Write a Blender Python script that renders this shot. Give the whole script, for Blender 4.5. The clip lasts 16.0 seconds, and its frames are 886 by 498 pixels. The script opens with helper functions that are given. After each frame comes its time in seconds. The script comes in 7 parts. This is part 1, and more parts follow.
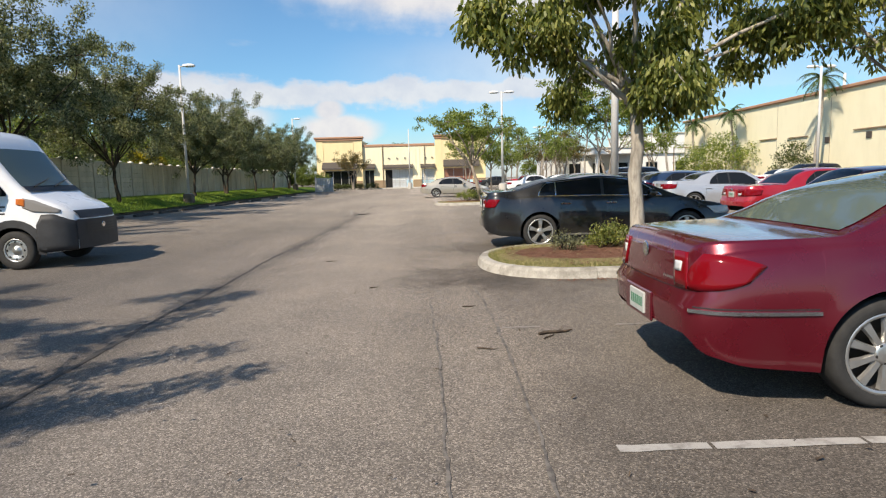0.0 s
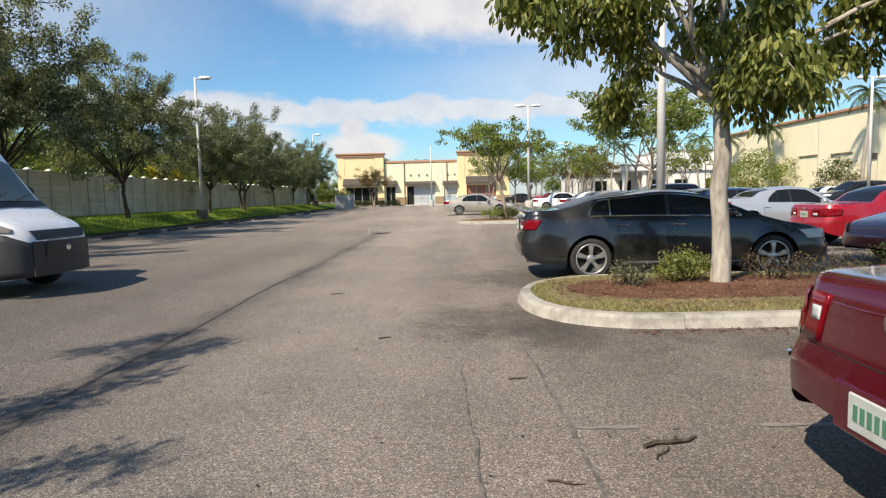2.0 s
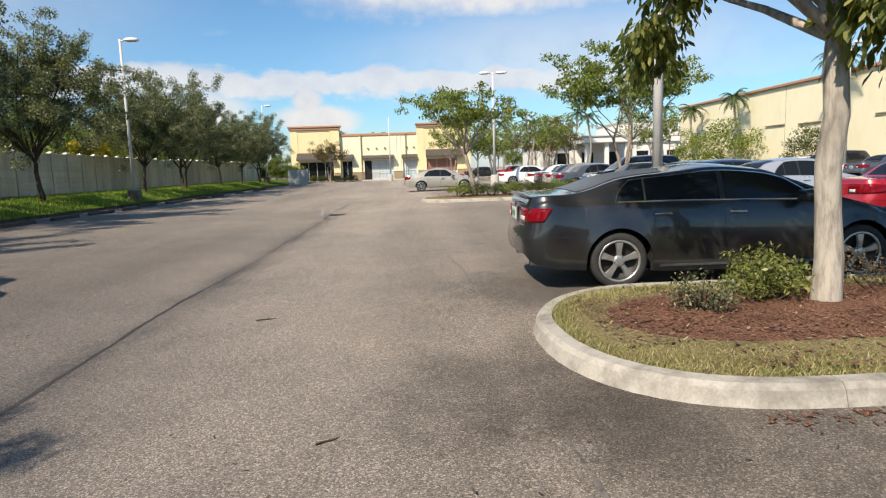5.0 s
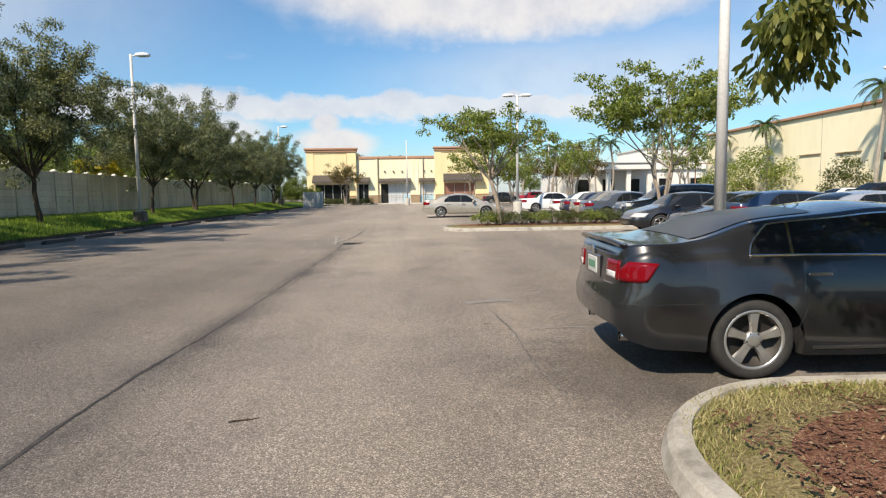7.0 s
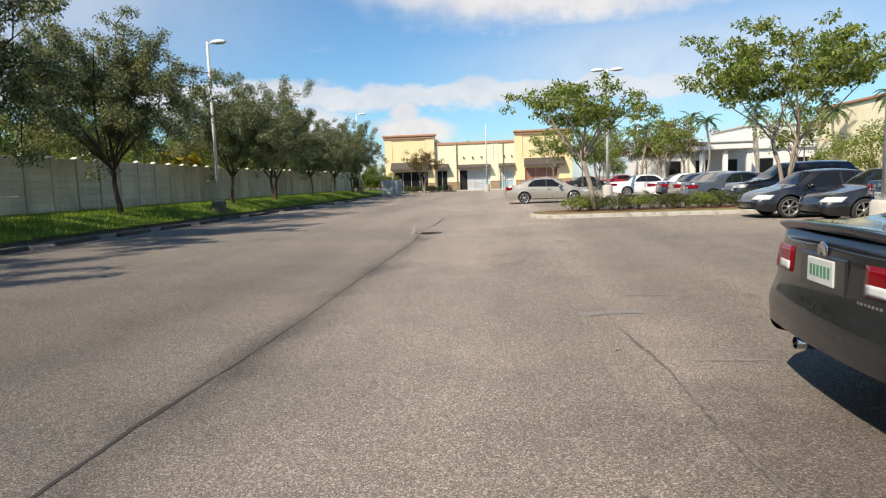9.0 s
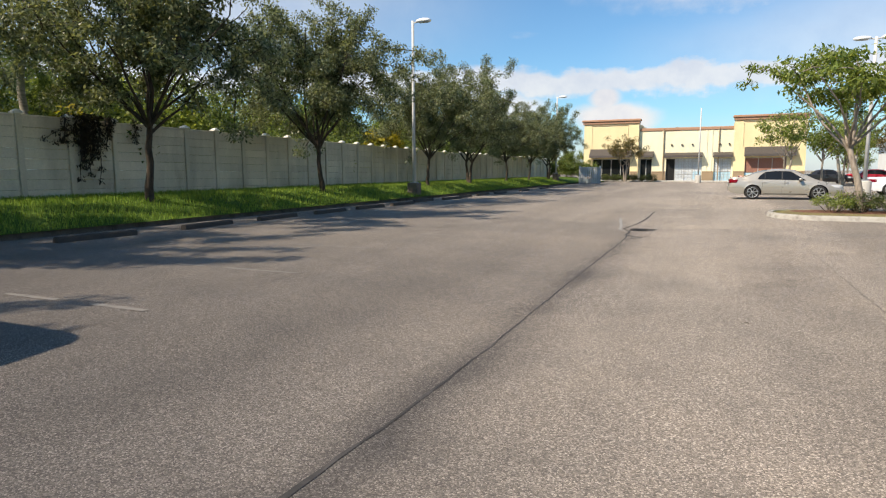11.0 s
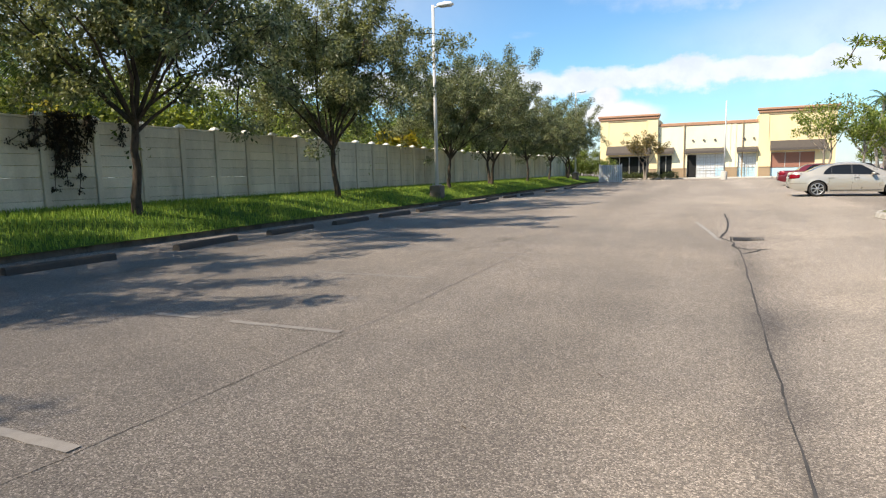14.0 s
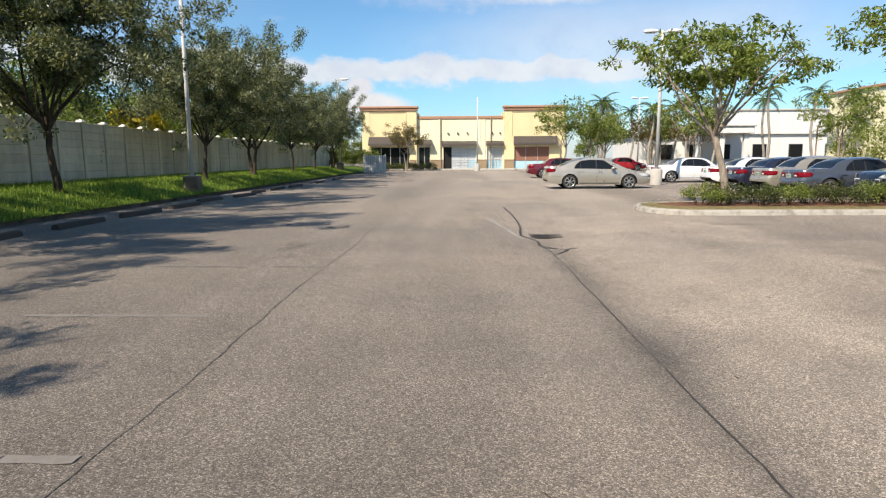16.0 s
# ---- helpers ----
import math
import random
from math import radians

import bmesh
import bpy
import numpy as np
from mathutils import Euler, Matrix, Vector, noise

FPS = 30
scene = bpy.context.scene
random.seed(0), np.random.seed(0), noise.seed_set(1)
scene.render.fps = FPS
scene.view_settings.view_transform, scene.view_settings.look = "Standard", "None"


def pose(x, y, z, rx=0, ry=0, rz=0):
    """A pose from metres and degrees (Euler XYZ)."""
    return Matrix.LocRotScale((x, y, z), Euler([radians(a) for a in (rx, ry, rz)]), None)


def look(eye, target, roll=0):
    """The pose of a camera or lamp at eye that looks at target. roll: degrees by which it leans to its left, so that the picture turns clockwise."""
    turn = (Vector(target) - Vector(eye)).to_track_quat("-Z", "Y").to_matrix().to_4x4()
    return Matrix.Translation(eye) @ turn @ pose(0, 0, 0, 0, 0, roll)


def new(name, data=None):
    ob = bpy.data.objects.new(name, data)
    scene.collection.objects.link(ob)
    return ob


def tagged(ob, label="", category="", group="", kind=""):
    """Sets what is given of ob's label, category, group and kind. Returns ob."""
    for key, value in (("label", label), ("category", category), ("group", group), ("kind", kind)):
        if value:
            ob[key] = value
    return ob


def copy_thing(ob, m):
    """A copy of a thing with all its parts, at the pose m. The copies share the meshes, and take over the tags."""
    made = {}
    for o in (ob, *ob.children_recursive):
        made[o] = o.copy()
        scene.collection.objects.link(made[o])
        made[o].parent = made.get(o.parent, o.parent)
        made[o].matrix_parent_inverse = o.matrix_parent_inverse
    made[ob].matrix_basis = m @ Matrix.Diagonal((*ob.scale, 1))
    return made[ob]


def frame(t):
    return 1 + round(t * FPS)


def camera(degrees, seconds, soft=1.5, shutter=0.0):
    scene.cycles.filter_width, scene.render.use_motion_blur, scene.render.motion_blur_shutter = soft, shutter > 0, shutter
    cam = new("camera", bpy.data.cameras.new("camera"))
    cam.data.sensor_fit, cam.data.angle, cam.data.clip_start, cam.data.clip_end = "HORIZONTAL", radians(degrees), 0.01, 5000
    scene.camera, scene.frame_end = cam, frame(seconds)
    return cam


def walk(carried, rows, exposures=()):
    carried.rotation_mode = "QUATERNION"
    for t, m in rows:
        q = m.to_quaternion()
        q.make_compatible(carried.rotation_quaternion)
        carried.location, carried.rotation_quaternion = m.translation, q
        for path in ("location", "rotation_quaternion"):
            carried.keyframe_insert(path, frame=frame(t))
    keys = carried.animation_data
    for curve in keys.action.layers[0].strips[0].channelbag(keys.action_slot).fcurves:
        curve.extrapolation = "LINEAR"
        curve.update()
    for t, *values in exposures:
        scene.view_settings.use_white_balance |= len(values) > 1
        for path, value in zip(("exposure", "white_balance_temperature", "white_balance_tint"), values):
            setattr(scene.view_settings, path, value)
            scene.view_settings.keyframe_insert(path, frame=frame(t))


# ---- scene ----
cam = camera(71.8, 16.0, 1.2)
PATH = [
    (0, (-0.069, 0.338, 1.43), (-0.04, 2.325, 1.198), -1.5),
    (0.5, (-0.101, 0.899, 1.403), (-0.198, 2.881, 1.154), -0.3),
    (1, (-0.18, 1.417, 1.414), (-0.124, 3.399, 1.158), 0.4),
    (1.5, (-0.135, 1.906, 1.432), (-0.108, 3.895, 1.231), 0.3),
    (2, (-0.163, 2.43, 1.408), (-0.202, 4.422, 1.233), -1.3),
    (2.5, (-0.166, 2.914, 1.422), (-0.151, 4.907, 1.248), -2.0),
    (3, (-0.161, 3.412, 1.409), (-0.251, 5.395, 1.168), -0.2),
    (3.5, (-0.203, 3.873, 1.429), (-0.226, 5.858, 1.18), -2.6),
    (4, (-0.188, 4.35, 1.45), (-0.214, 6.334, 1.206), -0.7),
    (4.5, (-0.265, 4.794, 1.462), (-0.174, 6.776, 1.21), -1.9),
    (6.8, (-0.6, 7.17, 1.575), (-0.524, 9.146, 1.279), -1.6),
    (7, (-0.617, 7.398, 1.574), (-0.569, 9.388, 1.388), -0.9),
    (7.5, (-0.591, 7.953, 1.574), (-0.593, 9.942, 1.366), 0.5),
    (8, (-0.644, 8.48, 1.572), (-0.578, 10.464, 1.324), -1.7),
    (8.2, (-0.663, 8.656, 1.546), (-0.695, 10.641, 1.301), -2.3),
    (10.3, (-1.293, 10.802, 1.433), (-1.718, 12.746, 1.24), -0.5),
    (10.5, (-1.338, 11.012, 1.421), (-1.914, 12.912, 1.174), -0.5),
    (11, (-1.587, 11.478, 1.429), (-2.385, 13.295, 1.175), -0.2),
    (11.5, (-1.922, 11.894, 1.403), (-2.992, 13.566, 1.158), -1.0),
    (12, (-2.226, 12.214, 1.439), (-3.454, 13.775, 1.204), -0.5),
    (12.5, (-2.744, 12.617, 1.409), (-4.075, 14.101, 1.247), -2.1),
    (13, (-3.204, 13.075, 1.428), (-4.511, 14.578, 1.245), -0.4),
    (13.5, (-3.584, 13.515, 1.425), (-4.617, 15.216, 1.222), -1.7),
    (14, (-3.834, 13.906, 1.415), (-4.643, 15.718, 1.166), -1.3),
    (14.5, (-4.118, 14.262, 1.423), (-4.51, 16.205, 1.158), -1.6),
    (15, (-4.377, 14.698, 1.461), (-4.536, 16.673, 1.193), -1.2),
    (15.5, (-4.698, 15.12, 1.491), (-4.67, 17.099, 1.2), -1.6),
    (16, (-4.973, 15.625, 1.492), (-5.03, 17.602, 1.197), -0.3),
]
walk(cam, [(t, look(e, g, r)) for t, e, g, r in PATH], ((0, 0.38, 7060, 12), (8, 0.38, 7060, 12), (10.5, 0.40, 6980, 12), (12, 0.52, 7060, 12), (12.5, 0.64, 7060, 12), (13, 1.1, 7060, 12), (13.5, 0.98, 7060, 12), (14, 0.72, 7000, 12), (14.5, 0.44, 6900, 12), (16, 0.44, 6960, 12)))

# ---- world, sun ----
SUN_DIR = Vector((-0.62, -0.79, 0.97)).normalized()      # towards the sun
sun_data = bpy.data.lights.new("sun", "SUN")
sun_data.energy, sun_data.angle, sun_data.color = 4.7, radians(0.55), (1.0, 0.91, 0.78)
sun = new("sun", sun_data)
sun.matrix_world = look((0, 0, 60), Vector((0, 0, 60)) - SUN_DIR)

world = bpy.data.worlds.new("world")
scene.world = world
world.use_nodes = True


def build_sky():
    nt = world.node_tree
    nt.nodes.clear()
    N, K = nt.nodes, nt.links

    def op(kind, a, b=None, clamp=False):
        n = N.new("ShaderNodeMath")
        n.operation, n.use_clamp = kind, clamp
        for i, v in enumerate((a, b)):
            if v is None:
                continue
            if isinstance(v, (int, float)):
                n.inputs[i].default_value = v
            else:
                K.new(v, n.inputs[i])
        return n.outputs[0]

    def rng(v, a, b, c, d, smooth=True):
        n = N.new("ShaderNodeMapRange")
        n.interpolation_type = "SMOOTHSTEP" if smooth else "LINEAR"
        K.new(v, n.inputs[0])
        for i, q in enumerate((a, b, c, d)):
            n.inputs[i + 1].default_value = q
        return n.outputs[0]
    out = N.new("ShaderNodeOutputWorld")
    bg = N.new("ShaderNodeBackground")
    sky = N.new("ShaderNodeTexSky")
    sky.sky_type, sky.sun_disc = "NISHITA", False
    sky.sun_elevation = math.asin(SUN_DIR.z)
    sky.sun_rotation = math.atan2(SUN_DIR.x, SUN_DIR.y)
    sky.air_density, sky.dust_density, sky.ozone_density = 1.0, 0.6, 2.2
    co = N.new("ShaderNodeTexCoord")
    sep = N.new("ShaderNodeSeparateXYZ")
    K.new(co.outputs["Generated"], sep.inputs[0])
    X, Y, Z = sep.outputs
    az = op("ARCTAN2", X, Y)                      # 0 straight ahead, positive to the east
    el = op("ARCSINE", Z)
    # cloud noise on a stretched direction
    comb = N.new("ShaderNodeCombineXYZ")
    K.new(op("MULTIPLY", az, 5.0), comb.inputs[0])
    K.new(op("MULTIPLY", el, 16.0), comb.inputs[1])
    n1 = N.new("ShaderNodeTexNoise")
    K.new(comb.outputs[0], n1.inputs[0])
    n1.inputs["Scale"].default_value, n1.inputs["Detail"].default_value, n1.inputs["Roughness"].default_value = 1.1, 8, 0.55
    n2 = N.new("ShaderNodeTexNoise")
    K.new(co.outputs["Generated"], n2.inputs[0])
    n2.inputs["Scale"].default_value, n2.inputs["Detail"].default_value, n2.inputs["Roughness"].default_value = 16, 9, 0.6
    wob = op("MULTIPLY", op("SUBTRACT", n1.outputs[0], 0.5), 0.06)
    fine = op("MULTIPLY", op("SUBTRACT", n2.outputs[0], 0.5), 0.05)
    elw = op("ADD", el, op("ADD", wob, fine))

    def band(mid, half, soft, amount):
        d = op("ABSOLUTE", op("SUBTRACT", elw, mid))
        return op("MULTIPLY", rng(d, half, half + soft, 1, 0), amount)

    def puff(a0, e0, ra, re, soft, amount, w=2.2):
        u = op("DIVIDE", op("SUBTRACT", az, a0), ra)
        v = op("DIVIDE", op("SUBTRACT", op("ADD", el, op("MULTIPLY", op("ADD", wob, fine), w * 0.45)), e0), re)
        r = op("SQRT", op("ADD", op("MULTIPLY", u, u), op("MULTIPLY", v, v)))
        return op("MULTIPLY", rng(r, 1 - soft, 1 + soft, 1, 0), amount)
    masks = [
        op("MULTIPLY", band(0.135, 0.012, 0.014, 0.8), rng(az, 0.55, 0.2, 0.25, 1)),
        puff(-0.145, 0.080, 0.062, 0.022, 0.35, 0.95, 1.3),
        puff(-0.160, 0.108, 0.022, 0.020, 0.4, 0.95, 1.3),
        puff(-0.30, 0.098, 0.05, 0.022, 0.5, 0.8, 1.5),
        puff(0.12, 0.32, 0.36, 0.085, 0.3, 0.95),
        puff(0.26, 0.17, 0.26, 0.06, 0.8, 0.5),
        puff(0.75, 0.26, 0.4, 0.1, 0.8, 0.25),
        puff(-0.85, 0.30, 0.35, 0.16, 0.8, 0.6),
        rng(n1.outputs[0], 0.62, 0.85, 0, 0.5),
        rng(el, 0.0, 0.09, 0.6, 0),
    ]
    m = masks[0]
    for q in masks[1:]:
        m = op("MAXIMUM", m, q)
    tint = N.new("ShaderNodeMix")
    tint.data_type, tint.blend_type = "RGBA", "MULTIPLY"
    tint.inputs[0].default_value = 1.0
    K.new(sky.outputs[0], tint.inputs["A"])
    tint.inputs["B"].default_value = SKY_TINT
    mix = N.new("ShaderNodeMix")
    mix.data_type = "RGBA"
    K.new(m, mix.inputs[0])
    K.new(tint.outputs["Result"], mix.inputs["A"])
    shade = N.new("ShaderNodeMix")
    shade.data_type = "RGBA"
    K.new(rng(n2.outputs[0], 0.3, 0.65, 0, 1), shade.inputs[0])
    shade.inputs["A"].default_value = CLOUD_LOW
    shade.inputs["B"].default_value = CLOUD_HIGH
    K.new(shade.outputs["Result"], mix.inputs["B"])
    K.new(mix.outputs["Result"], bg.inputs[0])
    bg.inputs[1].default_value = SKY_STRENGTH
    K.new(bg.outputs[0], out.inputs[0])


SKY_STRENGTH = 0.108
SKY_TINT = (0.62, 0.95, 1.15, 1)
CLOUD_LOW = (4.9, 5.2, 5.9, 1)
CLOUD_HIGH = (6.1, 6.25, 6.5, 1)
build_sky()

# ---- materials ----


class Mat:
    """A node material in the making."""

    def __init__(self, name, rough=0.6, metal=0.0, spec=0.5):
        self.m = bpy.data.materials.new(name)
        self.m.use_nodes = True
        self.N, self.K = self.m.node_tree.nodes, self.m.node_tree.links
        self.b = self.N["Principled BSDF"]
        self.b.inputs["Roughness"].default_value = rough
        self.b.inputs["Metallic"].default_value = metal
        self.b.inputs["Specular IOR Level"].default_value = spec
        self.co = self.N.new("ShaderNodeTexCoord").outputs["Object"]

    def world_space(self):
        self.co = self.N.new("ShaderNodeNewGeometry").outputs["Position"]
        return self

    def stretch(self, s):
        n = self.N.new("ShaderNodeMapping")
        n.inputs["Scale"].default_value = s
        self.K.new(self.co, n.inputs[0])
        return n.outputs[0]

    def noise(self, scale, detail=4, rough=0.55, co=None):
        n = self.N.new("ShaderNodeTexNoise")
        n.inputs["Scale"].default_value, n.inputs["Detail"].default_value = scale, detail
        n.inputs["Roughness"].default_value = rough
        self.K.new(co or self.co, n.inputs[0])
        return n.outputs[0]

    def voronoi(self, scale, out="Distance", feature="F1", co=None):
        n = self.N.new("ShaderNodeTexVoronoi")
        n.feature = feature
        n.inputs["Scale"].default_value = scale
        self.K.new(co or self.co, n.inputs[0])
        return n.outputs[out]

    def ramp(self, v, *stops):
        n = self.N.new("ShaderNodeValToRGB")
        e = n.color_ramp.elements
        while len(e) < len(stops):
            e.new(0.5)
        for i, (p, c) in enumerate(stops):
            e[i].position = p
            e[i].color = (*c, 1) if not isinstance(c, (int, float)) else (c, c, c, 1)
        self.K.new(v, n.inputs[0])
        return n.outputs[0]

    def mix(self, f, a, b, how="MIX"):
        n = self.N.new("ShaderNodeMix")
        n.data_type, n.blend_type = "RGBA", how
        for v, s in ((f, n.inputs[0]), (a, n.inputs["A"]), (b, n.inputs["B"])):
            if isinstance(v, (int, float)):
                s.default_value = v
            elif isinstance(v, tuple):
                s.default_value = (*v, 1)
            else:
                self.K.new(v, s)
        return n.outputs["Result"]

    def rand(self):
        return self.N.new("ShaderNodeObjectInfo").outputs["Random"]

    def island(self):
        return self.N.new("ShaderNodeNewGeometry").outputs["Random Per Island"]

    def color(self, v):
        if isinstance(v, tuple):
            self.b.inputs["Base Color"].default_value = (*v, 1)
        else:
            self.K.new(v, self.b.inputs["Base Color"])
        return self

    def rough(self, v):
        self.K.new(v, self.b.inputs["Roughness"])
        return self

    def bump(self, v, strength=0.3, dist=0.01):
        n = self.N.new("ShaderNodeBump")
        n.inputs["Strength"].default_value, n.inputs["Distance"].default_value = strength, dist
        self.K.new(v, n.inputs["Height"])
        self.K.new(n.outputs[0], self.b.inputs["Normal"])
        return self


def plain(name, c, rough=0.6, metal=0.0, var=0.15, scale=6.0, bump=0.0):
    """A surface of one colour with a little grain and wear."""
    k = Mat(name, rough, metal)
    a = k.noise(scale, 5)
    f = k.noise(scale * 9, 3)
    lo, hi = tuple(x * (1 - var) for x in c), tuple(min(1, x * (1 + var)) for x in c)
    col = k.mix(k.ramp(f, (0.3, 0.0), (0.7, 0.35)), k.ramp(a, (0.3, lo), (0.7, hi)), tuple(x * (1 - var * 0.8) for x in c))
    k.color(col)
    if bump:
        k.bump(f, bump, 0.01)
    return k.m


def make_asphalt():
    k = Mat("asphalt", 0.85, spec=0.35).world_space()
    chips = k.voronoi(112, "Color")
    cell = k.N.new("ShaderNodeSeparateColor")
    k.K.new(chips, cell.inputs[0])
    stone = k.ramp(cell.outputs[0], (0.0, (0.095, 0.084, 0.075)), (0.4, (0.178, 0.159, 0.141)), (0.75, (0.26, 0.232, 0.205)), (1.0, (0.45, 0.405, 0.362)))
    gaps = k.voronoi(112, "Distance", "DISTANCE_TO_EDGE")
    base = k.mix(k.ramp(gaps, (0.0, 0.75), (0.10, 0.0)), stone, (0.08, 0.074, 0.07))
    big = k.noise(0.16, 5, 0.6)
    mid = k.noise(0.9, 6, 0.65)
    base = k.mix(1.0, base, k.ramp(big, (0.3, (0.80, 0.80, 0.80)), (0.5, (1.0, 0.98, 0.96)), (0.7, (1.14, 1.10, 1.04))), "MULTIPLY")
    base = k.mix(1.0, base, k.ramp(mid, (0.25, 0.80), (0.5, 1.0), (0.75, 1.12)), "MULTIPLY")
    # long tyre-worn lanes along the aisle
    lane = k.noise(1.0, 3, 0.5, k.stretch((0.55, 0.035, 1)))
    base = k.mix(1.0, base, k.ramp(lane, (0.35, 0.86), (0.6, 1.08)), "MULTIPLY")
    # darker stalls beside the aisle, paler dusty strip along the dip
    sp = k.N.new("ShaderNodeSeparateXYZ")
    k.K.new(k.co, sp.inputs[0])
    wav = k.N.new("ShaderNodeMath")
    wav.operation = "MULTIPLY_ADD"
    k.K.new(k.noise(0.8, 4, 0.6), wav.inputs[0])
    wav.inputs[1].default_value = 1.6
    k.K.new(sp.outputs[0], wav.inputs[2])
    rg = k.N.new("ShaderNodeMapRange")
    k.K.new(wav.outputs[0], rg.inputs[0])
    rg.inputs[1].default_value, rg.inputs[2].default_value = -10, 10
    base = k.mix(1.0, base, k.ramp(rg.outputs[0], (0.24, 0.86), (0.33, 0.94), (0.39, 1.0), (0.44, 1.10), (0.56, 1.02), (0.60, 0.80), (0.8, 0.86)), "MULTIPLY")
    # darker near, paler down the aisle: the grazing-angle brightness put into the colour
    far = k.N.new("ShaderNodeMath")
    far.operation = "MULTIPLY_ADD"
    k.K.new(k.noise(0.35, 4, 0.6), far.inputs[0])
    far.inputs[1].default_value = 9.0
    k.K.new(sp.outputs[1], far.inputs[2])
    fr = k.N.new("ShaderNodeMapRange")
    k.K.new(far.outputs[0], fr.inputs[0])
    fr.inputs[1].default_value, fr.inputs[2].default_value = 0, 40
    base = k.mix(1.0, base, k.ramp(fr.outputs[0], (0.2, (0.86, 0.855, 0.85)), (0.42, (0.93, 0.92, 0.91)), (0.62, (1.03, 1.02, 0.99)), (0.90, (1.28, 1.26, 1.21))), "MULTIPLY")
    # damp rings at the island's foot, and one darker ring in the near stall
    for x, y, rad in ((0.45, 9.2, 1.0), (0.9, 8.5, 0.9), (1.0, 12.5, 1.2), (2.6, 3.0, 2.4), (3.0, 7.9, 0.9)):
        vd = k.N.new("ShaderNodeVectorMath")
        vd.operation = "DISTANCE"
        k.K.new(k.co, vd.inputs[0])
        vd.inputs[1].default_value = (x, y, 0)
        ma = k.N.new("ShaderNodeMath")
        ma.operation = "MULTIPLY_ADD"
        k.K.new(k.noise(1.7, 5, 0.65), ma.inputs[0])
        ma.inputs[1].default_value = 2.2
        k.K.new(vd.outputs["Value"], ma.inputs[2])
        mr = k.N.new("ShaderNodeMapRange")
        k.K.new(ma.outputs[0], mr.inputs[0])
        mr.inputs[1].default_value, mr.inputs[2].default_value = rad * 0.55 + 1.0, rad + 1.3
        mr.inputs[3].default_value, mr.inputs[4].default_value = 0.55, 0.0
        base = k.mix(mr.outputs[0], base, (0.30, 0.29, 0.28), "MULTIPLY")
    # dark damp stain that follows the crack in the valley
    dx = k.N.new("ShaderNodeMath")
    dx.operation = "MULTIPLY_ADD"
    k.K.new(k.noise(0.7, 4, 0.6, k.stretch((0.1, 1, 1))), dx.inputs[0])
    dx.inputs[1].default_value = 0.5
    k.K.new(sp.outputs[0], dx.inputs[2])
    ab = k.N.new("ShaderNodeMapRange")
    k.K.new(dx.outputs[0], ab.inputs[0])
    ab.inputs[1].default_value, ab.inputs[2].default_value = -4.05, -2.05
    band = k.ramp(ab.outputs[0], (0.30, 0.0), (0.44, 0.80), (0.50, 0.90), (0.58, 0.45), (0.78, 0.0))
    band = k.mix(1.0, band, k.ramp(k.noise(0.45, 4, 0.65, k.stretch((0.3, 1, 1))), (0.35, 0.45), (0.60, 1.0)), "MULTIPLY")
    end = k.N.new("ShaderNodeMapRange")
    k.K.new(sp.outputs[1], end.inputs[0])
    end.inputs[1].default_value, end.inputs[2].default_value, end.inputs[3].default_value, end.inputs[4].default_value = 24.5, 28.5, 1.0, 0.0
    band = k.mix(1.0, band, end.outputs[0], "MULTIPLY")
    base = k.mix(band, base, (0.42, 0.43, 0.46), "MULTIPLY")
    # oil and damp stains
    st = k.noise(0.55, 3, 0.7, k.stretch((1.0, 0.6, 1)))
    base = k.mix(k.ramp(st, (0.63, 0.0), (0.75, 0.55)), base, (0.35, 0.34, 0.33), "MULTIPLY")
    k.color(base)
    k.b.inputs["Diffuse Roughness"].default_value = 1.0
    h = k.mix(0.5, k.ramp(gaps, (0.0, 0.0), (0.2, 1.0)), k.noise(160, 2))
    k.bump(h, 0.65, 0.006)
    k.rough(k.ramp(mid, (0.3, 0.75), (0.7, 0.92)))
    return k.m


def make_concrete(name, c, dirt=(0.10, 0.095, 0.085), scale=3.0, amount=0.6, lo=0.48, hi=0.72):
    k = Mat(name, 0.85, spec=0.3).world_space()
    a = k.noise(scale, 6, 0.65)
    b = k.noise(scale * 14, 4, 0.6)
    col = k.ramp(b, (0.25, tuple(x * 0.8 for x in c)), (0.6, c), (0.85, tuple(min(1, x * 1.12) for x in c)))
    col = k.mix(k.ramp(a, (lo, 0.0), (hi, amount)), col, dirt)
    k.color(col).bump(b, 0.35, 0.006)
    return k.m


def make_wall(name, c, amount=0.12):
    k = Mat(name, 0.9, spec=0.2).world_space()
    a = k.noise(0.7, 5, 0.6, k.stretch((1, 1, 0.35)))
    b = k.noise(30, 3)
    dirty = tuple(x * y for x, y in zip(c, (0.7, 0.68, 0.62)))
    col = k.mix(k.ramp(a, (0.45, 0.0), (0.8, amount * 3)), c, dirty)
    col = k.mix(k.ramp(b, (0.3, 0.0), (0.8, 0.15)), col, tuple(x * 0.85 for x in c))
    k.color(col).bump(b, 0.25, 0.006)
    return k.m


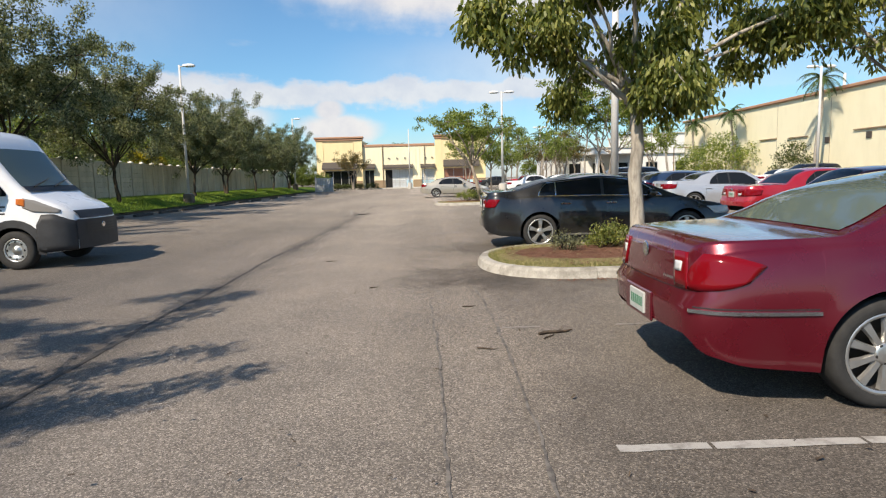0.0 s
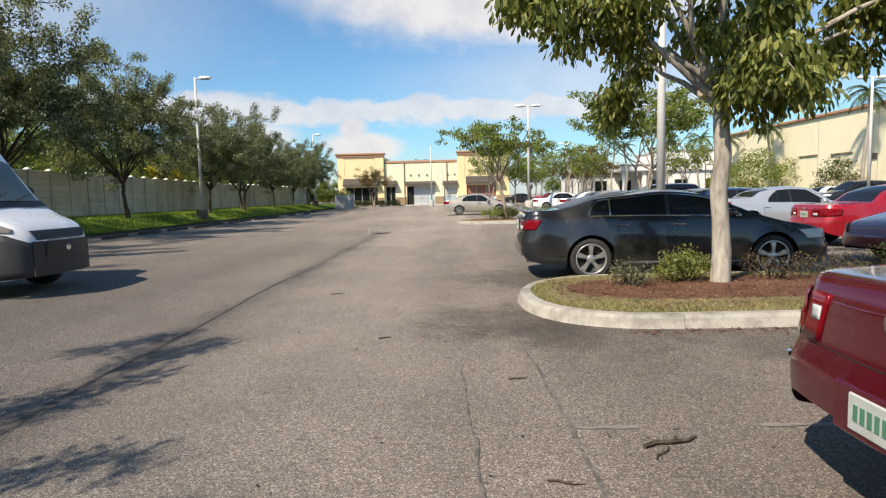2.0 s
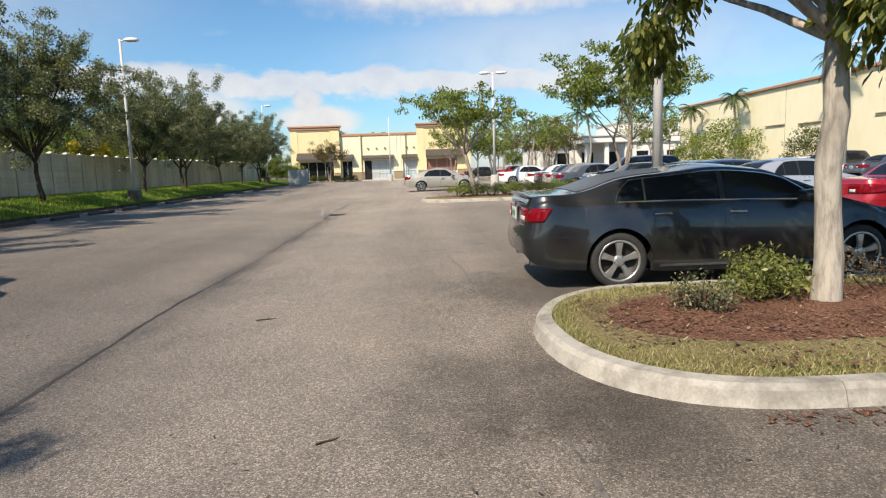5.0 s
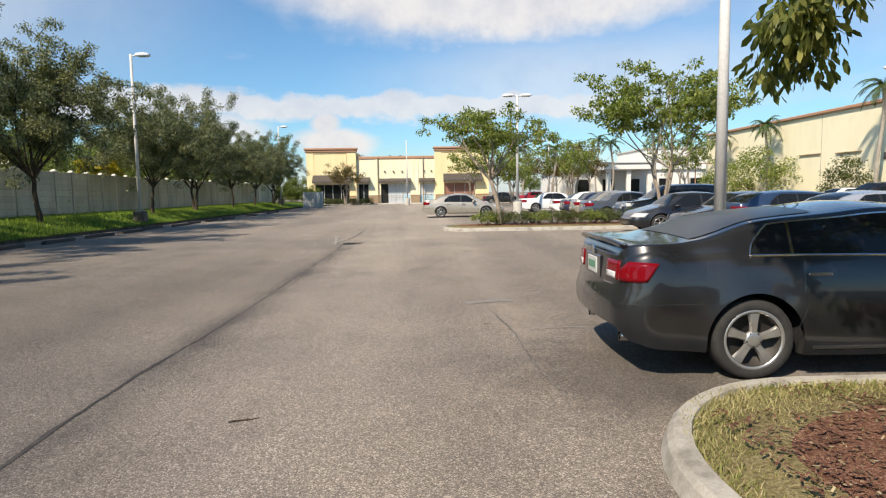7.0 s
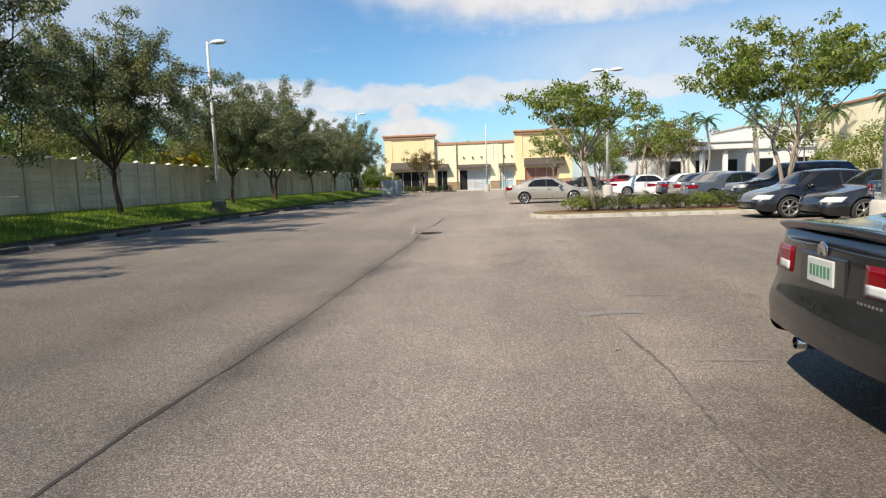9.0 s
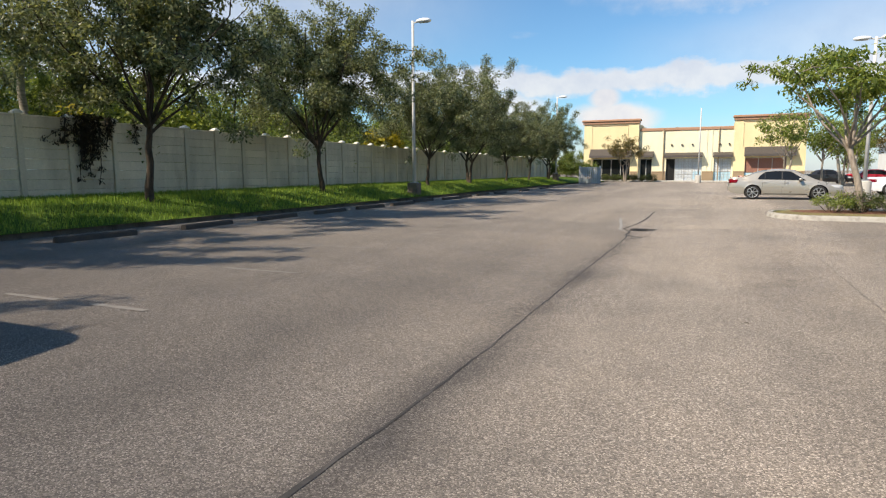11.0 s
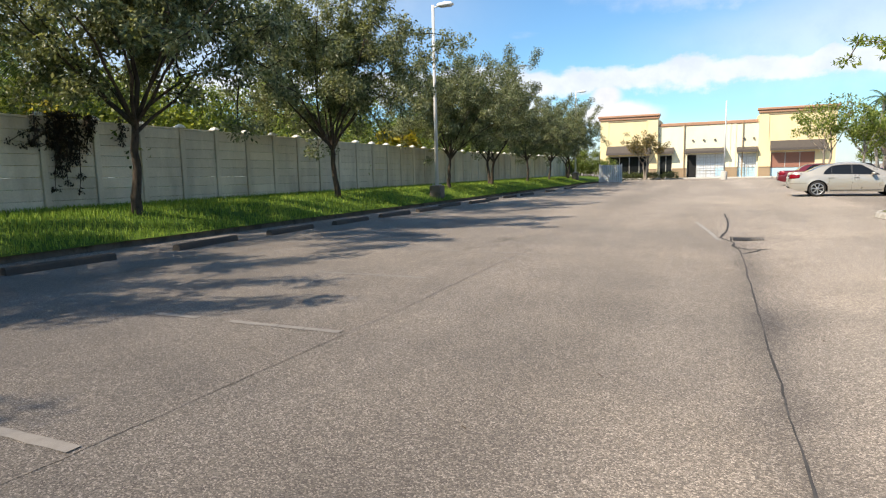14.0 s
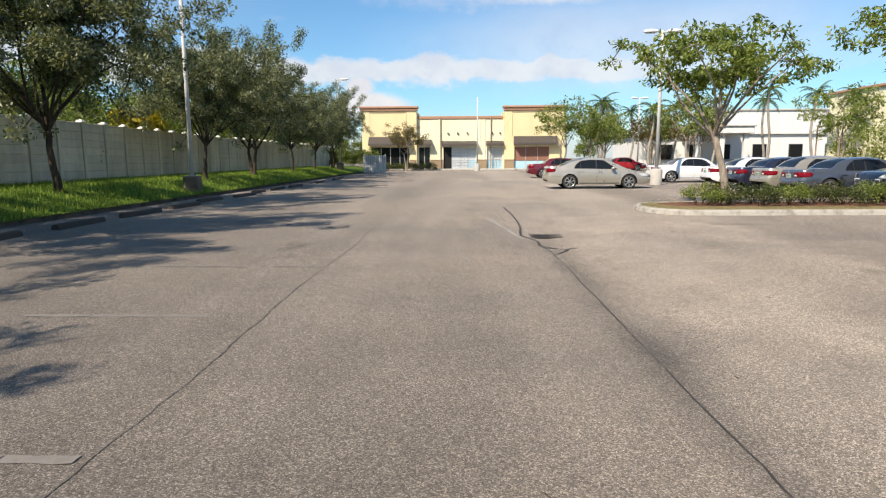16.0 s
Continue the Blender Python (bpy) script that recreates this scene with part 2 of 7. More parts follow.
def make_leaf(name, dark, mid, light, rough=0.5, through_light=0.35):
    k = Mat(name, rough, spec=0.4)
    r = k.island()
    col = k.ramp(r, (0.0, dark), (0.5, mid), (1.0, light))
    k.color(col)
    t = k.N.new("ShaderNodeBsdfTranslucent")
    k.K.new(k.mix(1.0, col, (1.25, 1.2, 0.6), "MULTIPLY"), t.inputs[0])
    s = k.N.new("ShaderNodeMixShader")
    s.inputs[0].default_value = through_light
    out = k.N["Material Output"]
    k.K.new(k.b.outputs[0], s.inputs[1])
    k.K.new(t.outputs[0], s.inputs[2])
    k.K.new(s.outputs[0], out.inputs[0])
    return k.m


def make_bark(name, c, dark, stripes=(6, 6, 1.2)):
    k = Mat(name, 0.9, spec=0.2).world_space()
    a = k.noise(1.0, 6, 0.65, k.stretch(tuple(x * 3 for x in stripes)))
    b = k.noise(1.6, 3)
    col = k.ramp(a, (0.3, dark), (0.55, c), (0.8, tuple(min(1, x * 1.25) for x in c)))
    col = k.mix(k.ramp(b, (0.5, 0.0), (0.75, 0.5)), col, dark)
    k.color(col).bump(a, 0.6, 0.02)
    return k.m


def make_paint(name, c, metal=0.3, rough=0.24, dust=0.07):
    k = Mat(name, rough, metal)
    a = k.noise(2.2, 5, 0.6)
    f = k.noise(500, 2)
    col = k.mix(k.ramp(f, (0.45, 0.0), (0.8, 0.25)), c, tuple(min(1, x * 1.5 + 0.01) for x in c))
    col = k.mix(k.ramp(a, (0.4, 0.0), (0.75, dust)), col, (0.28, 0.26, 0.23))
    k.color(col)
    k.rough(k.ramp(a, (0.3, rough), (0.75, rough + 0.18)))
    k.b.inputs["Coat Weight"].default_value = 1.0
    k.b.inputs["Coat Roughness"].default_value = 0.06
    return k.m


def make_glass(name, c, rough=0.04, trans=0.0):
    k = Mat(name, rough, 0.0, 0.5)
    k.color(c)
    k.b.inputs["Transmission Weight"].default_value = trans
    k.b.inputs["IOR"].default_value = 1.3
    k.b.inputs["Coat Weight"].default_value = 0.25
    k.b.inputs["Coat Roughness"].default_value = 0.02
    return k.m


def make_grass(name, dark, mid, light, patches=0.5):
    k = Mat(name, 0.7, spec=0.25)
    k.world_space()
    r = k.island()
    patch = k.noise(patches, 4)
    col = k.mix(k.ramp(patch, (0.4, 0.0), (0.7, 0.6)), k.ramp(r, (0.0, dark), (0.6, mid), (1.0, light)), light)
    k.color(col)
    t = k.N.new("ShaderNodeBsdfTranslucent")
    k.K.new(col, t.inputs[0])
    s = k.N.new("ShaderNodeMixShader")
    s.inputs[0].default_value = 0.35
    k.K.new(k.b.outputs[0], s.inputs[1])
    k.K.new(t.outputs[0], s.inputs[2])
    k.K.new(s.outputs[0], k.N["Material Output"].inputs[0])
    return k.m


def make_fence():
    k = Mat("fence_concrete", 0.9, spec=0.2).world_space()
    a = k.noise(1.0, 6, 0.65, k.stretch((0.8, 0.8, 0.25)))
    b = k.noise(22, 4)
    col = k.ramp(b, (0.3, (0.64, 0.575, 0.43)), (0.7, (0.74, 0.67, 0.515)))
    col = k.mix(k.ramp(a, (0.42, 0.0), (0.68, 0.6)), col, (0.31, 0.28, 0.20))
    col = k.mix(1.0, col, k.ramp(k.rand(), (0.0, 0.88), (1.0, 1.06)), "MULTIPLY")
    k.color(col).bump(b, 0.3, 0.008)
    return k.m


def make_mulch(name, a, b, c):
    k = Mat(name, 0.95, spec=0.15).world_space()
    n = k.noise(45, 4, 0.7)
    p = k.noise(2.5, 4)
    col = k.ramp(n, (0.3, a), (0.5, b), (0.72, c))
    col = k.mix(k.ramp(p, (0.5, 0.0), (0.7, 0.5)), col, a)
    k.color(col).bump(n, 0.9, 0.03)
    return k.m


M = {
    "asphalt": make_asphalt(),
    "kerb": make_concrete("kerb_concrete", (0.45, 0.42, 0.365), (0.13, 0.115, 0.09), 3.6, 0.7, 0.46, 0.70),
    # stained kerb; the base is darkened to carry the trees' shade on its face
    "kerb_shaded": make_concrete("shaded_kerb_concrete", (0.14, 0.122, 0.098), (0.03, 0.028, 0.024), 2.0, 0.95),
    # stained stops, with the shade of the kerb line put into their base colour
    "stop": make_concrete("wheel_stop_concrete", (0.075, 0.063, 0.051), (0.045, 0.041, 0.037), 3.0, 0.8),
    "walk": make_concrete("pavement_concrete", (0.55, 0.52, 0.46), (0.3, 0.28, 0.25), 1.2, 0.3),
    "line": make_concrete("worn_line_paint", (0.40, 0.38, 0.35), (0.185, 0.17, 0.15), 9.0, 1.0),
    "line_faint": make_concrete("nearly_gone_line_paint", (0.24, 0.22, 0.197), (0.19, 0.172, 0.152), 12.0, 1.0),
    "dusty_glass": plain("dusty_dark_glass", (0.030, 0.032, 0.037), 0.28),
    "seal": make_concrete("crack_sealant", (0.050, 0.047, 0.045), (0.12, 0.11, 0.10), 2.5, 0.8),
    "damp": make_concrete("damp_asphalt", (0.045, 0.043, 0.042), (0.09, 0.083, 0.077), 3.0, 0.8),
    "joint": make_concrete("joint_crack_fill", (0.095, 0.086, 0.078), (0.18, 0.162, 0.145), 11.0, 1.0, 0.40, 0.56),
    "chalk": make_concrete("pale_patch", (0.30, 0.285, 0.26), (0.16, 0.15, 0.14), 7.0, 0.9),
    "fence": make_fence(),
    "cap": plain("cap_white", (0.72, 0.70, 0.64), 0.8),
    "soil": make_mulch("grass_soil", (0.04, 0.07, 0.012), (0.08, 0.14, 0.02), (0.13, 0.19, 0.035)),
    "mulch": make_mulch("red_mulch", (0.065, 0.033, 0.022), (0.20, 0.092, 0.06), (0.44, 0.28, 0.19)),
    "drygrass": make_mulch("dry_grass_soil", (0.10, 0.085, 0.035), (0.24, 0.195, 0.095), (0.40, 0.33, 0.18)),
    "grass": make_grass("grass_green", (0.085, 0.155, 0.016), (0.185, 0.295, 0.036), (0.33, 0.42, 0.07)),
    "grass_dry": make_grass("grass_pale", (0.13, 0.16, 0.035), (0.31, 0.31, 0.105), (0.58, 0.49, 0.27), 1.7),
    "cream": make_wall("cream_stucco", (0.87, 0.80, 0.57)),
    "yellow": make_wall("yellow_stucco", (0.84, 0.69, 0.40)),
    "paleyellow": make_wall("pale_yellow_stucco", (0.80, 0.66, 0.40)),
    "white_wall": make_wall("white_stucco", (0.78, 0.77, 0.73)),
    "terracotta": make_wall("terracotta_trim", (0.44, 0.25, 0.16)),
    "tan": make_wall("tan_stone", (0.34, 0.25, 0.16)),
    "awning": plain("dark_awning", (0.075, 0.062, 0.052), 0.6),
    "dark_glass": make_glass("dark_window_glass", (0.012, 0.014, 0.015)),
    "paper": plain("white_window_paper", (0.62, 0.66, 0.68), 0.5),
    "bluepaper": plain("blue_window_film", (0.42, 0.63, 0.74), 0.5),
    "redpaper": plain("brown_window_paper", (0.28, 0.13, 0.09), 0.7),
    "frame": plain("pale_metal_frame", (0.5, 0.5, 0.48), 0.5, 0.3),
    "steel": plain("grey_steel", (0.40, 0.41, 0.42), 0.5, 0.4),
    "polepaint": make_concrete("pale_pole_paint", (0.62, 0.61, 0.58), (0.40, 0.38, 0.34), 2.5, 0.4),
    "lamp_white": plain("lamp_head_white", (0.78, 0.78, 0.76), 0.45),
    "lens": make_glass("lamp_lens", (0.55, 0.56, 0.55), 0.2),
    "pedestal": make_concrete("brown_pedestal", (0.16, 0.13, 0.10), (0.06, 0.05, 0.04), 4.0, 0.7),
    "pedestal_pale": make_concrete("pale_pedestal", (0.52, 0.49, 0.43), (0.3, 0.28, 0.24), 3.0, 0.5),
    "iron": plain("cast_iron", (0.05, 0.045, 0.04), 0.7, 0.5, 0.3, 20, 0.3),
    "bark_grey": make_bark("pale_bark", (0.43, 0.39, 0.33), (0.17, 0.15, 0.125), (5, 5, 0.9)),
    "bark_dark": make_bark("oak_bark", (0.075, 0.058, 0.042), (0.022, 0.017, 0.013)),
    "bark_tree": make_bark("smooth_bark", (0.36, 0.30, 0.24), (0.16, 0.13, 0.10)),
    "palm_trunk": make_bark("palm_bark", (0.36, 0.33, 0.28), (0.18, 0.15, 0.12), (1, 1, 8)),
    "leaf_near": make_leaf("broad_leaf", (0.06, 0.085, 0.024), (0.18, 0.215, 0.057), (0.44, 0.44, 0.15), 0.38, 0.5),
    "leaf_oak": make_leaf("oak_leaf", (0.055, 0.072, 0.036), (0.15, 0.175, 0.088), (0.35, 0.37, 0.22), 0.42, 0.38),
    "leaf_lot": make_leaf("bright_leaf", (0.075, 0.115, 0.025), (0.19, 0.25, 0.055), (0.38, 0.42, 0.12), 0.45, 0.5),
    "leaf_jungle": make_leaf("thicket_leaf", (0.038, 0.063, 0.018), (0.125, 0.175, 0.042), (0.30, 0.345, 0.09), 0.5, 0.45),
    "leaf_palm": make_leaf("palm_leaf", (0.03, 0.055, 0.015), (0.065, 0.105, 0.03), (0.13, 0.17, 0.055), 0.45, 0.3),
    "leaf_gold": make_leaf("golden_leaf", (0.20, 0.19, 0.02), (0.38, 0.33, 0.03), (0.55, 0.45, 0.05), 0.5, 0.4),
    "leaf_rust": make_leaf("rusty_leaf", (0.06, 0.065, 0.02), (0.14, 0.11, 0.04), (0.24, 0.17, 0.06), 0.5, 0.35),
    "leaf_shrub": make_leaf("shrub_leaf", (0.03, 0.05, 0.014), (0.075, 0.10, 0.03), (0.16, 0.17, 0.05), 0.45, 0.3),
    "leaf_fallen": make_leaf("fallen_leaf", (0.10, 0.07, 0.04), (0.24, 0.17, 0.09), (0.48, 0.40, 0.25), 0.8, 0.1),
    "leaf_grey": make_leaf("grey_green_leaf", (0.06, 0.066, 0.036), (0.15, 0.16, 0.085), (0.30, 0.30, 0.17), 0.6, 0.3),
    "leaf_dead": make_leaf("dry_twig_leaf", (0.05, 0.04, 0.025), (0.11, 0.085, 0.05), (0.2, 0.15, 0.09), 0.8, 0.2),
    "vine": make_leaf("dry_vine_leaf", (0.012, 0.012, 0.008), (0.03, 0.024, 0.014), (0.07, 0.05, 0.03), 0.8, 0.1),
    "rubber": plain("tyre_rubber", (0.028, 0.027, 0.026), 0.85, 0.0, 0.3, 12, 0.2),
    "under": plain("dark_underbody", (0.012, 0.012, 0.012), 0.9),
    "rim": plain("alloy_rim", (0.55, 0.54, 0.52), 0.32, 0.8, 0.15, 10),
    "rim_dark": plain("brake_dark", (0.06, 0.055, 0.05), 0.6, 0.6),
    "chrome": plain("chrome", (0.75, 0.75, 0.75), 0.12, 1.0, 0.05),
    "black_trim": plain("black_trim", (0.02, 0.02, 0.021), 0.5),
    "grey_plastic": plain("grey_plastic", (0.024, 0.025, 0.028), 0.6, 0, 0.2, 8),
    "car_glass": make_glass("tinted_car_glass", (0.012, 0.014, 0.016)),
    "car_glass_pale": make_glass("pale_car_glass", (0.10, 0.13, 0.12), 0.05),
    "red_lens": make_glass("red_lens", (0.17, 0.003, 0.007), 0.08),
    "clear_lens": make_glass("clear_lens", (0.55, 0.56, 0.56), 0.1),
    "smoky_lens": make_glass("smoky_lens", (0.22, 0.21, 0.20), 0.08),
    "amber_lens": make_glass("amber_lens", (0.5, 0.14, 0.03), 0.15),
    "plate": plain("plate_white", (0.5, 0.52, 0.49), 0.5),
    "plate_ink": plain("plate_ink", (0.08, 0.22, 0.14), 0.5),
    "wood": make_bark("dead_wood", (0.10, 0.075, 0.055), (0.03, 0.024, 0.02)),
    "bin_grey": plain("gate_grey", (0.50, 0.51, 0.52), 0.55, 0.1),
}
PAINTS = {}


def paint(name, c, **kw):
    if name not in PAINTS:
        PAINTS[name] = make_paint(name + "_paint", c, **kw)
    return PAINTS[name]


# ---- mesh tools ----


class Shape:
    """Vertices and faces in the making."""

    def __init__(self):
        self.v, self.f = [], []

    def add(self, v, f):
        n = len(self.v)
        self.v.extend(v)
        self.f.extend(tuple(i + n for i in q) for q in f)
        return self

    def box(self, x0, x1, y0, y1, z0, z1, c=0.0):
        """A box with chamfered edges."""
        if c <= 0:
            v = [(x, y, z) for x in (x0, x1) for y in (y0, y1) for z in (z0, z1)]
            return self.add(v, [(0, 1, 3, 2), (4, 6, 7, 5), (0, 4, 5, 1), (2, 3, 7, 6), (0, 2, 6, 4), (1, 5, 7, 3)])
        c = min(c, (x1 - x0) * 0.45, (y1 - y0) * 0.45, (z1 - z0) * 0.45)
        v, idx = [], {}
        for i, (x, sx) in enumerate(((x0, 1), (x1, -1))):
            for j, (y, sy) in enumerate(((y0, 1), (y1, -1))):
                for k, (z, sz) in enumerate(((z0, 1), (z1, -1))):
                    for a in range(3):
                        idx[i, j, k, a] = len(v)
                        v.append((x + (sx * c if a != 0 else 0), y + (sy * c if a != 1 else 0), z + (sz * c if a != 2 else 0)))
        f = []
        for i in (0, 1):
            q = [idx[i, j, k, 0] for j, k in ((0, 0), (1, 0), (1, 1), (0, 1))]
            f.append(tuple(q if i else q[::-1]))
            q = [idx[j, i, k, 1] for j, k in ((0, 0), (1, 0), (1, 1), (0, 1))]
            f.append(tuple(q[::-1] if i else q))
            q = [idx[j, k, i, 2] for j, k in ((0, 0), (1, 0), (1, 1), (0, 1))]
            f.append(tuple(q if i else q[::-1]))
        for i in (0, 1):
            for j in (0, 1):
                f.append((idx[i, j, 0, 0], idx[i, j, 1, 0], idx[i, j, 1, 1], idx[i, j, 0, 1]))
                f.append((idx[i, 0, j, 0], idx[i, 1, j, 0], idx[i, 1, j, 2], idx[i, 0, j, 2]))
                f.append((idx[0, i, j, 1], idx[1, i, j, 1], idx[1, i, j, 2], idx[0, i, j, 2]))
                for k in (0, 1):
                    f.append((idx[i, j, k, 0], idx[i, j, k, 1], idx[i, j, k, 2]))
        return self.add(v, f)

    def tube(self, pts, radii, seg=8, cap=True):
        pts = [Vector(p) for p in pts]
        v, f = [], []
        side = None
        for i, p in enumerate(pts):
            d = (pts[min(i + 1, len(pts) - 1)] - pts[max(i - 1, 0)])
            d = d.normalized() if d.length > 1e-6 else Vector((0, 0, 1))
            if side is None:
                side = d.cross(Vector((0.31, 0.95, 0.1))).normalized()
            side = (side - d * side.dot(d)).normalized()
            up = d.cross(side)
            for s in range(seg):
                a = 2 * math.pi * s / seg
                v.append(tuple(p + (side * math.cos(a) + up * math.sin(a)) * radii[i]))
        for i in range(len(pts) - 1):
            for s in range(seg):
                t = (s + 1) % seg
                f.append((i * seg + s, i * seg + t, (i + 1) * seg + t, (i + 1) * seg + s))
        if cap:
            f.append(tuple(range(seg))[::-1])
            f.append(tuple((len(pts) - 1) * seg + s for s in range(seg)))
        return self.add(v, f)

    def turn(self, prof, seg=24, centre=(0, 0, 0), axis="z"):
        """A profile of (radius, height) turned round an axis."""
        v, f = [], []
        for r, h in prof:
            for s in range(seg):
                a = 2 * math.pi * s / seg
                c, q = r * math.cos(a), r * math.sin(a)
                p = (c, q, h) if axis == "z" else (c, h, q)
                v.append(tuple(p[i] + centre[i] for i in range(3)))
        for i in range(len(prof) - 1):
            for s in range(seg):
                t = (s + 1) % seg
                f.append((i * seg + s, i * seg + t, (i + 1) * seg + t, (i + 1) * seg + s))
        return self.add(v, f)

    def grid(self, rows, closed=False):
        n = len(rows[0])
        v = [p for r in rows for p in r]
        f = []
        for i in range(len(rows) - 1):
            for j in range(n - (0 if closed else 1)):
                k = (j + 1) % n
                f.append((i * n + j, i * n + k, (i + 1) * n + k, (i + 1) * n + j))
        return self.add(v, f)

    def mesh(self, name, mat=None, smooth=False):
        me = bpy.data.meshes.new(name)
        me.from_pydata(self.v, [], self.f)
        if smooth:
            me.polygons.foreach_set("use_smooth", [True] * len(me.polygons))
        if mat:
            me.materials.append(mat)
        return me


def recalc(me):
    bm = bmesh.new()
    bm.from_mesh(me)
    bmesh.ops.recalc_face_normals(bm, faces=bm.faces)
    bm.to_mesh(me)
    bm.free()
    return me


def part(name, shape, mat, parent, label="", smooth=False, fix=True):
    me = shape.mesh(name, mat, smooth)
    if fix and len(me.polygons) < 6000:
        recalc(me)
    ob = new(name, me)
    ob.parent = parent
    if label:
        tagged(ob, label)
    return ob


def piece(name, me, parent, at=None):
    ob = new(name, me)
    ob.parent = parent
    if at is not None:
        ob.matrix_basis = at
    return ob


def thing(name, label, category, group="", kind="", m=None):
    ob = new(name)
    ob.empty_display_size = 0.2
    if m is not None:
        ob.matrix_basis = m
    return tagged(ob, label, category, group, kind)


def solid(name, shape, mat, label, category, kind="structure", smooth=False, fix=True):
    me = shape.mesh(name, mat, smooth)
    if fix and len(me.polygons) < 6000:
        recalc(me)
    return tagged(new(name, me), label, category, "", kind)


def lerp(a, b, t):
    return a + (b - a) * t


def table(pts, x):
    """Piecewise linear lookup in a list of (x, y)."""
    if x <= pts[0][0]:
        return pts[0][1]
    for (a, p), (b, q) in zip(pts, pts[1:]):
        if x <= b:
            return p + (q - p) * (x - a) / (b - a) if b > a else q
    return pts[-1][1]


def smooth_table(pts, x):
    """Monotone cubic lookup, for rounded outlines."""
    if x <= pts[0][0]:
        return pts[0][1]
    if x >= pts[-1][0]:
        return pts[-1][1]
    for i in range(len(pts) - 1):
        if x <= pts[i + 1][0]:
            break

    def slope(k):
        if k == 0 or k == len(pts) - 1:
            j = max(0, min(k, len(pts) - 2))
            return (pts[j + 1][1] - pts[j][1]) / (pts[j + 1][0] - pts[j][0])
        l = (pts[k][1] - pts[k - 1][1]) / (pts[k][0] - pts[k - 1][0])
        r = (pts[k + 1][1] - pts[k][1]) / (pts[k + 1][0] - pts[k][0])
        return 0.0 if l * r <= 0 else 2 * l * r / (l + r)
    (a, p), (b, q) = pts[i], pts[i + 1]
    h = b - a
    t = (x - a) / h
    m0, m1 = slope(i) * h, slope(i + 1) * h
    return (2 * t**3 - 3 * t**2 + 1) * p + (t**3 - 2 * t**2 + t) * m0 + (-2 * t**3 + 3 * t**2) * q + (t**3 - t**2) * m1

# ---- ground, road marks, kerbs ----
FENCE_X, KERB_X = -19.6, -15.2


def ground_z(x, y):
    """The lot is level but for a shallow valley that drains along the aisle."""
    fade = max(0.0, min(1.0, (62 - y) / 26)) * max(0.0, min(1.0, (y + 40) / 25))
    return -0.15 * max(0.0, 1 - abs(x + 3.3) / 3.7) ** 1.2 * fade


g = Shape()
gx = [-600, -200, -60, -15.1, -10, -7.2] + [-7.0 + 0.25 * i for i in range(30)] + [0.5, 2, 10, 60, 200, 600]
gy = [-600, -150, -60, -40] + list(range(-36, 66, 2)) + [70, 120, 300, 900]
g.grid([[(x, y, ground_z(x, y)) for x in gx] for y in gy])
solid("ground", g, M["asphalt"], "worn grey asphalt parking lot with exposed stone chips", "ground", smooth=True, fix=False)

# raised grass strip with the berm up to the fence, and the land behind it
STRIP = [(-15.02, 0.14), (-15.6, 0.24), (-16.8, 0.58), (-18.2, 0.66), (-19.7, 0.66), (-24.0, 0.66), (-60.0, 0.7), (-200, 0.7)]


def strip_z(x):
    return table(sorted(STRIP), x)


def kerb_run(y):
    """The strip's edge bends towards the lot at its far end."""
    return -15.02 + 1.6 * max(0.0, min(1.0, (y - 74) / 8.0)) ** 2


rows = []
ys = [-40, -10, 0] + list(range(4, 76, 4)) + [78, 80, 82, 86]
for y in ys:
    off = kerb_run(y) + 15.02
    rows.append([(x + (off if x > -16 else 0), y, z + 0.03 * noise.noise((x * 0.6, y * 0.3, 0)) * (x < -15.3)) for x, z in STRIP])
s = Shape().grid(rows)
s.grid([[(kerb_run(86), 86, -0.1), (-200, 86, -0.1)], [(kerb_run(86), 86, 0.14), (-200, 86, 0.7)]])
solid("grass_bank", s, M["soil"], "green grass bank between the kerb and the fence", "grass bank", smooth=True, fix=False)

rnd = random.Random(11)


def blades(places, lo, hi, wide, lean=0.5):
    """Grass: thin bent blades, each two triangles."""
    s = Shape()
    for x, y, z in places:
        h = rnd.uniform(lo, hi)
        a = rnd.uniform(0, 6.283)
        w = wide * rnd.uniform(0.7, 1.3)
        dx, dy = math.cos(a), math.sin(a)
        l = h * rnd.uniform(0.1, lean)
        b = rnd.uniform(0, 6.283)
        ex, ey = math.cos(b) * l, math.sin(b) * l
        n = len(s.v)
        s.v += [(x - dx * w, y - dy * w, z), (x + dx * w, y + dy * w, z), (x + ex * 0.4 + dx * w * 0.6, y + ey * 0.4 + dy * w * 0.6, z + h * 0.6),
                (x + ex * 0.4 - dx * w * 0.6, y + ey * 0.4 - dy * w * 0.6, z + h * 0.6), (x + ex, y + ey, z + h)]
        s.f += [(n, n + 1, n + 2, n + 3), (n + 3, n + 2, n + 4)]
    return s


places = []
for i in range(52000):
    y = 13 + 62 * rnd.random() ** 1.7
    x = rnd.uniform(FENCE_X + 0.02, kerb_run(y) - 0.02)
    if noise.noise((x * 0.9, y * 0.9, 3)) > -0.55:
        places.append((x, y, strip_z(x - (kerb_run(y) + 15.02 if x > -16 else 0)) - 0.01))
solid("bank_grass", blades(places, 0.07, 0.17, 0.012), M["grass"], "lush green uncut grass on the bank", "grass", "stuff", fix=False)

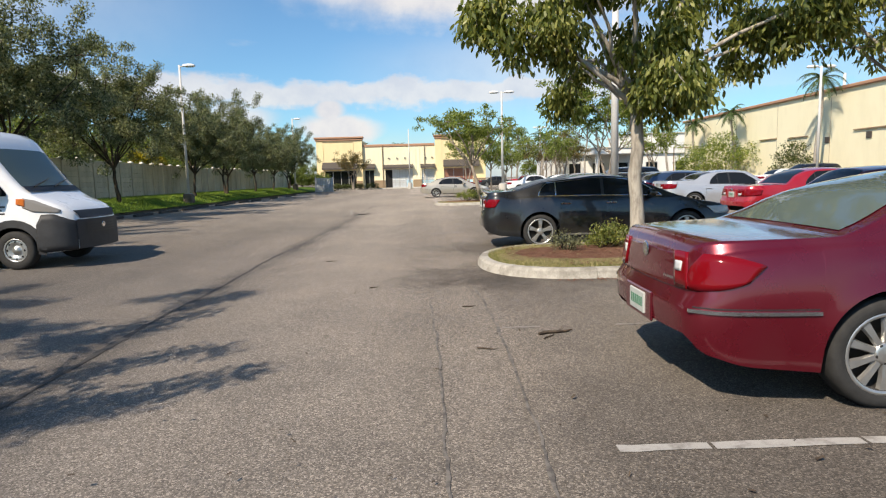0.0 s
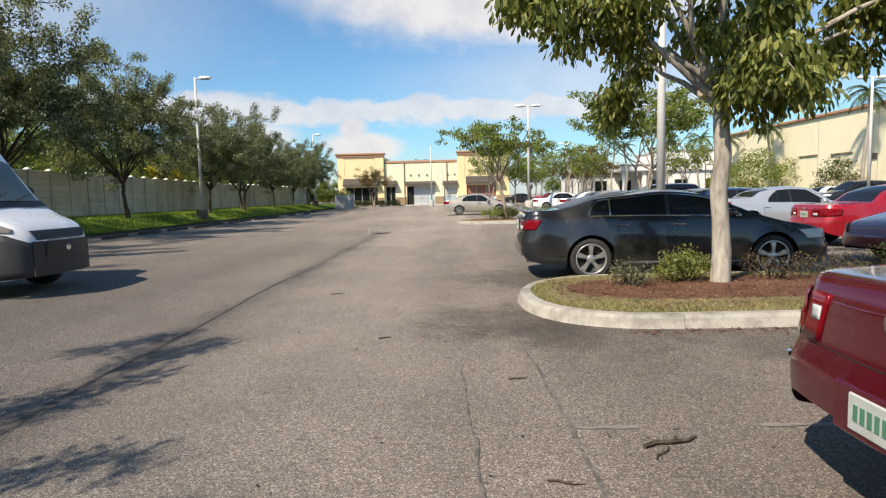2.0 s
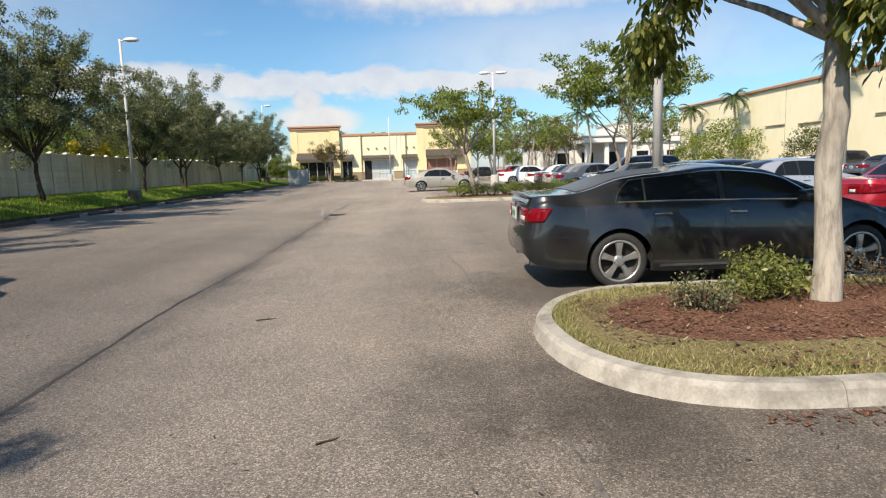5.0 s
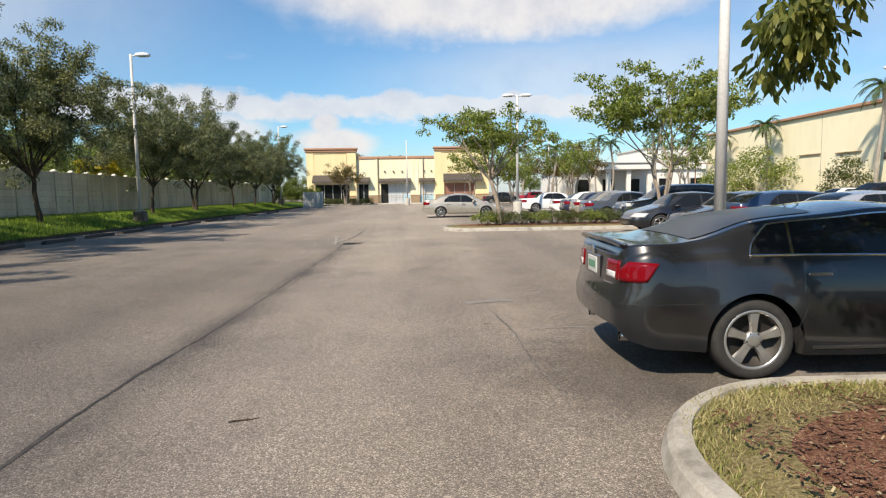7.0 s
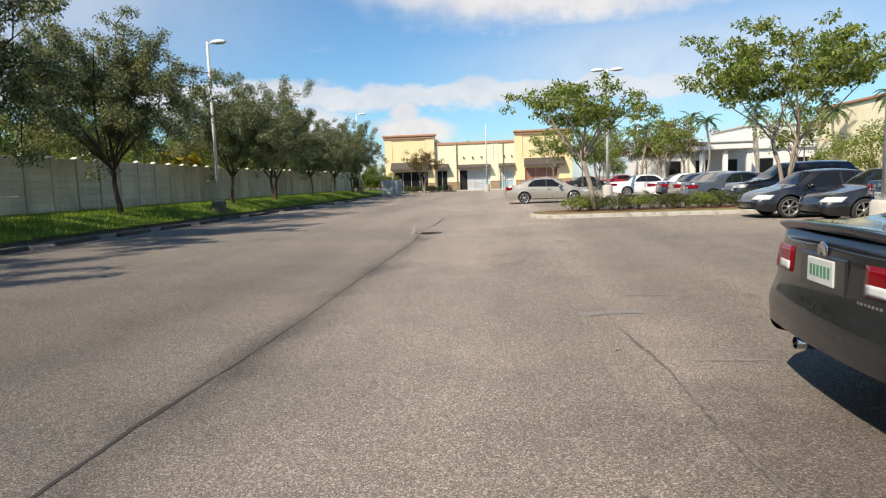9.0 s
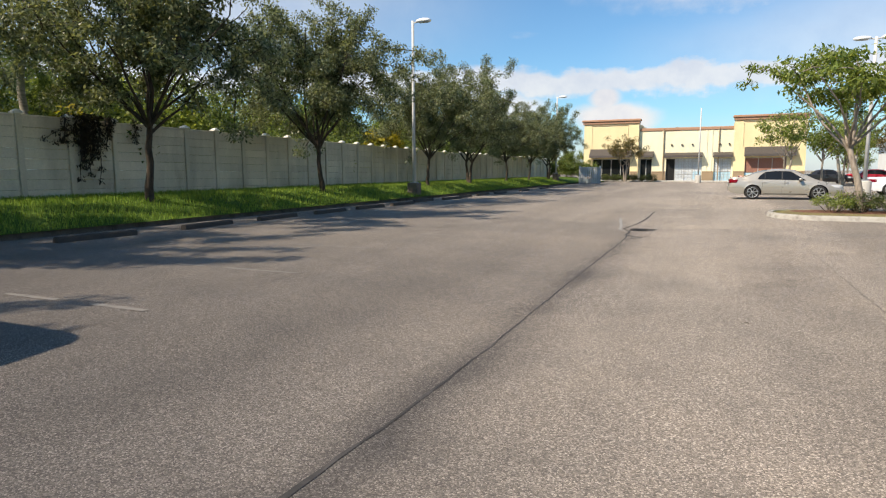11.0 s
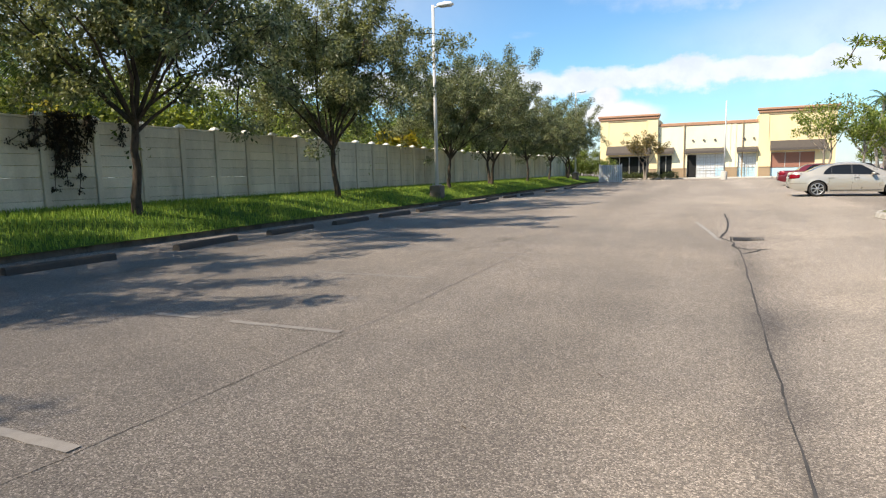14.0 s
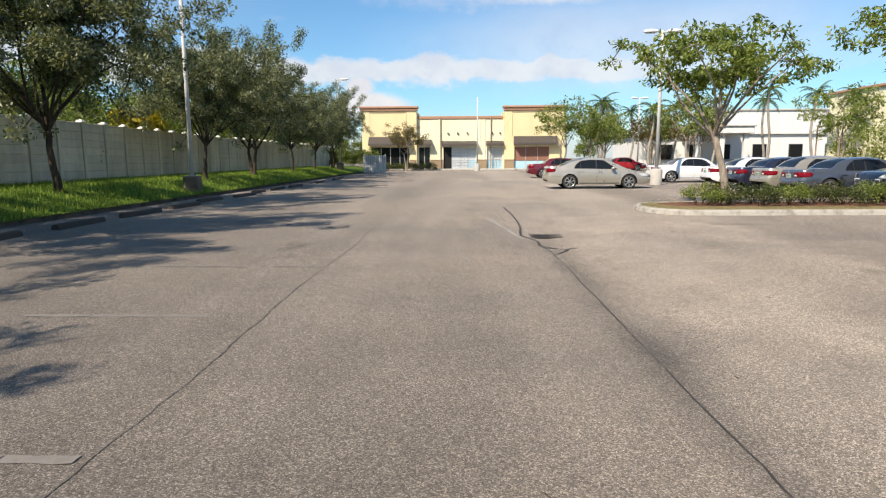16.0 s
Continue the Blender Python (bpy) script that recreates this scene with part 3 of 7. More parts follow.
# kerb along the strip, in cast lengths
kerb = thing("kerb_west", "weathered stained concrete kerb along the grass, tree shade put into its dark colour", "kerb", kind="structure")
y, i = -20.0, 0
while y < 84:
    l = 3.0
    x0, x1 = kerb_run(y), kerb_run(y + l)
    s = Shape()
    prof = [(-0.16, 0.0), (-0.16, 0.15), (-0.02, 0.16), (0.015, 0.13), (0.03, 0.0), (0.035, 0.0), (0.04, 0.0)]
    s.grid([[(x0 - 0.14 + p, 0.006, q) for p, q in prof], [(x1 - 0.14 + p, l - 0.006, q) for p, q in prof]])
    s.f += [tuple(range(7)), tuple(range(13, 6, -1))]
    part("kerb_stone", s, M["kerb_shaded"], kerb).location = (0, y, 0)
    y += l
    i += 1

# wheel stops before the kerb
for i, y0 in enumerate([6.2, 8.85, 11.5, 13.9, 16.55, 19.5, 22.6, 25.5, 28.3, 31.0, 33.6, 36.3, 39.0, 41.6, 44.3, 47.0, 52.3, 57.6, 60.2]):
    s = Shape()
    prof = [(-0.09, 0.0), (-0.075, 0.09), (-0.05, 0.12), (0.05, 0.12), (0.075, 0.09), (0.09, 0.0)]
    s.grid([[(p, -0.91, q) for p, q in prof], [(p * 1.02, -0.3, q + 0.004) for p, q in prof], [(p, 0.4, q - 0.004) for p, q in prof], [(p, 0.91, q) for p, q in prof]])
    n = len(s.v)
    s.f += [tuple(range(6)), tuple(range(n - 6, n))[::-1]]
    me = recalc(s.mesh("wheel_stop", M["stop"]))
    ob = tagged(new("wheel_stop", me), "stained concrete wheel stop lying on the asphalt, coloured dark like the shaded kerb", "wheel stop", "wheel stops along the kerb")
    ob.matrix_basis = pose(-13.75 + rnd.uniform(-0.2, 0.2), y0 + 1.0, 0, 0, 0, rnd.uniform(-6, 6))

# painted stall lines, worn: a broken row of patches
marks = thing("stall_lines", "worn white stall lines painted on the asphalt", "road marking", kind="structure")


def line(x0, x1, y, gap=0.12, w=0.10, mat="line"):
    s = Shape()
    x = x0
    while x < x1:
        l = min(rnd.uniform(0.25, 0.9), x1 - x)
        if rnd.random() > gap:
            a, b = rnd.uniform(-0.012, 0.012), rnd.uniform(-0.012, 0.012)
            n = 5
            top = [(lerp(x, x + l, k / n), y + w / 2 + rnd.uniform(-0.012, 0.006), 0.005) for k in range(n + 1)]
            bot = [(lerp(x, x + l, k / n), y - w / 2 + rnd.uniform(-0.006, 0.012), 0.005) for k in range(n + 1)]
            s.grid([bot, top])
        x += l + rnd.uniform(0.005, 0.03)
    if s.v:
        part("stall_line", s, M[mat], marks, fix=False)


for y0, gap in ((3.37, 0.0), (6.0, 0.45), (14.28, 0.3), (17.0, 0.6), (19.6, 0.6), (22.0, 0.55), (24.2, 0.35), (26.8, 0.5), (29.25, 0.35), (0.7, 0.2), (37.2, 0.4), (39.9, 0.4), (42.5, 0.4), (47.8, 0.4)):
    line(0.86 if y0 < 4 else 0.55, 5.4, y0, gap, 0.085 if y0 < 4 else 0.05, "line" if y0 < 4 else "line_faint")
for y0, gap in ((13.25, 0.3), (15.92, 0.3), (18.45, 0.35), (21.27, 0.4), (24.0, 0.5), (26.6, 0.65), (29.3, 0.7)):
    line(-9.2, -6.9, y0, gap, 0.09, "line_faint")

# sealed crack along the aisle's dip, thin branch cracks, drain
CRACK = [(-6, -3.2), (2, -3.22), (5, -3.25), (7.7, -3.36), (9.4, -3.34), (11, -3.38), (13, -3.44), (15, -3.37), (17, -3.36), (20, -3.38), (23.5, -3.38), (25.8, -3.38), (27.2, -3.5)]
s = Shape()
L, R = [], []
n = 420
for i in range(n + 1):
    y = lerp(-6, 27.2, i / n)
    x = smooth_table(CRACK, y) + 0.02 * noise.noise((y * 1.3, 0, 0)) + 0.012 * noise.noise((y * 5.1, 3, 0))
    w = 0.026 + 0.022 * noise.noise((y * 0.7, 5, 0)) + 0.014 * noise.noise((y * 6, 9, 0))
    w = max(0.004, w * table([(9, 1.0), (14, 0.5), (18, 0.32), (27, 0.35)], y))
    L.append((x - w, y, ground_z(x - w, y) + 0.006))
    R.append((x + w, y, ground_z(x + w, y) + 0.006))
s.grid([L, R])
solid("crack_seal", s, M["seal"], "dark sealed crack running along the asphalt", "crack", fix=False)


def jag(name, pts, w, mat, label, z=0.006, cat="crack"):
    s = Shape()
    L, R = [], []
    for (a, b), (c, d) in zip(pts, pts[1:]):
        m = max(2, int(math.hypot(c - a, d - b) / 0.06))
        for k in range(m):
            t = k / m
            x, y = lerp(a, c, t), lerp(b, d, t)
            q = w * (0.45 + 0.9 * abs(noise.noise((x * 5, y * 5, 2))))
            nx, ny = -(d - b), c - a
            h = math.hypot(nx, ny)
            x += 0.018 * noise.noise((x * 3, y * 3, 7)) + 0.014 * noise.noise((x * 9, y * 9, 7))
            L.append((x - nx / h * q, y - ny / h * q, z + ground_z(x, y)))
            R.append((x + nx / h * q, y + ny / h * q, z + ground_z(x, y)))
    s.grid([L, R])
    return solid(name, s, mat, label, cat, fix=False)


jag("open_crack", [(-3.36, 25.9), (-3.05, 26.4), (-3.5, 26.9), (-3.45, 27.5), (-3.72, 28.4), (-3.55, 30.2), (-3.5, 32.5), (-3.55, 36)], 0.035, M["damp"], "open dark crack in the asphalt near the drain")
jag("open_crack", [(-3.5, 26.7), (-3.1, 26.5), (-2.8, 26.55)], 0.035, M["damp"], "open dark crack in the asphalt near the drain")
jag("pale_patch", [(-3.75, 27.9), (-3.95, 29.6), (-4.3, 32.0)], 0.06, M["chalk"], "pale chalky patch of mortar beside the drain", 0.005, "patch")
jag("joint_crack", [(-6.95, 10), (-6.9, 14), (-6.85, 17), (-6.82, 19.5), (-6.88, 22.5), (-6.8, 26), (-6.9, 30)], 0.007, M["joint"], "thin crack along the pavement joint")
jag("joint_crack", [(0.45, 2.0), (0.5, 4.5), (0.52, 6.1), (0.47, 7.4), (0.42, 8.4)], 0.017, M["joint"], "thin crack beside the parking stalls")
jag("joint_crack", [(-0.03, 2.6), (-0.05, 5.2), (-0.14, 7.5)], 0.014, M["joint"], "thin crack beside the parking stalls")
jag("joint_crack", [(0.42, 11.9), (0.36, 12.5), (0.33, 13.0), (0.33, 14.0), (0.2, 15.4)], 0.018, M["joint"], "rough crack beside the parking stalls")
jag("joint_crack", [(0.2, 15.4), (0.05, 19.5), (0.05, 24)], 0.008, M["joint"], "thin crack beside the parking stalls")
jag("joint_crack", [(-0.1, 12.2), (-0.12, 14.4)], 0.006, M["joint"], "thin crack beside the parking stalls")
jag("worn_patch", [(-0.1, 16.0), (0.25, 16.08), (0.65, 16.06)], 0.16, M["line_faint"], "pale worn patch on the asphalt", 0.005, "patch")
s = Shape()
s.box(-0.62, 0.62, -0.42, 0.42, -0.02, 0.006)
drain = thing("drain_grate", "rusty cast iron storm drain grate set in the asphalt", "drain", m=pose(-3.2, 28.3, -0.148) @ Matrix.Diagonal((0.58, 0.8, 1, 1)))
part("frame", s, M["iron"], drain)
for i in range(12):
    part("bar", Shape().box(-0.56 + i * 0.096, -0.51 + i * 0.096, -0.38, 0.38, 0.006, 0.022, 0.004), M["iron"], drain)

# ---- kerbed planting islands ----


def island(name, x0, x1, y0, y1, r, label):
    """A rounded-end island: kerb stones, soil bed."""
    cy, hy = (y0 + y1) / 2, (y1 - y0) / 2

    def outline(d):
        pts = []
        for k in range(25):
            a = math.pi / 2 + math.pi * k / 24
            ca, sa = math.cos(a), math.sin(a)
            # a squarish rounded nose
            e = 0.8 if sa < 0 else 1.0
            ca = -abs(ca) ** e
            sa = math.copysign(abs(sa) ** e, sa)
            pts.append((x0 + r + ca * (r - d), cy + sa * (hy - d)))
        return [(x1, cy + hy - d)] + pts + [(x1, cy - hy + d)]
    isl = thing(name, label, "planting island", kind="structure")
    prof = [(-0.02, 0.0), (0.012, 0.10), (0.045, 0.135), (0.15, 0.14), (0.165, 0.09)]
    # straight sides cut in 3 m stones
    xs = [x1 + (x0 + r - x1) * k / max(1, round((x1 - x0 - r) / 1.9)) for k in range(1 + max(1, round((x1 - x0 - r) / 1.9)))]

    def run(ps):
        s = Shape().grid([[(p[k][0], p[k][1], prof[k][1]) for k in range(5)] for p in ps])
        m = len(ps)
        s.f += [tuple(range(5)), tuple(range((m - 1) * 5, m * 5))[::-1]]
        part("kerb_stone", s, M["kerb"], isl, fix=True)
    for sgn in (1, -1):
        for a, b in zip(xs, xs[1:]):
            a2, b2 = a - 0.006, b + 0.006
            run([[(q, cy + sgn * (hy - d)) for d, z in prof] for q in (a2, lerp(a2, b2, 0.5), b2)])
    nose = list(zip(*[outline(d)[1:-1] for d, z in prof]))
    for a, b in ((0, 8), (8, 16), (16, 24)):
        run(nose[a:b + 1])
    bed = outline(0.15)
    s = Shape()
    mid = [(p[0] + (0.45 if p[0] < x0 + r else 0), lerp(p[1], cy, 0.42), 0.17) for p in bed]
    s.grid([[(*p, 0.10) for p in bed], mid])
    solid("lawn_edge", s, M["drygrass"], "thin dry lawn inside the kerb of the island", "lawn edge", smooth=True, fix=False)
    s = Shape()
    s.v = [(p[0], p[1], p[2]) for p in mid] + [(x0 + r, cy, 0.20), (x1, cy, 0.20)]
    k = len(mid)
    s.f = [(i, i + 1, k if i < k // 2 else k) for i in range(k - 1)] + [(k - 1, k + 1, k), (0, k, k + 1)]
    solid("mulch_bed", s, M["mulch"], "red bark mulch bed on the planting island", "mulch", fix=False)
    return isl, outline


island("island_near", 0.66, 7.2, 8.62, 11.92, 1.5, "kerbed planting island with pale concrete kerb stones")
island("island_far", 0.0, 12.5, 31.35, 34.6, 1.5, "kerbed planting island with pale concrete kerb stones")


def island_grass(x0, x1, y0, y1, r, count, label):
    cy, hy = (y0 + y1) / 2, (y1 - y0) / 2
    ps = []
    while len(ps) < count:
        x, y = rnd.uniform(x0 + 0.16, x1), rnd.uniform(y0 + 0.16, y1 - 0.16)
        v = (y - cy) / (hy - 0.16)
        u = (x0 + r - x) / (r - 0.16) if x < x0 + r else 0
        d = (abs(u) ** 2.5 + abs(v) ** 2.5) ** 0.4 if u else abs(v)
        if d < 1 and (d > 0.60 + 0.50 * noise.noise((x * 1.4, y * 1.4, 4)) + 0.2 * noise.noise((x * 5, y * 5, 4)) or rnd.random() < 0.03):
            ps.append((x, y, 0.10 + 0.06 * (1 - d)))
    solid("island_grass", blades(ps, 0.02, 0.065, 0.005, 1.3), M["grass_dry"], label, "grass", "stuff", fix=False)


island_grass(0.66, 7.2, 8.62, 11.92, 1.5, 30000, "short pale dry grass round the mulch bed")
island_grass(0.0, 12.5, 31.35, 34.6, 1.5, 5000, "short pale dry grass round the hedge")
# loose bark chips and fallen leaves


def scatter(count, spot, lo, hi, ratio):
    """Small tilted flakes at places that spot() gives."""
    s = Shape()
    for i in range(count):
        p = spot()
        if p is None:
            continue
        x, y, z = p
        a, l = rnd.uniform(0, 6.28), rnd.uniform(lo, hi)
        w = l * ratio * rnd.uniform(0.6, 1.4)
        c, d = math.cos(a), math.sin(a)
        t, z = rnd.uniform(-0.015, 0.02), z + 0.008 * rnd.random()
        s.add([(x - c * l - d * w, y - d * l + c * w, z), (x - c * l + d * w, y - d * l - c * w, z), (x + c * l + d * w, y + d * l - c * w, z + max(t, 0)), (x + c * l - d * w, y + d * l + c * w, z + max(t, 0))], [(0, 1, 2, 3)])
    return s


def on_bed():
    x, y = rnd.uniform(1.1, 6.8), rnd.gauss(10.25, 0.85)
    v = abs(y - 10.25)
    return None if v > 1.45 or (x < 1.8 and v > 0.8) else (x, y, 0.19 if v < 0.9 else 0.155)


def by_kerb():
    x = rnd.uniform(1.6, 6.5)
    return (x, 8.56 - abs(rnd.gauss(0, 0.10)) - 0.05 * rnd.random(), 0.006)


def on_lot():
    return (rnd.uniform(-2.0, 5.0), rnd.uniform(1.5, 9.0), 0.006)


solid("bark_chips", scatter(5200, on_bed, 0.010, 0.032, 0.28), M["mulch"], "loose reddish bark chips on the bed", "bark chips", "stuff", fix=False)
solid("kerb_litter", scatter(420, by_kerb, 0.010, 0.030, 0.35), M["mulch"], "reddish mulch crumbs washed against the kerb", "litter", "stuff", fix=False)
solid("fallen_leaves", scatter(900, on_bed, 0.008, 0.022, 0.45), M["leaf_fallen"], "dry fallen leaves lying on the bed", "leaves", "stuff", fix=False)
solid("lot_crumbs", scatter(260, on_lot, 0.006, 0.018, 0.5), M["wood"], "small dark crumbs and bits of leaf on the asphalt", "litter", "stuff", fix=False)

# ---- fence ----
fence = thing("fence_west", "weathered beige precast concrete fence in stacked planks", "fence", kind="structure")
PITCH = 1.505
FZ0, FZ1 = 0.62, 3.02


def fence_meshes():
    me = {}
    s = Shape().box(-0.09, 0.09, -0.085, 0.085, 0, 1, 0.012)
    me["post"] = s.mesh("post", M["fence"])
    s = Shape()
    s.box(-0.14, 0.14, -0.14, 0.14, 0, 0.045, 0.012)
    s.grid([[(a * q, b * q, h) for a, b in ((-1, -1), (1, -1), (1, 1), (-1, 1))] for q, h in ((0.11, 0.045), (0.10, 0.075), (0.02, 0.12))], True)
    s.f.append(tuple(len(s.v) - 4 + i for i in range(4)))
    me["cap"] = recalc(s.mesh("post_cap", M["cap"]))
    s = Shape().box(-0.035, 0.035, 0.0, PITCH - 0.17, 0.004, 0.296, 0.012)
    me["plank"] = s.mesh("plank", M["fence"])
    s = Shape()
    for k in range(8):
        s.box(-0.035, 0.035, 0.0, PITCH - 0.17, k * 0.298 + 0.004, k * 0.298 + 0.296, 0.012)
    s.box(-0.05, 0.05, 0.0, PITCH - 0.17, 8 * 0.298, 8 * 0.298 + 0.06, 0.01)
    me["bay"] = s.mesh("plank_bay", M["fence"])
    s = Shape().box(-0.05, 0.05, 0.0, PITCH - 0.17, 0, 0.06, 0.01)
    me["rail"] = s.mesh("top_rail", M["fence"])
    return me


FM = fence_meshes()
k = 0
y = 18.2 - PITCH * 11
while y < 84:
    drop = 0.30 * max(0, min(1, (y - 22) / 30))
    ob = piece("post", FM["post"], fence, pose(FENCE_X, y, FZ0 - 0.3))
    ob.scale = (1, 1, FZ1 - FZ0 + 0.36 - drop)
    if (k * 7) % 11 != 3:
        piece("post_cap", FM["cap"], fence, pose(FENCE_X, y, FZ1 + 0.06 - drop))
    if 13 < y < 42:
        for j in range(8):
            piece("plank", FM["plank"], fence, pose(FENCE_X + 0.004 * ((j * 5 + k * 3) % 3 - 1), y + 0.085, FZ0 - drop + j * 0.298))
        piece("top_rail", FM["rail"], fence, pose(FENCE_X, y + 0.085, FZ0 - drop + 8 * 0.298))
    else:
        piece("plank_bay", FM["bay"], fence, pose(FENCE_X, y + 0.085, FZ0 - drop))
    y += PITCH
    k += 1

# ---- plaza building at the end of the aisle ----
BY = 93.6


def facade():
    b = thing("plaza_building", "yellow stucco shop building with terracotta cornices and empty storefronts", "building")

    def wall(name, x0, x1, z0, z1, y0, y1, mat, c=0.03):
        return part(name, Shape().box(x0, x1, y0, y1, z0, z1, c), mat, b)
    # towers and the lower middle, each built round its openings
    def pierced(x0, x1, z1, y0, mat, holes):
        """Front wall with openings from the ground up to each lintel."""
        x = x0
        for a, c, top in holes:
            if a > x:
                wall("wall", x, a, 0, z1, y0, y0 + 0.4, mat, 0.0)
            part("lintel", Shape().box(a, c, y0, y0 + 0.4, top, z1), mat, b)
            x = c
        if x < x1:
            wall("wall", x, x1, 0, z1, y0, y0 + 0.4, mat, 0.0)
    pierced(-17.25, -10.42, 7.25, BY - 0.5, M["yellow"], [(-16.1, -11.4, 2.85)])
    pierced(-10.42, 0.5, 6.25, BY, M["cream"], [(-10.2, -8.8, 2.85), (-7.1, -2.95, 2.85), (-1.62, 0.32, 2.8)])
    pierced(0.5, 8.0, 7.25, BY - 0.5, M["yellow"], [(1.75, 6.1, 2.85)])
    wall("side_wall", -17.25, -16.85, 0, 7.25, BY - 0.1, BY + 14, M["yellow"])
    wall("side_wall", 7.6, 8.0, 0, 7.25, BY - 0.1, BY + 14, M["yellow"])
    wall("tower_side", -10.82, -10.42, 6.25, 7.25, BY - 0.1, BY + 6, M["yellow"])
    wall("tower_side", 0.5, 0.9, 6.25, 7.25, BY - 0.1, BY + 6, M["yellow"])
    wall("roof", -16.85, 7.6, 6.0, 6.2, BY + 0.4, BY + 14, M["tan"])
    wall("back_wall", -17.25, 8.0, 0, 6.2, BY + 14, BY + 14.3, M["cream"])
    # recessed frame lines on the towers
    for x0, x1 in ((-16.3, -11.7), (1.4, 6.9)):
        part("panel_moulding", Shape().box(x0, x1, BY - 0.56, BY - 0.5, 7.02, 7.12, 0.01), M["tan"], b)
        for x in (x0, x1 - 0.08):
            part("panel_moulding", Shape().box(x, x + 0.08, BY - 0.56, BY - 0.5, 4.2, 7.02, 0.01), M["paleyellow"], b)
    # cornices
    for x0, x1 in ((-17.4, -10.3), (0.38, 8.15)):
        part("cornice", Shape().box(x0, x1, BY - 0.66, BY + 0.1, 7.25, 7.55, 0.04), M["terracotta"], b)
        part("cornice_top", Shape().box(x0 - 0.12, x1 + 0.12, BY - 0.8, BY + 0.2, 7.55, 7.82, 0.05), M["terracotta"], b, "faded terracotta cornice")
    part("coping", Shape().box(-10.3, 0.38, BY - 0.12, BY + 0.5, 6.25, 6.62, 0.05), M["terracotta"], b, "dull red coping")
    # pilasters, down pipes
    for x in (-7.55, -2.55, -1.95):
        part("pilaster", Shape().box(x - 0.12, x + 0.12, BY - 0.06, BY, 1.2, 6.25, 0.01), M["cream"], b)
    for x in (-7.45, -1.15):
        part("downpipe", Shape().tube([(x, BY - 0.14, 0.1), (x, BY - 0.14, 6.5)], [0.06, 0.06], 8), M["tan"], b)
    # stone wainscot on the piers
    for x0, x1, yy in ((-8.8, -7.1, BY), (-2.95, -1.62, BY), (0.5, 1.75, BY - 0.5), (-11.4, -10.5, BY - 0.5), (-17.25, -16.1, BY - 0.5), (6.1, 8.0, BY - 0.5)):
        part("wainscot", Shape().box(x0 + 0.02, x1 - 0.02, yy - 0.07, yy - 0.004, 0.1, 1.15, 0.02), M["tan"], b, "tan stone wainscot")
        part("wainscot_cap", Shape().box(x0 + 0.02, x1 - 0.02, yy - 0.11, yy - 0.004, 1.15, 1.25, 0.02), M["tan"], b)
    # awnings: sloped sheets with a front valance and end cheeks
    for x0, x1, z0, z1, yy in ((-16.4, -11.2, 3.0, 4.1, BY - 0.5), (-10.3, -8.6, 3.0, 3.75, BY), (-7.3, -2.9, 2.95, 3.55, BY), (-1.75, 0.42, 2.95, 3.55, BY), (1.65, 7.0, 3.0, 4.1, BY - 0.5)):
        s = Shape()
        n = max(4, int((x1 - x0) / 0.45))
        s.grid([[(lerp(x0, x1, i / n), yy - 0.01, z1) for i in range(n + 1)], [(lerp(x0, x1, i / n), yy - 0.9, z0 + 0.25 + 0.02 * (i % 2)) for i in range(n + 1)], [(lerp(x0, x1, i / n), yy - 0.92, z0) for i in range(n + 1)]])
        for x in (x0, x1):
            s.add([(x, yy - 0.01, z1), (x, yy - 0.9, z0 + 0.25), (x, yy - 0.92, z0), (x, yy - 0.01, z0)], [(0, 1, 2, 3)])
        part("awning", s, M["awning"], b, "dark brown sloped awning", fix=False)
    # small lamps over the awnings
    for x in (-6.5, -5.3, -4.1, -1.0, 0.0):
        part("wall_lamp", Shape().box(x - 0.09, x + 0.09, BY - 0.2, BY, 4.4, 4.6, 0.03), M["awning"], b)

    # storefront glazing
    def store(x0, x1, top, yy, cols, mats, sill=0.12):
        fr = part("storefront", Shape().box(x0, x1, yy + 0.24, yy + 0.3, 0.02, sill, 0.01), M["frame"], b, "pale metal storefront frame")
        w = (x1 - x0) / cols
        for i in range(cols + 1):
            x = x0 + i * w
            part("mullion", Shape().box(max(x0, x - 0.035), min(x1, x + 0.035), yy + 0.2, yy + 0.28, sill, top, 0.008), M["frame"], fr)
        part("mullion", Shape().box(x0, x1, yy + 0.2, yy + 0.275, top - 0.08, top, 0.008), M["frame"], fr)
        for i in range(cols):
            for z0, z1, mt in mats:
                part("pane", Shape().box(x0 + i * w + 0.036, x0 + (i + 1) * w - 0.036, yy + 0.24, yy + 0.26, z0, z1), M[mt], fr)
        return fr
    store(-16.1, -11.4, 2.85, BY - 0.5, 4, [(0.12, 2.77, "dark_glass")])
    store(-10.2, -8.8, 2.85, BY, 2, [(0.12, 2.77, "dark_glass")])
    store(-7.1, -6.05, 2.85, BY, 1, [(0.12, 2.77, "under")])
    f = store(-6.05, -2.95, 2.85, BY, 3, [(0.12, 0.9, "paper"), (0.94, 2.77, "paper")])
    part("pane", Shape().box(-3.95, -3.05, BY + 0.215, BY + 0.235, 0.3, 1.25), M["bluepaper"], f)
    store(-1.62, 0.32, 2.8, BY, 2, [(0.12, 1.2, "bluepaper"), (1.24, 2.72, "paper")])
    store(1.75, 6.1, 2.85, BY - 0.5, 3, [(0.12, 1.05, "bluepaper"), (1.1, 2.77, "redpaper")])
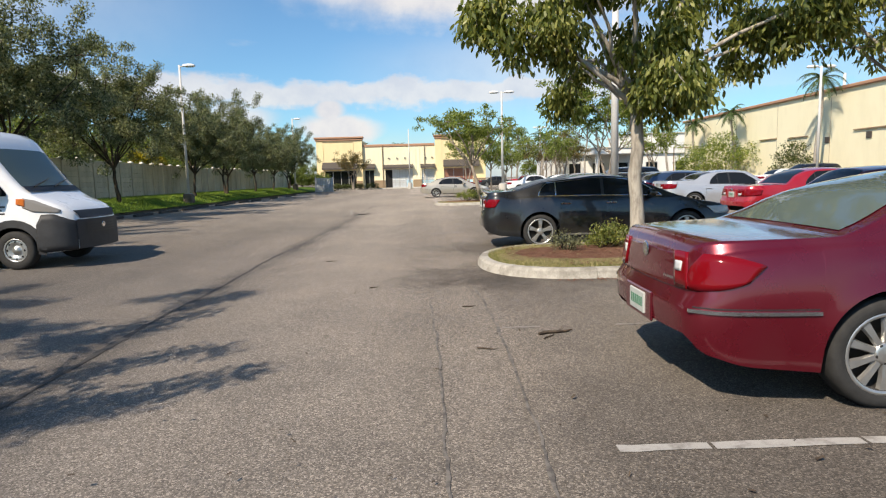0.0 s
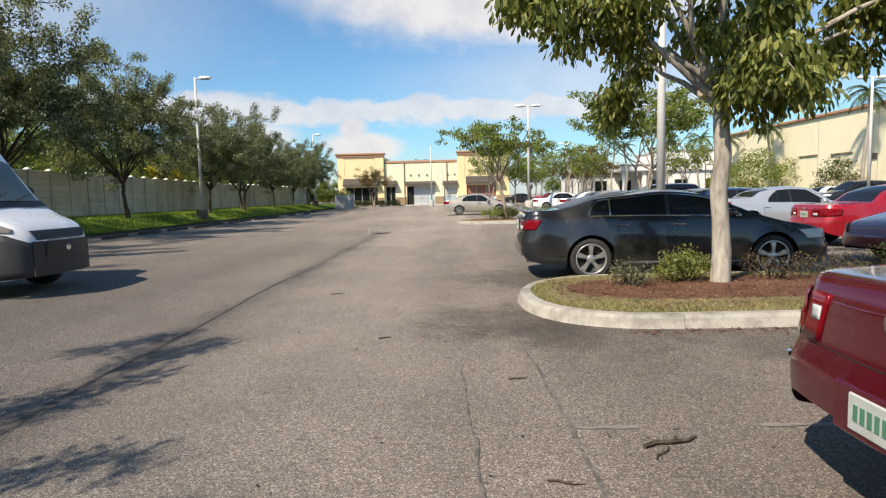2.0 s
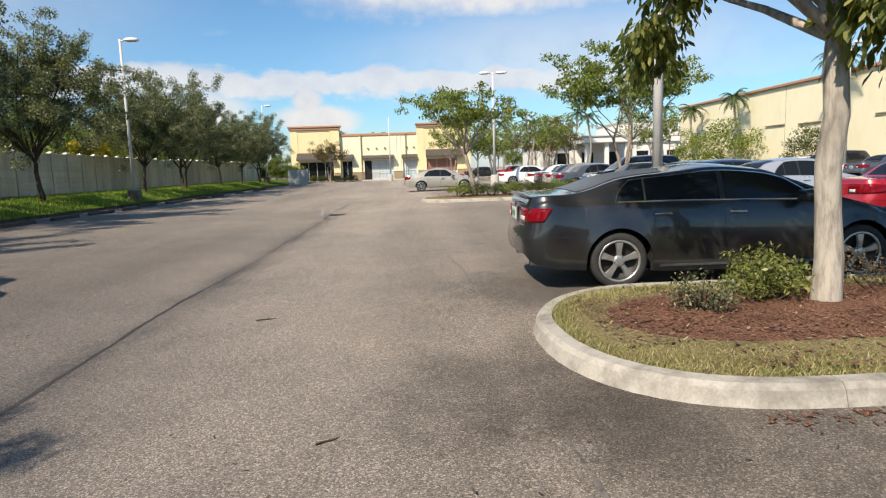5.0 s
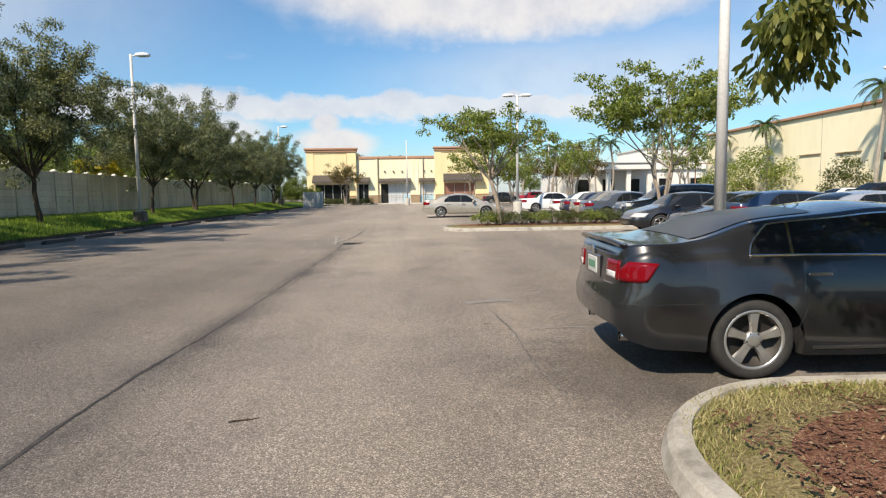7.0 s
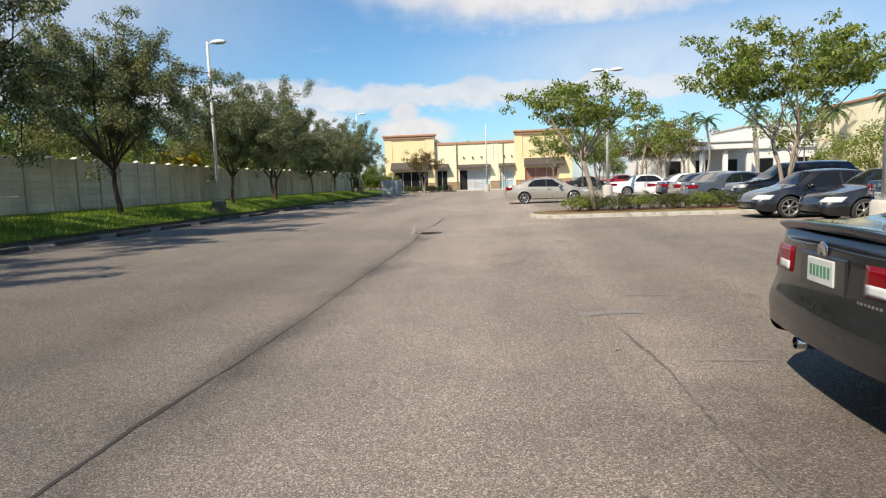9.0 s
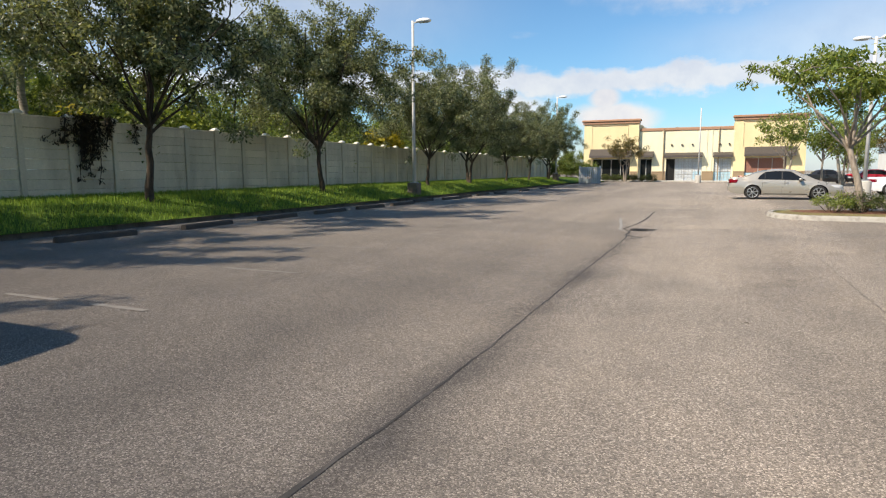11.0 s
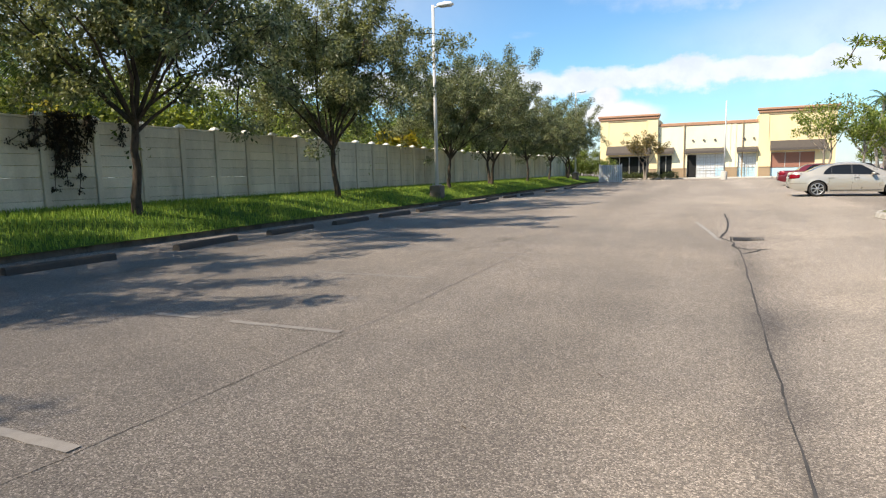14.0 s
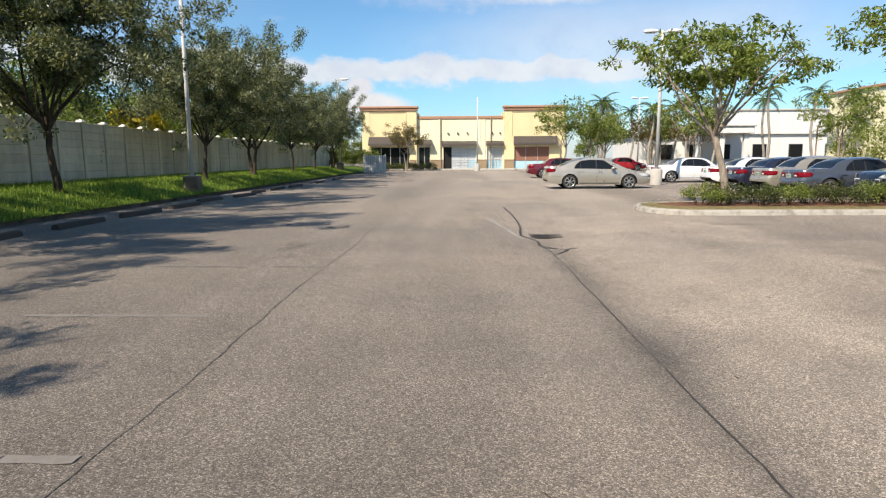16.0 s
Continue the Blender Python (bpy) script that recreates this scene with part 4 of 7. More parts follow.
    for x0, x1, dz in ((-6.05, -2.95, 0.31), (-1.62, 0.32, 0.31)):
        for i in range(1, 8):
            part("glazing_bar", Shape().box(x0, x1, BY + 0.19, BY + 0.205, i * dz + 0.25, i * dz + 0.28), M["frame"], f)
        m = int((x1 - x0) / 0.38)
        for i in range(1, m):
            x = lerp(x0, x1, i / m)
            part("glazing_bar", Shape().box(x - 0.015, x + 0.015, BY + 0.185, BY + 0.2, 0.3, 2.7), M["frame"], f)
    return b


facade()
solid("pavement", Shape().box(-20, 24, 90.2, BY - 0.51, -0.02, 0.13, 0.03), M["walk"], "pale concrete pavement before the shops", "pavement")

# the long cream store on the east side
RX = 33.5


def store_wall():
    b = thing("store_building", "long windowless cream stucco store building with red coping", "building")
    part("wall", Shape().box(RX, RX + 0.5, 8, 82, 0, 7.7, 0.02), M["cream"], b)
    part("wall", Shape().box(RX + 0.5, RX + 40, 81.5, 82, 0, 7.7, 0.02), M["cream"], b)
    part("roof", Shape().box(RX + 0.5, RX + 40, 8, 81.5, 7.2, 7.4), M["tan"], b)
    part("wall", Shape().box(RX + 0.5, RX + 40, 8, 8.5, 0, 7.7), M["cream"], b)
    part("coping", Shape().box(RX - 0.25, RX + 0.6, 7.8, 82.2, 7.7, 7.98, 0.06), M["terracotta"], b, "faded red coping")
    part("plinth", Shape().box(RX - 0.06, RX - 0.004, 8, 82, 0, 0.9, 0.02), M["paleyellow"], b)
    for y in range(20, 82, 8):
        part("wall_joint", Shape().box(RX - 0.012, RX - 0.004, y, y + 0.04, 0.9, 7.7), M["tan"], b)
    for y0, y1, z in ((44, 49, 4.3), (36, 40, 4.4), (55, 58, 4.2), (60, 63, 4.3)):
        part("ledge", Shape().box(RX - 0.15, RX - 0.004, y0, y1, z, z + 0.1, 0.02), M["tan"], b)
    for y, z in ((47, 3.6), (43, 3.7), (38, 3.8), (52, 3.5)):
        part("vent", Shape().box(RX - 0.1, RX - 0.004, y, y + 0.6, z, z + 0.5, 0.03), M["awning"], b)
    part("roof_vent", Shape().tube([(RX + 1, 52, 7.4), (RX + 1, 52, 9.2)], [0.12, 0.12], 8), M["lamp_white"], b)
    part("awning_frame", Shape().box(RX - 2.2, RX - 2.1, 80, 80.1, 0, 4.5), M["terracotta"], b)
    part("awning_frame", Shape().box(RX - 2.2, RX - 0.004, 80, 80.1, 4.4, 4.5), M["terracotta"], b)


store_wall()


def white_building():
    b = thing("white_building", "low white building with a drive-through canopy, far off", "building")
    part("wall", Shape().box(20, 60, 104, 118, 0, 4.5, 0.05), M["white_wall"], b)
    part("parapet", Shape().box(33.8, 60, 103.6, 118.2, 4.5, 7.7, 0.05), M["white_wall"], b)
    part("parapet_cap", Shape().box(33.6, 60.2, 103.4, 118.4, 7.7, 7.95, 0.05), M["walk"], b)
    part("roof_edge", Shape().box(19.4, 33.8, 103.2, 118.6, 4.5, 4.8, 0.05), M["walk"], b)
    part("canopy", Shape().box(25.5, 33, 97, 103.1, 4.4, 5.3, 0.08), M["white_wall"], b, "white flat canopy")
    part("canopy_edge", Shape().box(25.3, 33.2, 96.8, 103.15, 5.3, 5.5, 0.04), M["walk"], b)
    for x in (26.2, 29.2, 32.3):
        part("column", Shape().box(x - 0.3, x + 0.3, 97.6, 98.2, 0, 4.4, 0.03), M["white_wall"], b)
    for x in (23, 27, 31, 36, 41, 46):
        w = part("window", Shape().box(x, x + 2.0, 103.9, 103.97, 1.0, 3.2, 0.01), M["frame"], b)
        part("pane", Shape().box(x + 0.08, x + 1.92, 103.86, 103.89, 1.08, 3.12), M["dark_glass"], w)


white_building()

# bin enclosure gate and a hedge at the far end of the strip
b = thing("bin_gate", "grey corrugated metal bin enclosure gate", "gate", m=pose(-14.5, 77, 0))
for i in range(10):
    part("gate_slat", Shape().box(i * 0.2, i * 0.2 + 0.17, -0.03, 0.03, 0.05, 1.75, 0.015), M["bin_grey"], b)
part("gate_post", Shape().box(-0.12, 0.0, -0.06, 0.06, 0, 1.85, 0.01), M["bin_grey"], b)
part("gate_post", Shape().box(2.0, 2.12, -0.06, 0.06, 0, 1.85, 0.01), M["bin_grey"], b)

# ---- lamp posts ----


def lamp_post(x, y, z, top, heads, pedestal, r=0.075, yaw=0, label=""):
    p = thing("street_lamp", label or "pale painted steel parking lot lamp post", "lamp post", m=pose(x, y, z, 0, 0, yaw))
    h = top - z
    if pedestal == "square":
        part("pedestal", Shape().box(-0.27, 0.27, -0.27, 0.27, -0.2, 0.6, 0.03), M["pedestal"], p, "brown stained concrete pedestal")
        z0 = 0.6
    else:
        part("pedestal", Shape().turn([(0.31, -0.1), (0.31, 0.78), (0.27, 0.84), (0.0, 0.84)], 20), M["pedestal_pale"], p, "pale round concrete pedestal", True)
        z0 = 0.84
    part("base_plate", Shape().box(-0.17, 0.17, -0.17, 0.17, z0, z0 + 0.03, 0.005), M["steel"], p)
    for a, c in ((1, 1), (1, -1), (-1, 1), (-1, -1)):
        part("bolt", Shape().tube([(0.13 * a, 0.13 * c, z0 + 0.03), (0.13 * a, 0.13 * c, z0 + 0.09)], [0.018, 0.018], 6), M["steel"], p)
    part("pole", Shape().tube([(0, 0, z0 + 0.03), (0, 0, h)], [r * 1.15, r * 0.85], 14), M["polepaint"], p, "", True)
    for s in heads:
        part("arm", Shape().tube([(0, 0, h - 0.12), (s * 0.3, 0, h - 0.06)], [0.035, 0.035], 8), M["polepaint"], p)
        hd = Shape()
        secs = [(0.22, 0.10, 0.06), (0.30, 0.16, 0.10), (0.62, 0.19, 0.13), (0.88, 0.15, 0.10), (0.98, 0.08, 0.05)]
        hd.grid([[(s * q, a * w, h - 0.06 + c * t) for a, c in ((-1, -0.4), (-0.9, 0.5), (-0.5, 1), (0.5, 1), (0.9, 0.5), (1, -0.4))] for q, w, t in secs], True)
        hd.f += [tuple(range(6)), tuple(range(24, 30))[::-1]]
        k = part("head", hd, M["lamp_white"], p, "white lamp head", True)
        part("lens", Shape().box(min(s * 0.36, s * 0.86), max(s * 0.36, s * 0.86), -0.13, 0.13, h - 0.135, h - 0.105, 0.01), M["lens"], k)
    return p


lamp_post(-15.6, 39.75, 0.22, 8.8, [1], "square")
lamp_post(-16.2, 73.2, 0.5, 8.7, [1], "square")
lamp_post(5.5, 48.9, 0, 7.95, [-1, 1], "round", 0.085)
lamp_post(6.28, 21.7, 0, 7.9, [-1, 1], "round", 0.12)
lamp_post(26.2, 42.0, 0, 8.2, [-1, 1], "round", 0.085)
lamp_post(-3.1, 84.0, 0, 8.0, [], "round", 0.07, 0, "slim pale steel pole before the shops")
lamp_post(15, 86, 0, 8.0, [-1, 1], "round", 0.085)

# litter on the asphalt
def twig(x, y, l, a, r=0.006, lab="dry dead twig lying on the asphalt"):
    s = Shape()
    d = Vector((math.cos(a), math.sin(a), 0))
    n = Vector((-d.y, d.x, 0))
    p = [Vector((0, 0, r)) + d * l * (t - 0.5) + n * l * 0.06 * math.sin(t * 7) for t in (0, 0.25, 0.5, 0.75, 1)]
    s.tube(p, [r, r * 1.2, r, r * 0.8, r * 0.4], 5)
    s.tube([p[2], p[2] + d * l * 0.2 + n * l * 0.15 + Vector((0, 0, r * 0.3))], [r * 0.7, r * 0.3], 5)
    me = s.mesh("twig", M["wood"])
    ob = tagged(new("twig", me), lab, "twig", "twigs on the asphalt")
    ob.location = (x, y, ground_z(x, y) + 0.002)


twig(1.02, 5.75, 0.36, 0.35, 0.014, "thick dark broken stick lying on the asphalt")
twig(0.93, 5.62, 0.2, 0.9)
twig(0.35, 5.3, 0.18, -0.3)
twig(-2.0, 11.82, 0.22, 0.35)
twig(0.3, 7.0, 0.15, 0.2)
twig(-0.9, 8.6, 0.15, 0.6)
for i in range(22):
    twig(rnd.uniform(-6, 1), rnd.uniform(1, 26), rnd.uniform(0.04, 0.09), rnd.uniform(0, 3), 0.003)

# ---- plants ----


def leaf_mesh(name, tips, mat, per, spread, size, rng, droop=0.3, ratio=0.42, flat=0.75, round_leaf=False):
    """Many small folded leaves round the given tips, as arrays for speed."""
    n = len(tips) * per
    t = np.repeat(np.array(tips, dtype=float), per, axis=0)
    off = rng.normal(size=(n, 3))
    off /= np.linalg.norm(off, axis=1, keepdims=True) + 1e-9
    off *= (rng.random((n, 1)) ** 0.5) * np.array([spread, spread, spread * flat])
    c = t + off
    # leaf axis: outward, hanging a little
    ax = rng.normal(size=(n, 3)) * 0.6 + off / spread
    ax[:, 2] -= droop
    ax /= np.linalg.norm(ax, axis=1, keepdims=True) + 1e-9
    up = rng.normal(size=(n, 3)) * 0.5
    up[:, 2] += 0.9
    sd = np.cross(ax, up)
    sd /= np.linalg.norm(sd, axis=1, keepdims=True) + 1e-9
    nn = np.cross(sd, ax)
    L = size * (0.65 + 0.7 * rng.random((n, 1)))
    W = L * ratio
    a = c - ax * L * 0.5
    b = c + sd * W * 0.5 - nn * W * 0.12
    e = c - sd * W * 0.5 - nn * W * 0.12
    d = c + ax * L * 0.5 - nn * L * 0.12
    if round_leaf:
        lo, hi = c - ax * L * 0.22 - nn * W * 0.05, c + ax * L * 0.2 - nn * L * 0.03
        V = np.stack([a, lo + sd * W * 0.42, hi + sd * W * 0.45, d, hi - sd * W * 0.45, lo - sd * W * 0.42], axis=1)
    else:
        V = np.stack([a, b, d, e], axis=1)
    m = V.shape[1]
    me = bpy.data.meshes.new(name)
    me.vertices.add(m * n)
    me.vertices.foreach_set("co", V.ravel())
    me.loops.add(m * n)
    me.loops.foreach_set("vertex_index", np.arange(m * n, dtype=np.int32))
    me.polygons.add(n)
    me.polygons.foreach_set("loop_start", np.arange(0, m * n, m, dtype=np.int32))
    me.polygons.foreach_set("loop_total", np.full(n, m, dtype=np.int32))
    me.update(calc_edges=True)
    me.materials.append(mat)
    return me


def bend(a, b, sag, rs, k=4):
    """A crooked way from a to b."""
    a, b = Vector(a), Vector(b)
    d = b - a
    off = Vector((rs.uniform(-1, 1), rs.uniform(-1, 1), rs.uniform(-0.3, 0.6))) * d.length * sag
    return [a + d * t + off * math.sin(t * math.pi) + Vector((rs.uniform(-1, 1), rs.uniform(-1, 1), 0)) * d.length * 0.02 * (0 < t < 1) for t in [i / k for i in range(k + 1)]]


def tree(name, label, at, seed, trunk_h, r, crown, tips=80, limbs=6, bark="bark_tree", leaf="leaf_lot", per=60, spread=0.5,
         size=0.12, droop=0.3, ratio=0.42, lean=(0, 0), shell=0.45, forks=1, category="tree", group="", flat=0.75, skirt=0.0, taper=0.7, rough=0.42, gaps=-0.2, blobs=(), sprouts=0, crook=0.04):
    """A tapered trunk, limbs, branches to every leaf clump, and a crown of single leaves.
    crown: centre height, half width, half depth, half height above the base."""
    rs = random.Random(seed)
    rng = np.random.default_rng(seed)
    t = thing(name, label, category, group, m=pose(*at))
    cz, rx, ry, rz = crown
    s = Shape()
    top = Vector((lean[0], lean[1], trunk_h))
    mains = []
    for f in range(forks):
        a = 6.283 * f / forks + rs.uniform(0, 1)
        b0 = Vector((math.cos(a), math.sin(a), 0)) * (r * 0.7 if forks > 1 else 0)
        tp = top + (Vector((math.cos(a), math.sin(a), 0)) * rx * 0.11 if forks > 1 else Vector())
        path = bend(b0, tp, crook, rs, 6)
        path[0].z = -0.15
        n = len(path)
        s.tube(path, [r * (1.2 if i == 0 else 1.05 if i == 1 else lerp(1.0, taper, i / (n - 1))) for i in range(n)], 12, False)
        mains.append(tp)
    # limbs
    nodes = []
    for i, bl in enumerate(blobs):
        st, end = mains[0] - Vector((0, 0, rs.uniform(0.0, 0.12) * trunk_h)), Vector(bl[:3]) + Vector((0, 0, 0.15))
        path = bend(st, end, 0.05, rs, 5)
        if end.z < trunk_h + 0.8:
            # a low clump hangs from a limb that first climbs
            path = [p + Vector((0, 0, 0.75 * math.sin(math.pi * k / 5))) for k, p in enumerate(path)]
        s.tube(path, [r * lerp(0.45, 0.14, k / 5) for k in range(6)], 7, False)
        nodes += path[2:]
    for i in range(limbs):
        a = 6.283 * (i + rs.uniform(-0.3, 0.3)) / limbs
        q = rs.uniform(0.45, 0.7)
        end = Vector((lean[0] + math.cos(a) * rx * q, lean[1] + math.sin(a) * ry * q, cz + rs.uniform(-0.35, 0.55) * rz))
        st = mains[i % len(mains)] - Vector((0, 0, rs.uniform(0.0, 0.12) * trunk_h))
        path = bend(st, end, 0.10, rs, 5)
        n = len(path)
        s.tube(path, [r * lerp(0.42, 0.12, k / (n - 1)) for k in range(n)], 7, False)
        nodes += path[1:]
    st = mains[0]
    path = bend(st, (lean[0], lean[1], cz + rz * 0.5), 0.06, rs, 5)
    s.tube(path, [r * lerp(0.6, 0.12, k / 5) for k in range(6)], 7, False)
    nodes += path[1:]
    # clumps, mostly near the crown's uneven surface
    tp = []
    tries = 0
    while len(tp) < tips and tries < tips * 30:
        tries += 1
        d = Vector((rs.gauss(0, 1), rs.gauss(0, 1), rs.gauss(0, 1))).normalized()
        rad = lerp(shell, 1.0, rs.random() ** 0.6) * (0.84 + rough * noise.noise(d * 2.4 + Vector((seed, 0, 0))))
        p = Vector((lean[0] + d.x * rx * rad, lean[1] + d.y * ry * rad, cz + d.z * rz * rad))
        if d.z < 0:
            p.z = cz + d.z * rz * rad * (0.75 + skirt)
        if noise.noise(p * 0.75 + Vector((seed * 3.1, 0, 0))) < gaps:
            continue
        if p.z < trunk_h * 0.6:
            continue
        tp.append(p)
    for i in range(sprouts):
        # upright shoots that stand out of the crown, each a short string of clumps
        d = Vector((rs.gauss(0, 1), rs.gauss(0, 1), abs(rs.gauss(0.3, 0.8)))).normalized()
        rad = 0.84 + rough * noise.noise(d * 2.4 + Vector((seed, 0, 0)))
        for q in (0.0, 0.32, 0.6, 0.85):
            tp.append(Vector((lean[0] + d.x * (rx * rad + q * 0.8), lean[1] + d.y * (ry * rad + q * 0.8), cz + d.z * rz * rad + q)))
    for x, y, z, ex, ey, ez, k in blobs:
        for i in range(k):
            d = Vector((rs.gauss(0, 1), rs.gauss(0, 1), rs.gauss(0, 1))).normalized() * rs.random() ** 0.4
            tp.append(Vector((x + d.x * ex, y + d.y * ey, z + d.z * ez)))
    near = {id(p): min((w - p).length for w in nodes) for p in tp}
    for p in sorted(tp, key=lambda p: near[id(p)]):
        q = min(nodes, key=lambda w: (w - p).length)
        nodes.append(p)
        if (q - p).length > 0.15:
            b = bend(q, p, 0.12, rs, 3)
            w = min(r * 0.2, 0.012 + 0.012 * (q - p).length)
            s.tube(b, [w, w * 0.8, w * 0.6, w * 0.3], 5, False)
    ob = new("trunk", s.mesh("trunk", M[bark], True))
    ob.parent = t
    cr = new("crown", leaf_mesh("crown", [tuple(p) for p in tp], M[leaf], per, spread, size, rng, droop, ratio, flat, bool(blobs)))
    cr.parent = t
    return t


def palm(at, seed, h, r, fronds=16, length=2.4, label="tall palm with a slim grey trunk", leaf="leaf_palm", lift=0.5, group="palms"):
    rs = random.Random(seed)
    t = thing("palm", label, "palm", group, m=pose(*at))
    s = Shape()
    path = [(0.25 * math.sin(i * 0.7 + seed), 0.15 * math.cos(i * 0.5 + seed) - 0.15 * math.cos(seed), h * i / 8) for i in range(9)]
    path = [(p[0] - path[0][0], p[1], p[2] - (0.2 if i == 0 else 0)) for i, p in enumerate(path)]
    s.tube(path, [r * 1.3] + [r * lerp(1.0, 0.75, i / 8) for i in range(1, 9)], 10, False)
    ob = new("trunk", s.mesh("trunk", M["palm_trunk"], True))
    ob.parent = t
    top = Vector(path[-1])
    for f in range(fronds):
        a = 6.283 * f * 0.382
        el = lerp(1.15, -0.35, (f + 0.5) / fronds) + rs.uniform(-0.15, 0.15)
        L = length * rs.uniform(0.8, 1.1)
        s = Shape()
        pts = []
        d = Vector((math.cos(a) * math.cos(el), math.sin(a) * math.cos(el), math.sin(el)))
        p = top.copy()
        n = 12
        for i in range(n + 1):
            pts.append(p.copy())
            p = p + d * (L / n)
            d = (d + Vector((0, 0, -0.13 * lift * 2))).normalized()
        s.tube(pts, [0.03 * (1 - 0.8 * i / n) for i in range(n + 1)], 4, False)
        for i in range(1, n * 3):
            u = i / (n * 3)
            k = min(n - 1, int(u * n))
            q = pts[k].lerp(pts[k + 1], u * n - k)
            w = (pts[k + 1] - pts[k]).normalized()
            side = w.cross(Vector((0, 0, 1)))
            side = side.normalized() if side.length > 0.05 else Vector((1, 0, 0))
            ll = L * 0.26 * math.sin(math.pi * min(1, 0.12 + u * 0.9)) * rs.uniform(0.8, 1.15) + 0.05
            for sg in (1, -1):
                e = q + (side * sg + w * 0.55 + Vector((0, 0, -0.35))).normalized() * ll
                b = w * 0.028
                m = len(s.v)
                s.v += [tuple(q - b), tuple(q + b), tuple(e)]
                s.f.append((m, m + 1, m + 2))
        ob = new("frond", s.mesh("frond", M[leaf]))
        ob.parent = t
    return t


def shrub(name, at, seed, w, d, h, leaf, label, n=26, per=45, size=0.06, spread=0.16, group="", category="shrub", stems=True):
    rs = random.Random(seed)
    rng = np.random.default_rng(seed)
    t = thing(name, label, category, group, m=pose(*at))
    tp = []
    for i in range(n):
        a, q = rs.uniform(0, 6.283), rs.random() ** 0.5
        z = h * (0.3 + 0.7 * rs.random() * (1 - 0.45 * q * q))
        tp.append((math.cos(a) * w * q, math.sin(a) * d * q, z))
    s = Shape()
    for p in tp[::2] if stems else tp[:3]:
        s.tube(bend((p[0] * 0.2, p[1] * 0.2, -0.05), p, 0.1, rs, 3), [0.012, 0.01, 0.007, 0.004], 4, False)
    ob = new("stem", s.mesh("stem", M["bark_dark"]))
    ob.parent = t
    ob = new("foliage", leaf_mesh("foliage", tp, M[leaf], per, spread, size, rng, 0.1, 0.5, 0.8))
    ob.parent = t
    return t


# the island tree nearest to the walk: large hanging leaves
tree("island_tree", "broad-leaved tree with pale smooth trunk on the mulch island", (3.32, 10.5, 0.16), 15, 2.5, 0.115, (5.0, 3.2, 2.8, 0.9), 80, 4,
     "bark_grey", "leaf_near", 92, 0.33, 0.128, 1.5, 0.38, (0.02, 0.02), 0.2, 1, skirt=0.0, taper=0.86, rough=0.5, gaps=-0.25, crook=0.008,
     blobs=((0.4, -0.5, 2.5, 0.65, 0.5, 0.5, 24), (0.25, -0.1, 3.35, 0.85, 0.9, 0.4, 24), (-1.6, -0.3, 3.4, 0.75, 0.7, 0.45, 26), (-0.9, -0.6, 4.1, 1.2, 1.2, 0.4, 22), (-2.45, -0.2, 3.75, 0.45, 0.6, 0.35, 16),
            (-0.80, 2.2, 2.6, 0.28, 0.34, 0.30, 8), (-0.5, 2.0, 3.2, 0.35, 0.4, 0.25, 6), (2.1, 0.2, 3.3, 0.6, 0.7, 0.5, 24), (1.3, 0.3, 4.2, 0.8, 1.0, 0.4, 16), (2.7, -0.4, 3.75, 0.7, 0.6, 0.45, 22)))
tree("island_tree", "broad-leaved tree at the end of the mulch island", (8.2, 10.3, 0.05), 6, 2.4, 0.11, (4.3, 3.5, 3.0, 1.6), 230, 8,
     "bark_grey", "leaf_near", 60, 0.36, 0.15, 1.0, 0.36, (0, 0), 0.25, 1, skirt=0.3, taper=0.85, rough=0.6, gaps=-0.2)
# the lot trees
tree("lot_tree", "spreading umbrella-shaped tree on the hedge island", (2.4, 33.0, 0.16), 8, 1.9, 0.11, (3.85, 2.95, 2.9, 1.2), 120, 8,
     "bark_tree", "leaf_lot", 62, 0.36, 0.15, 0.35, 0.42, (-0.35, 0), 0.3, 1, group="lot trees", flat=0.55)
tree("lot_tree", "tall wide-crowned tree with several pale stems", (9.3, 33.0, 0.16), 9, 2.4, 0.085, (4.85, 4.4, 4.0, 1.95), 210, 10,
     "bark_tree", "leaf_lot", 66, 0.42, 0.17, 0.35, 0.42, (0, 0), 0.3, 3, group="lot trees", flat=0.55)
LOT = [((3.9, 70, 0), 21, 3.4, 7.2, "leaf_lot"), ((6.8, 72, 0), 22, 2.6, 6.5, "leaf_lot"), ((12.2, 62, 0), 23, 3.2, 6.8, "leaf_lot"), ((16.5, 72, 0), 24, 3.4, 7.0, "leaf_rust"),
       ((20.5, 58, 0), 25, 3.2, 6.6, "leaf_lot"), ((11, 86, 0), 26, 3.6, 7.4, "leaf_lot"), ((18, 88, 0), 27, 3.4, 7.0, "leaf_lot"), 
       ((9, 76, 0), 34, 2.8, 5.6, "leaf_lot"), ((14.5, 80, 0), 35, 3.0, 6.0, "leaf_rust"), ((13.5, 98, 0), 30, 4.0, 8.2, "leaf_oak"), ((21, 100, 0), 33, 4.0, 7.6, "leaf_oak")]
for at, sd, w, h, lf in LOT:
    tree("lot_tree", "slender lot tree with an open green crown", at, sd, h * 0.34, 0.10, (h * 0.66, w, w, h * 0.33), 70, 6, "bark_tree", lf, 46, 0.55, 0.22, 0.3, 0.45,
         (0, 0), 0.3, 1 + sd % 2, group="lot trees")
tree("lot_tree", "small rusty-leaved tree before the shop windows", (-11.2, 87.5, 0), 31, 2.0, 0.09, (3.9, 3.2, 3.0, 1.75), 80, 6, "bark_tree", "leaf_rust", 50, 0.5, 0.2, 0.3, 0.45, (0, 0), 0.3, 3, group="lot trees")
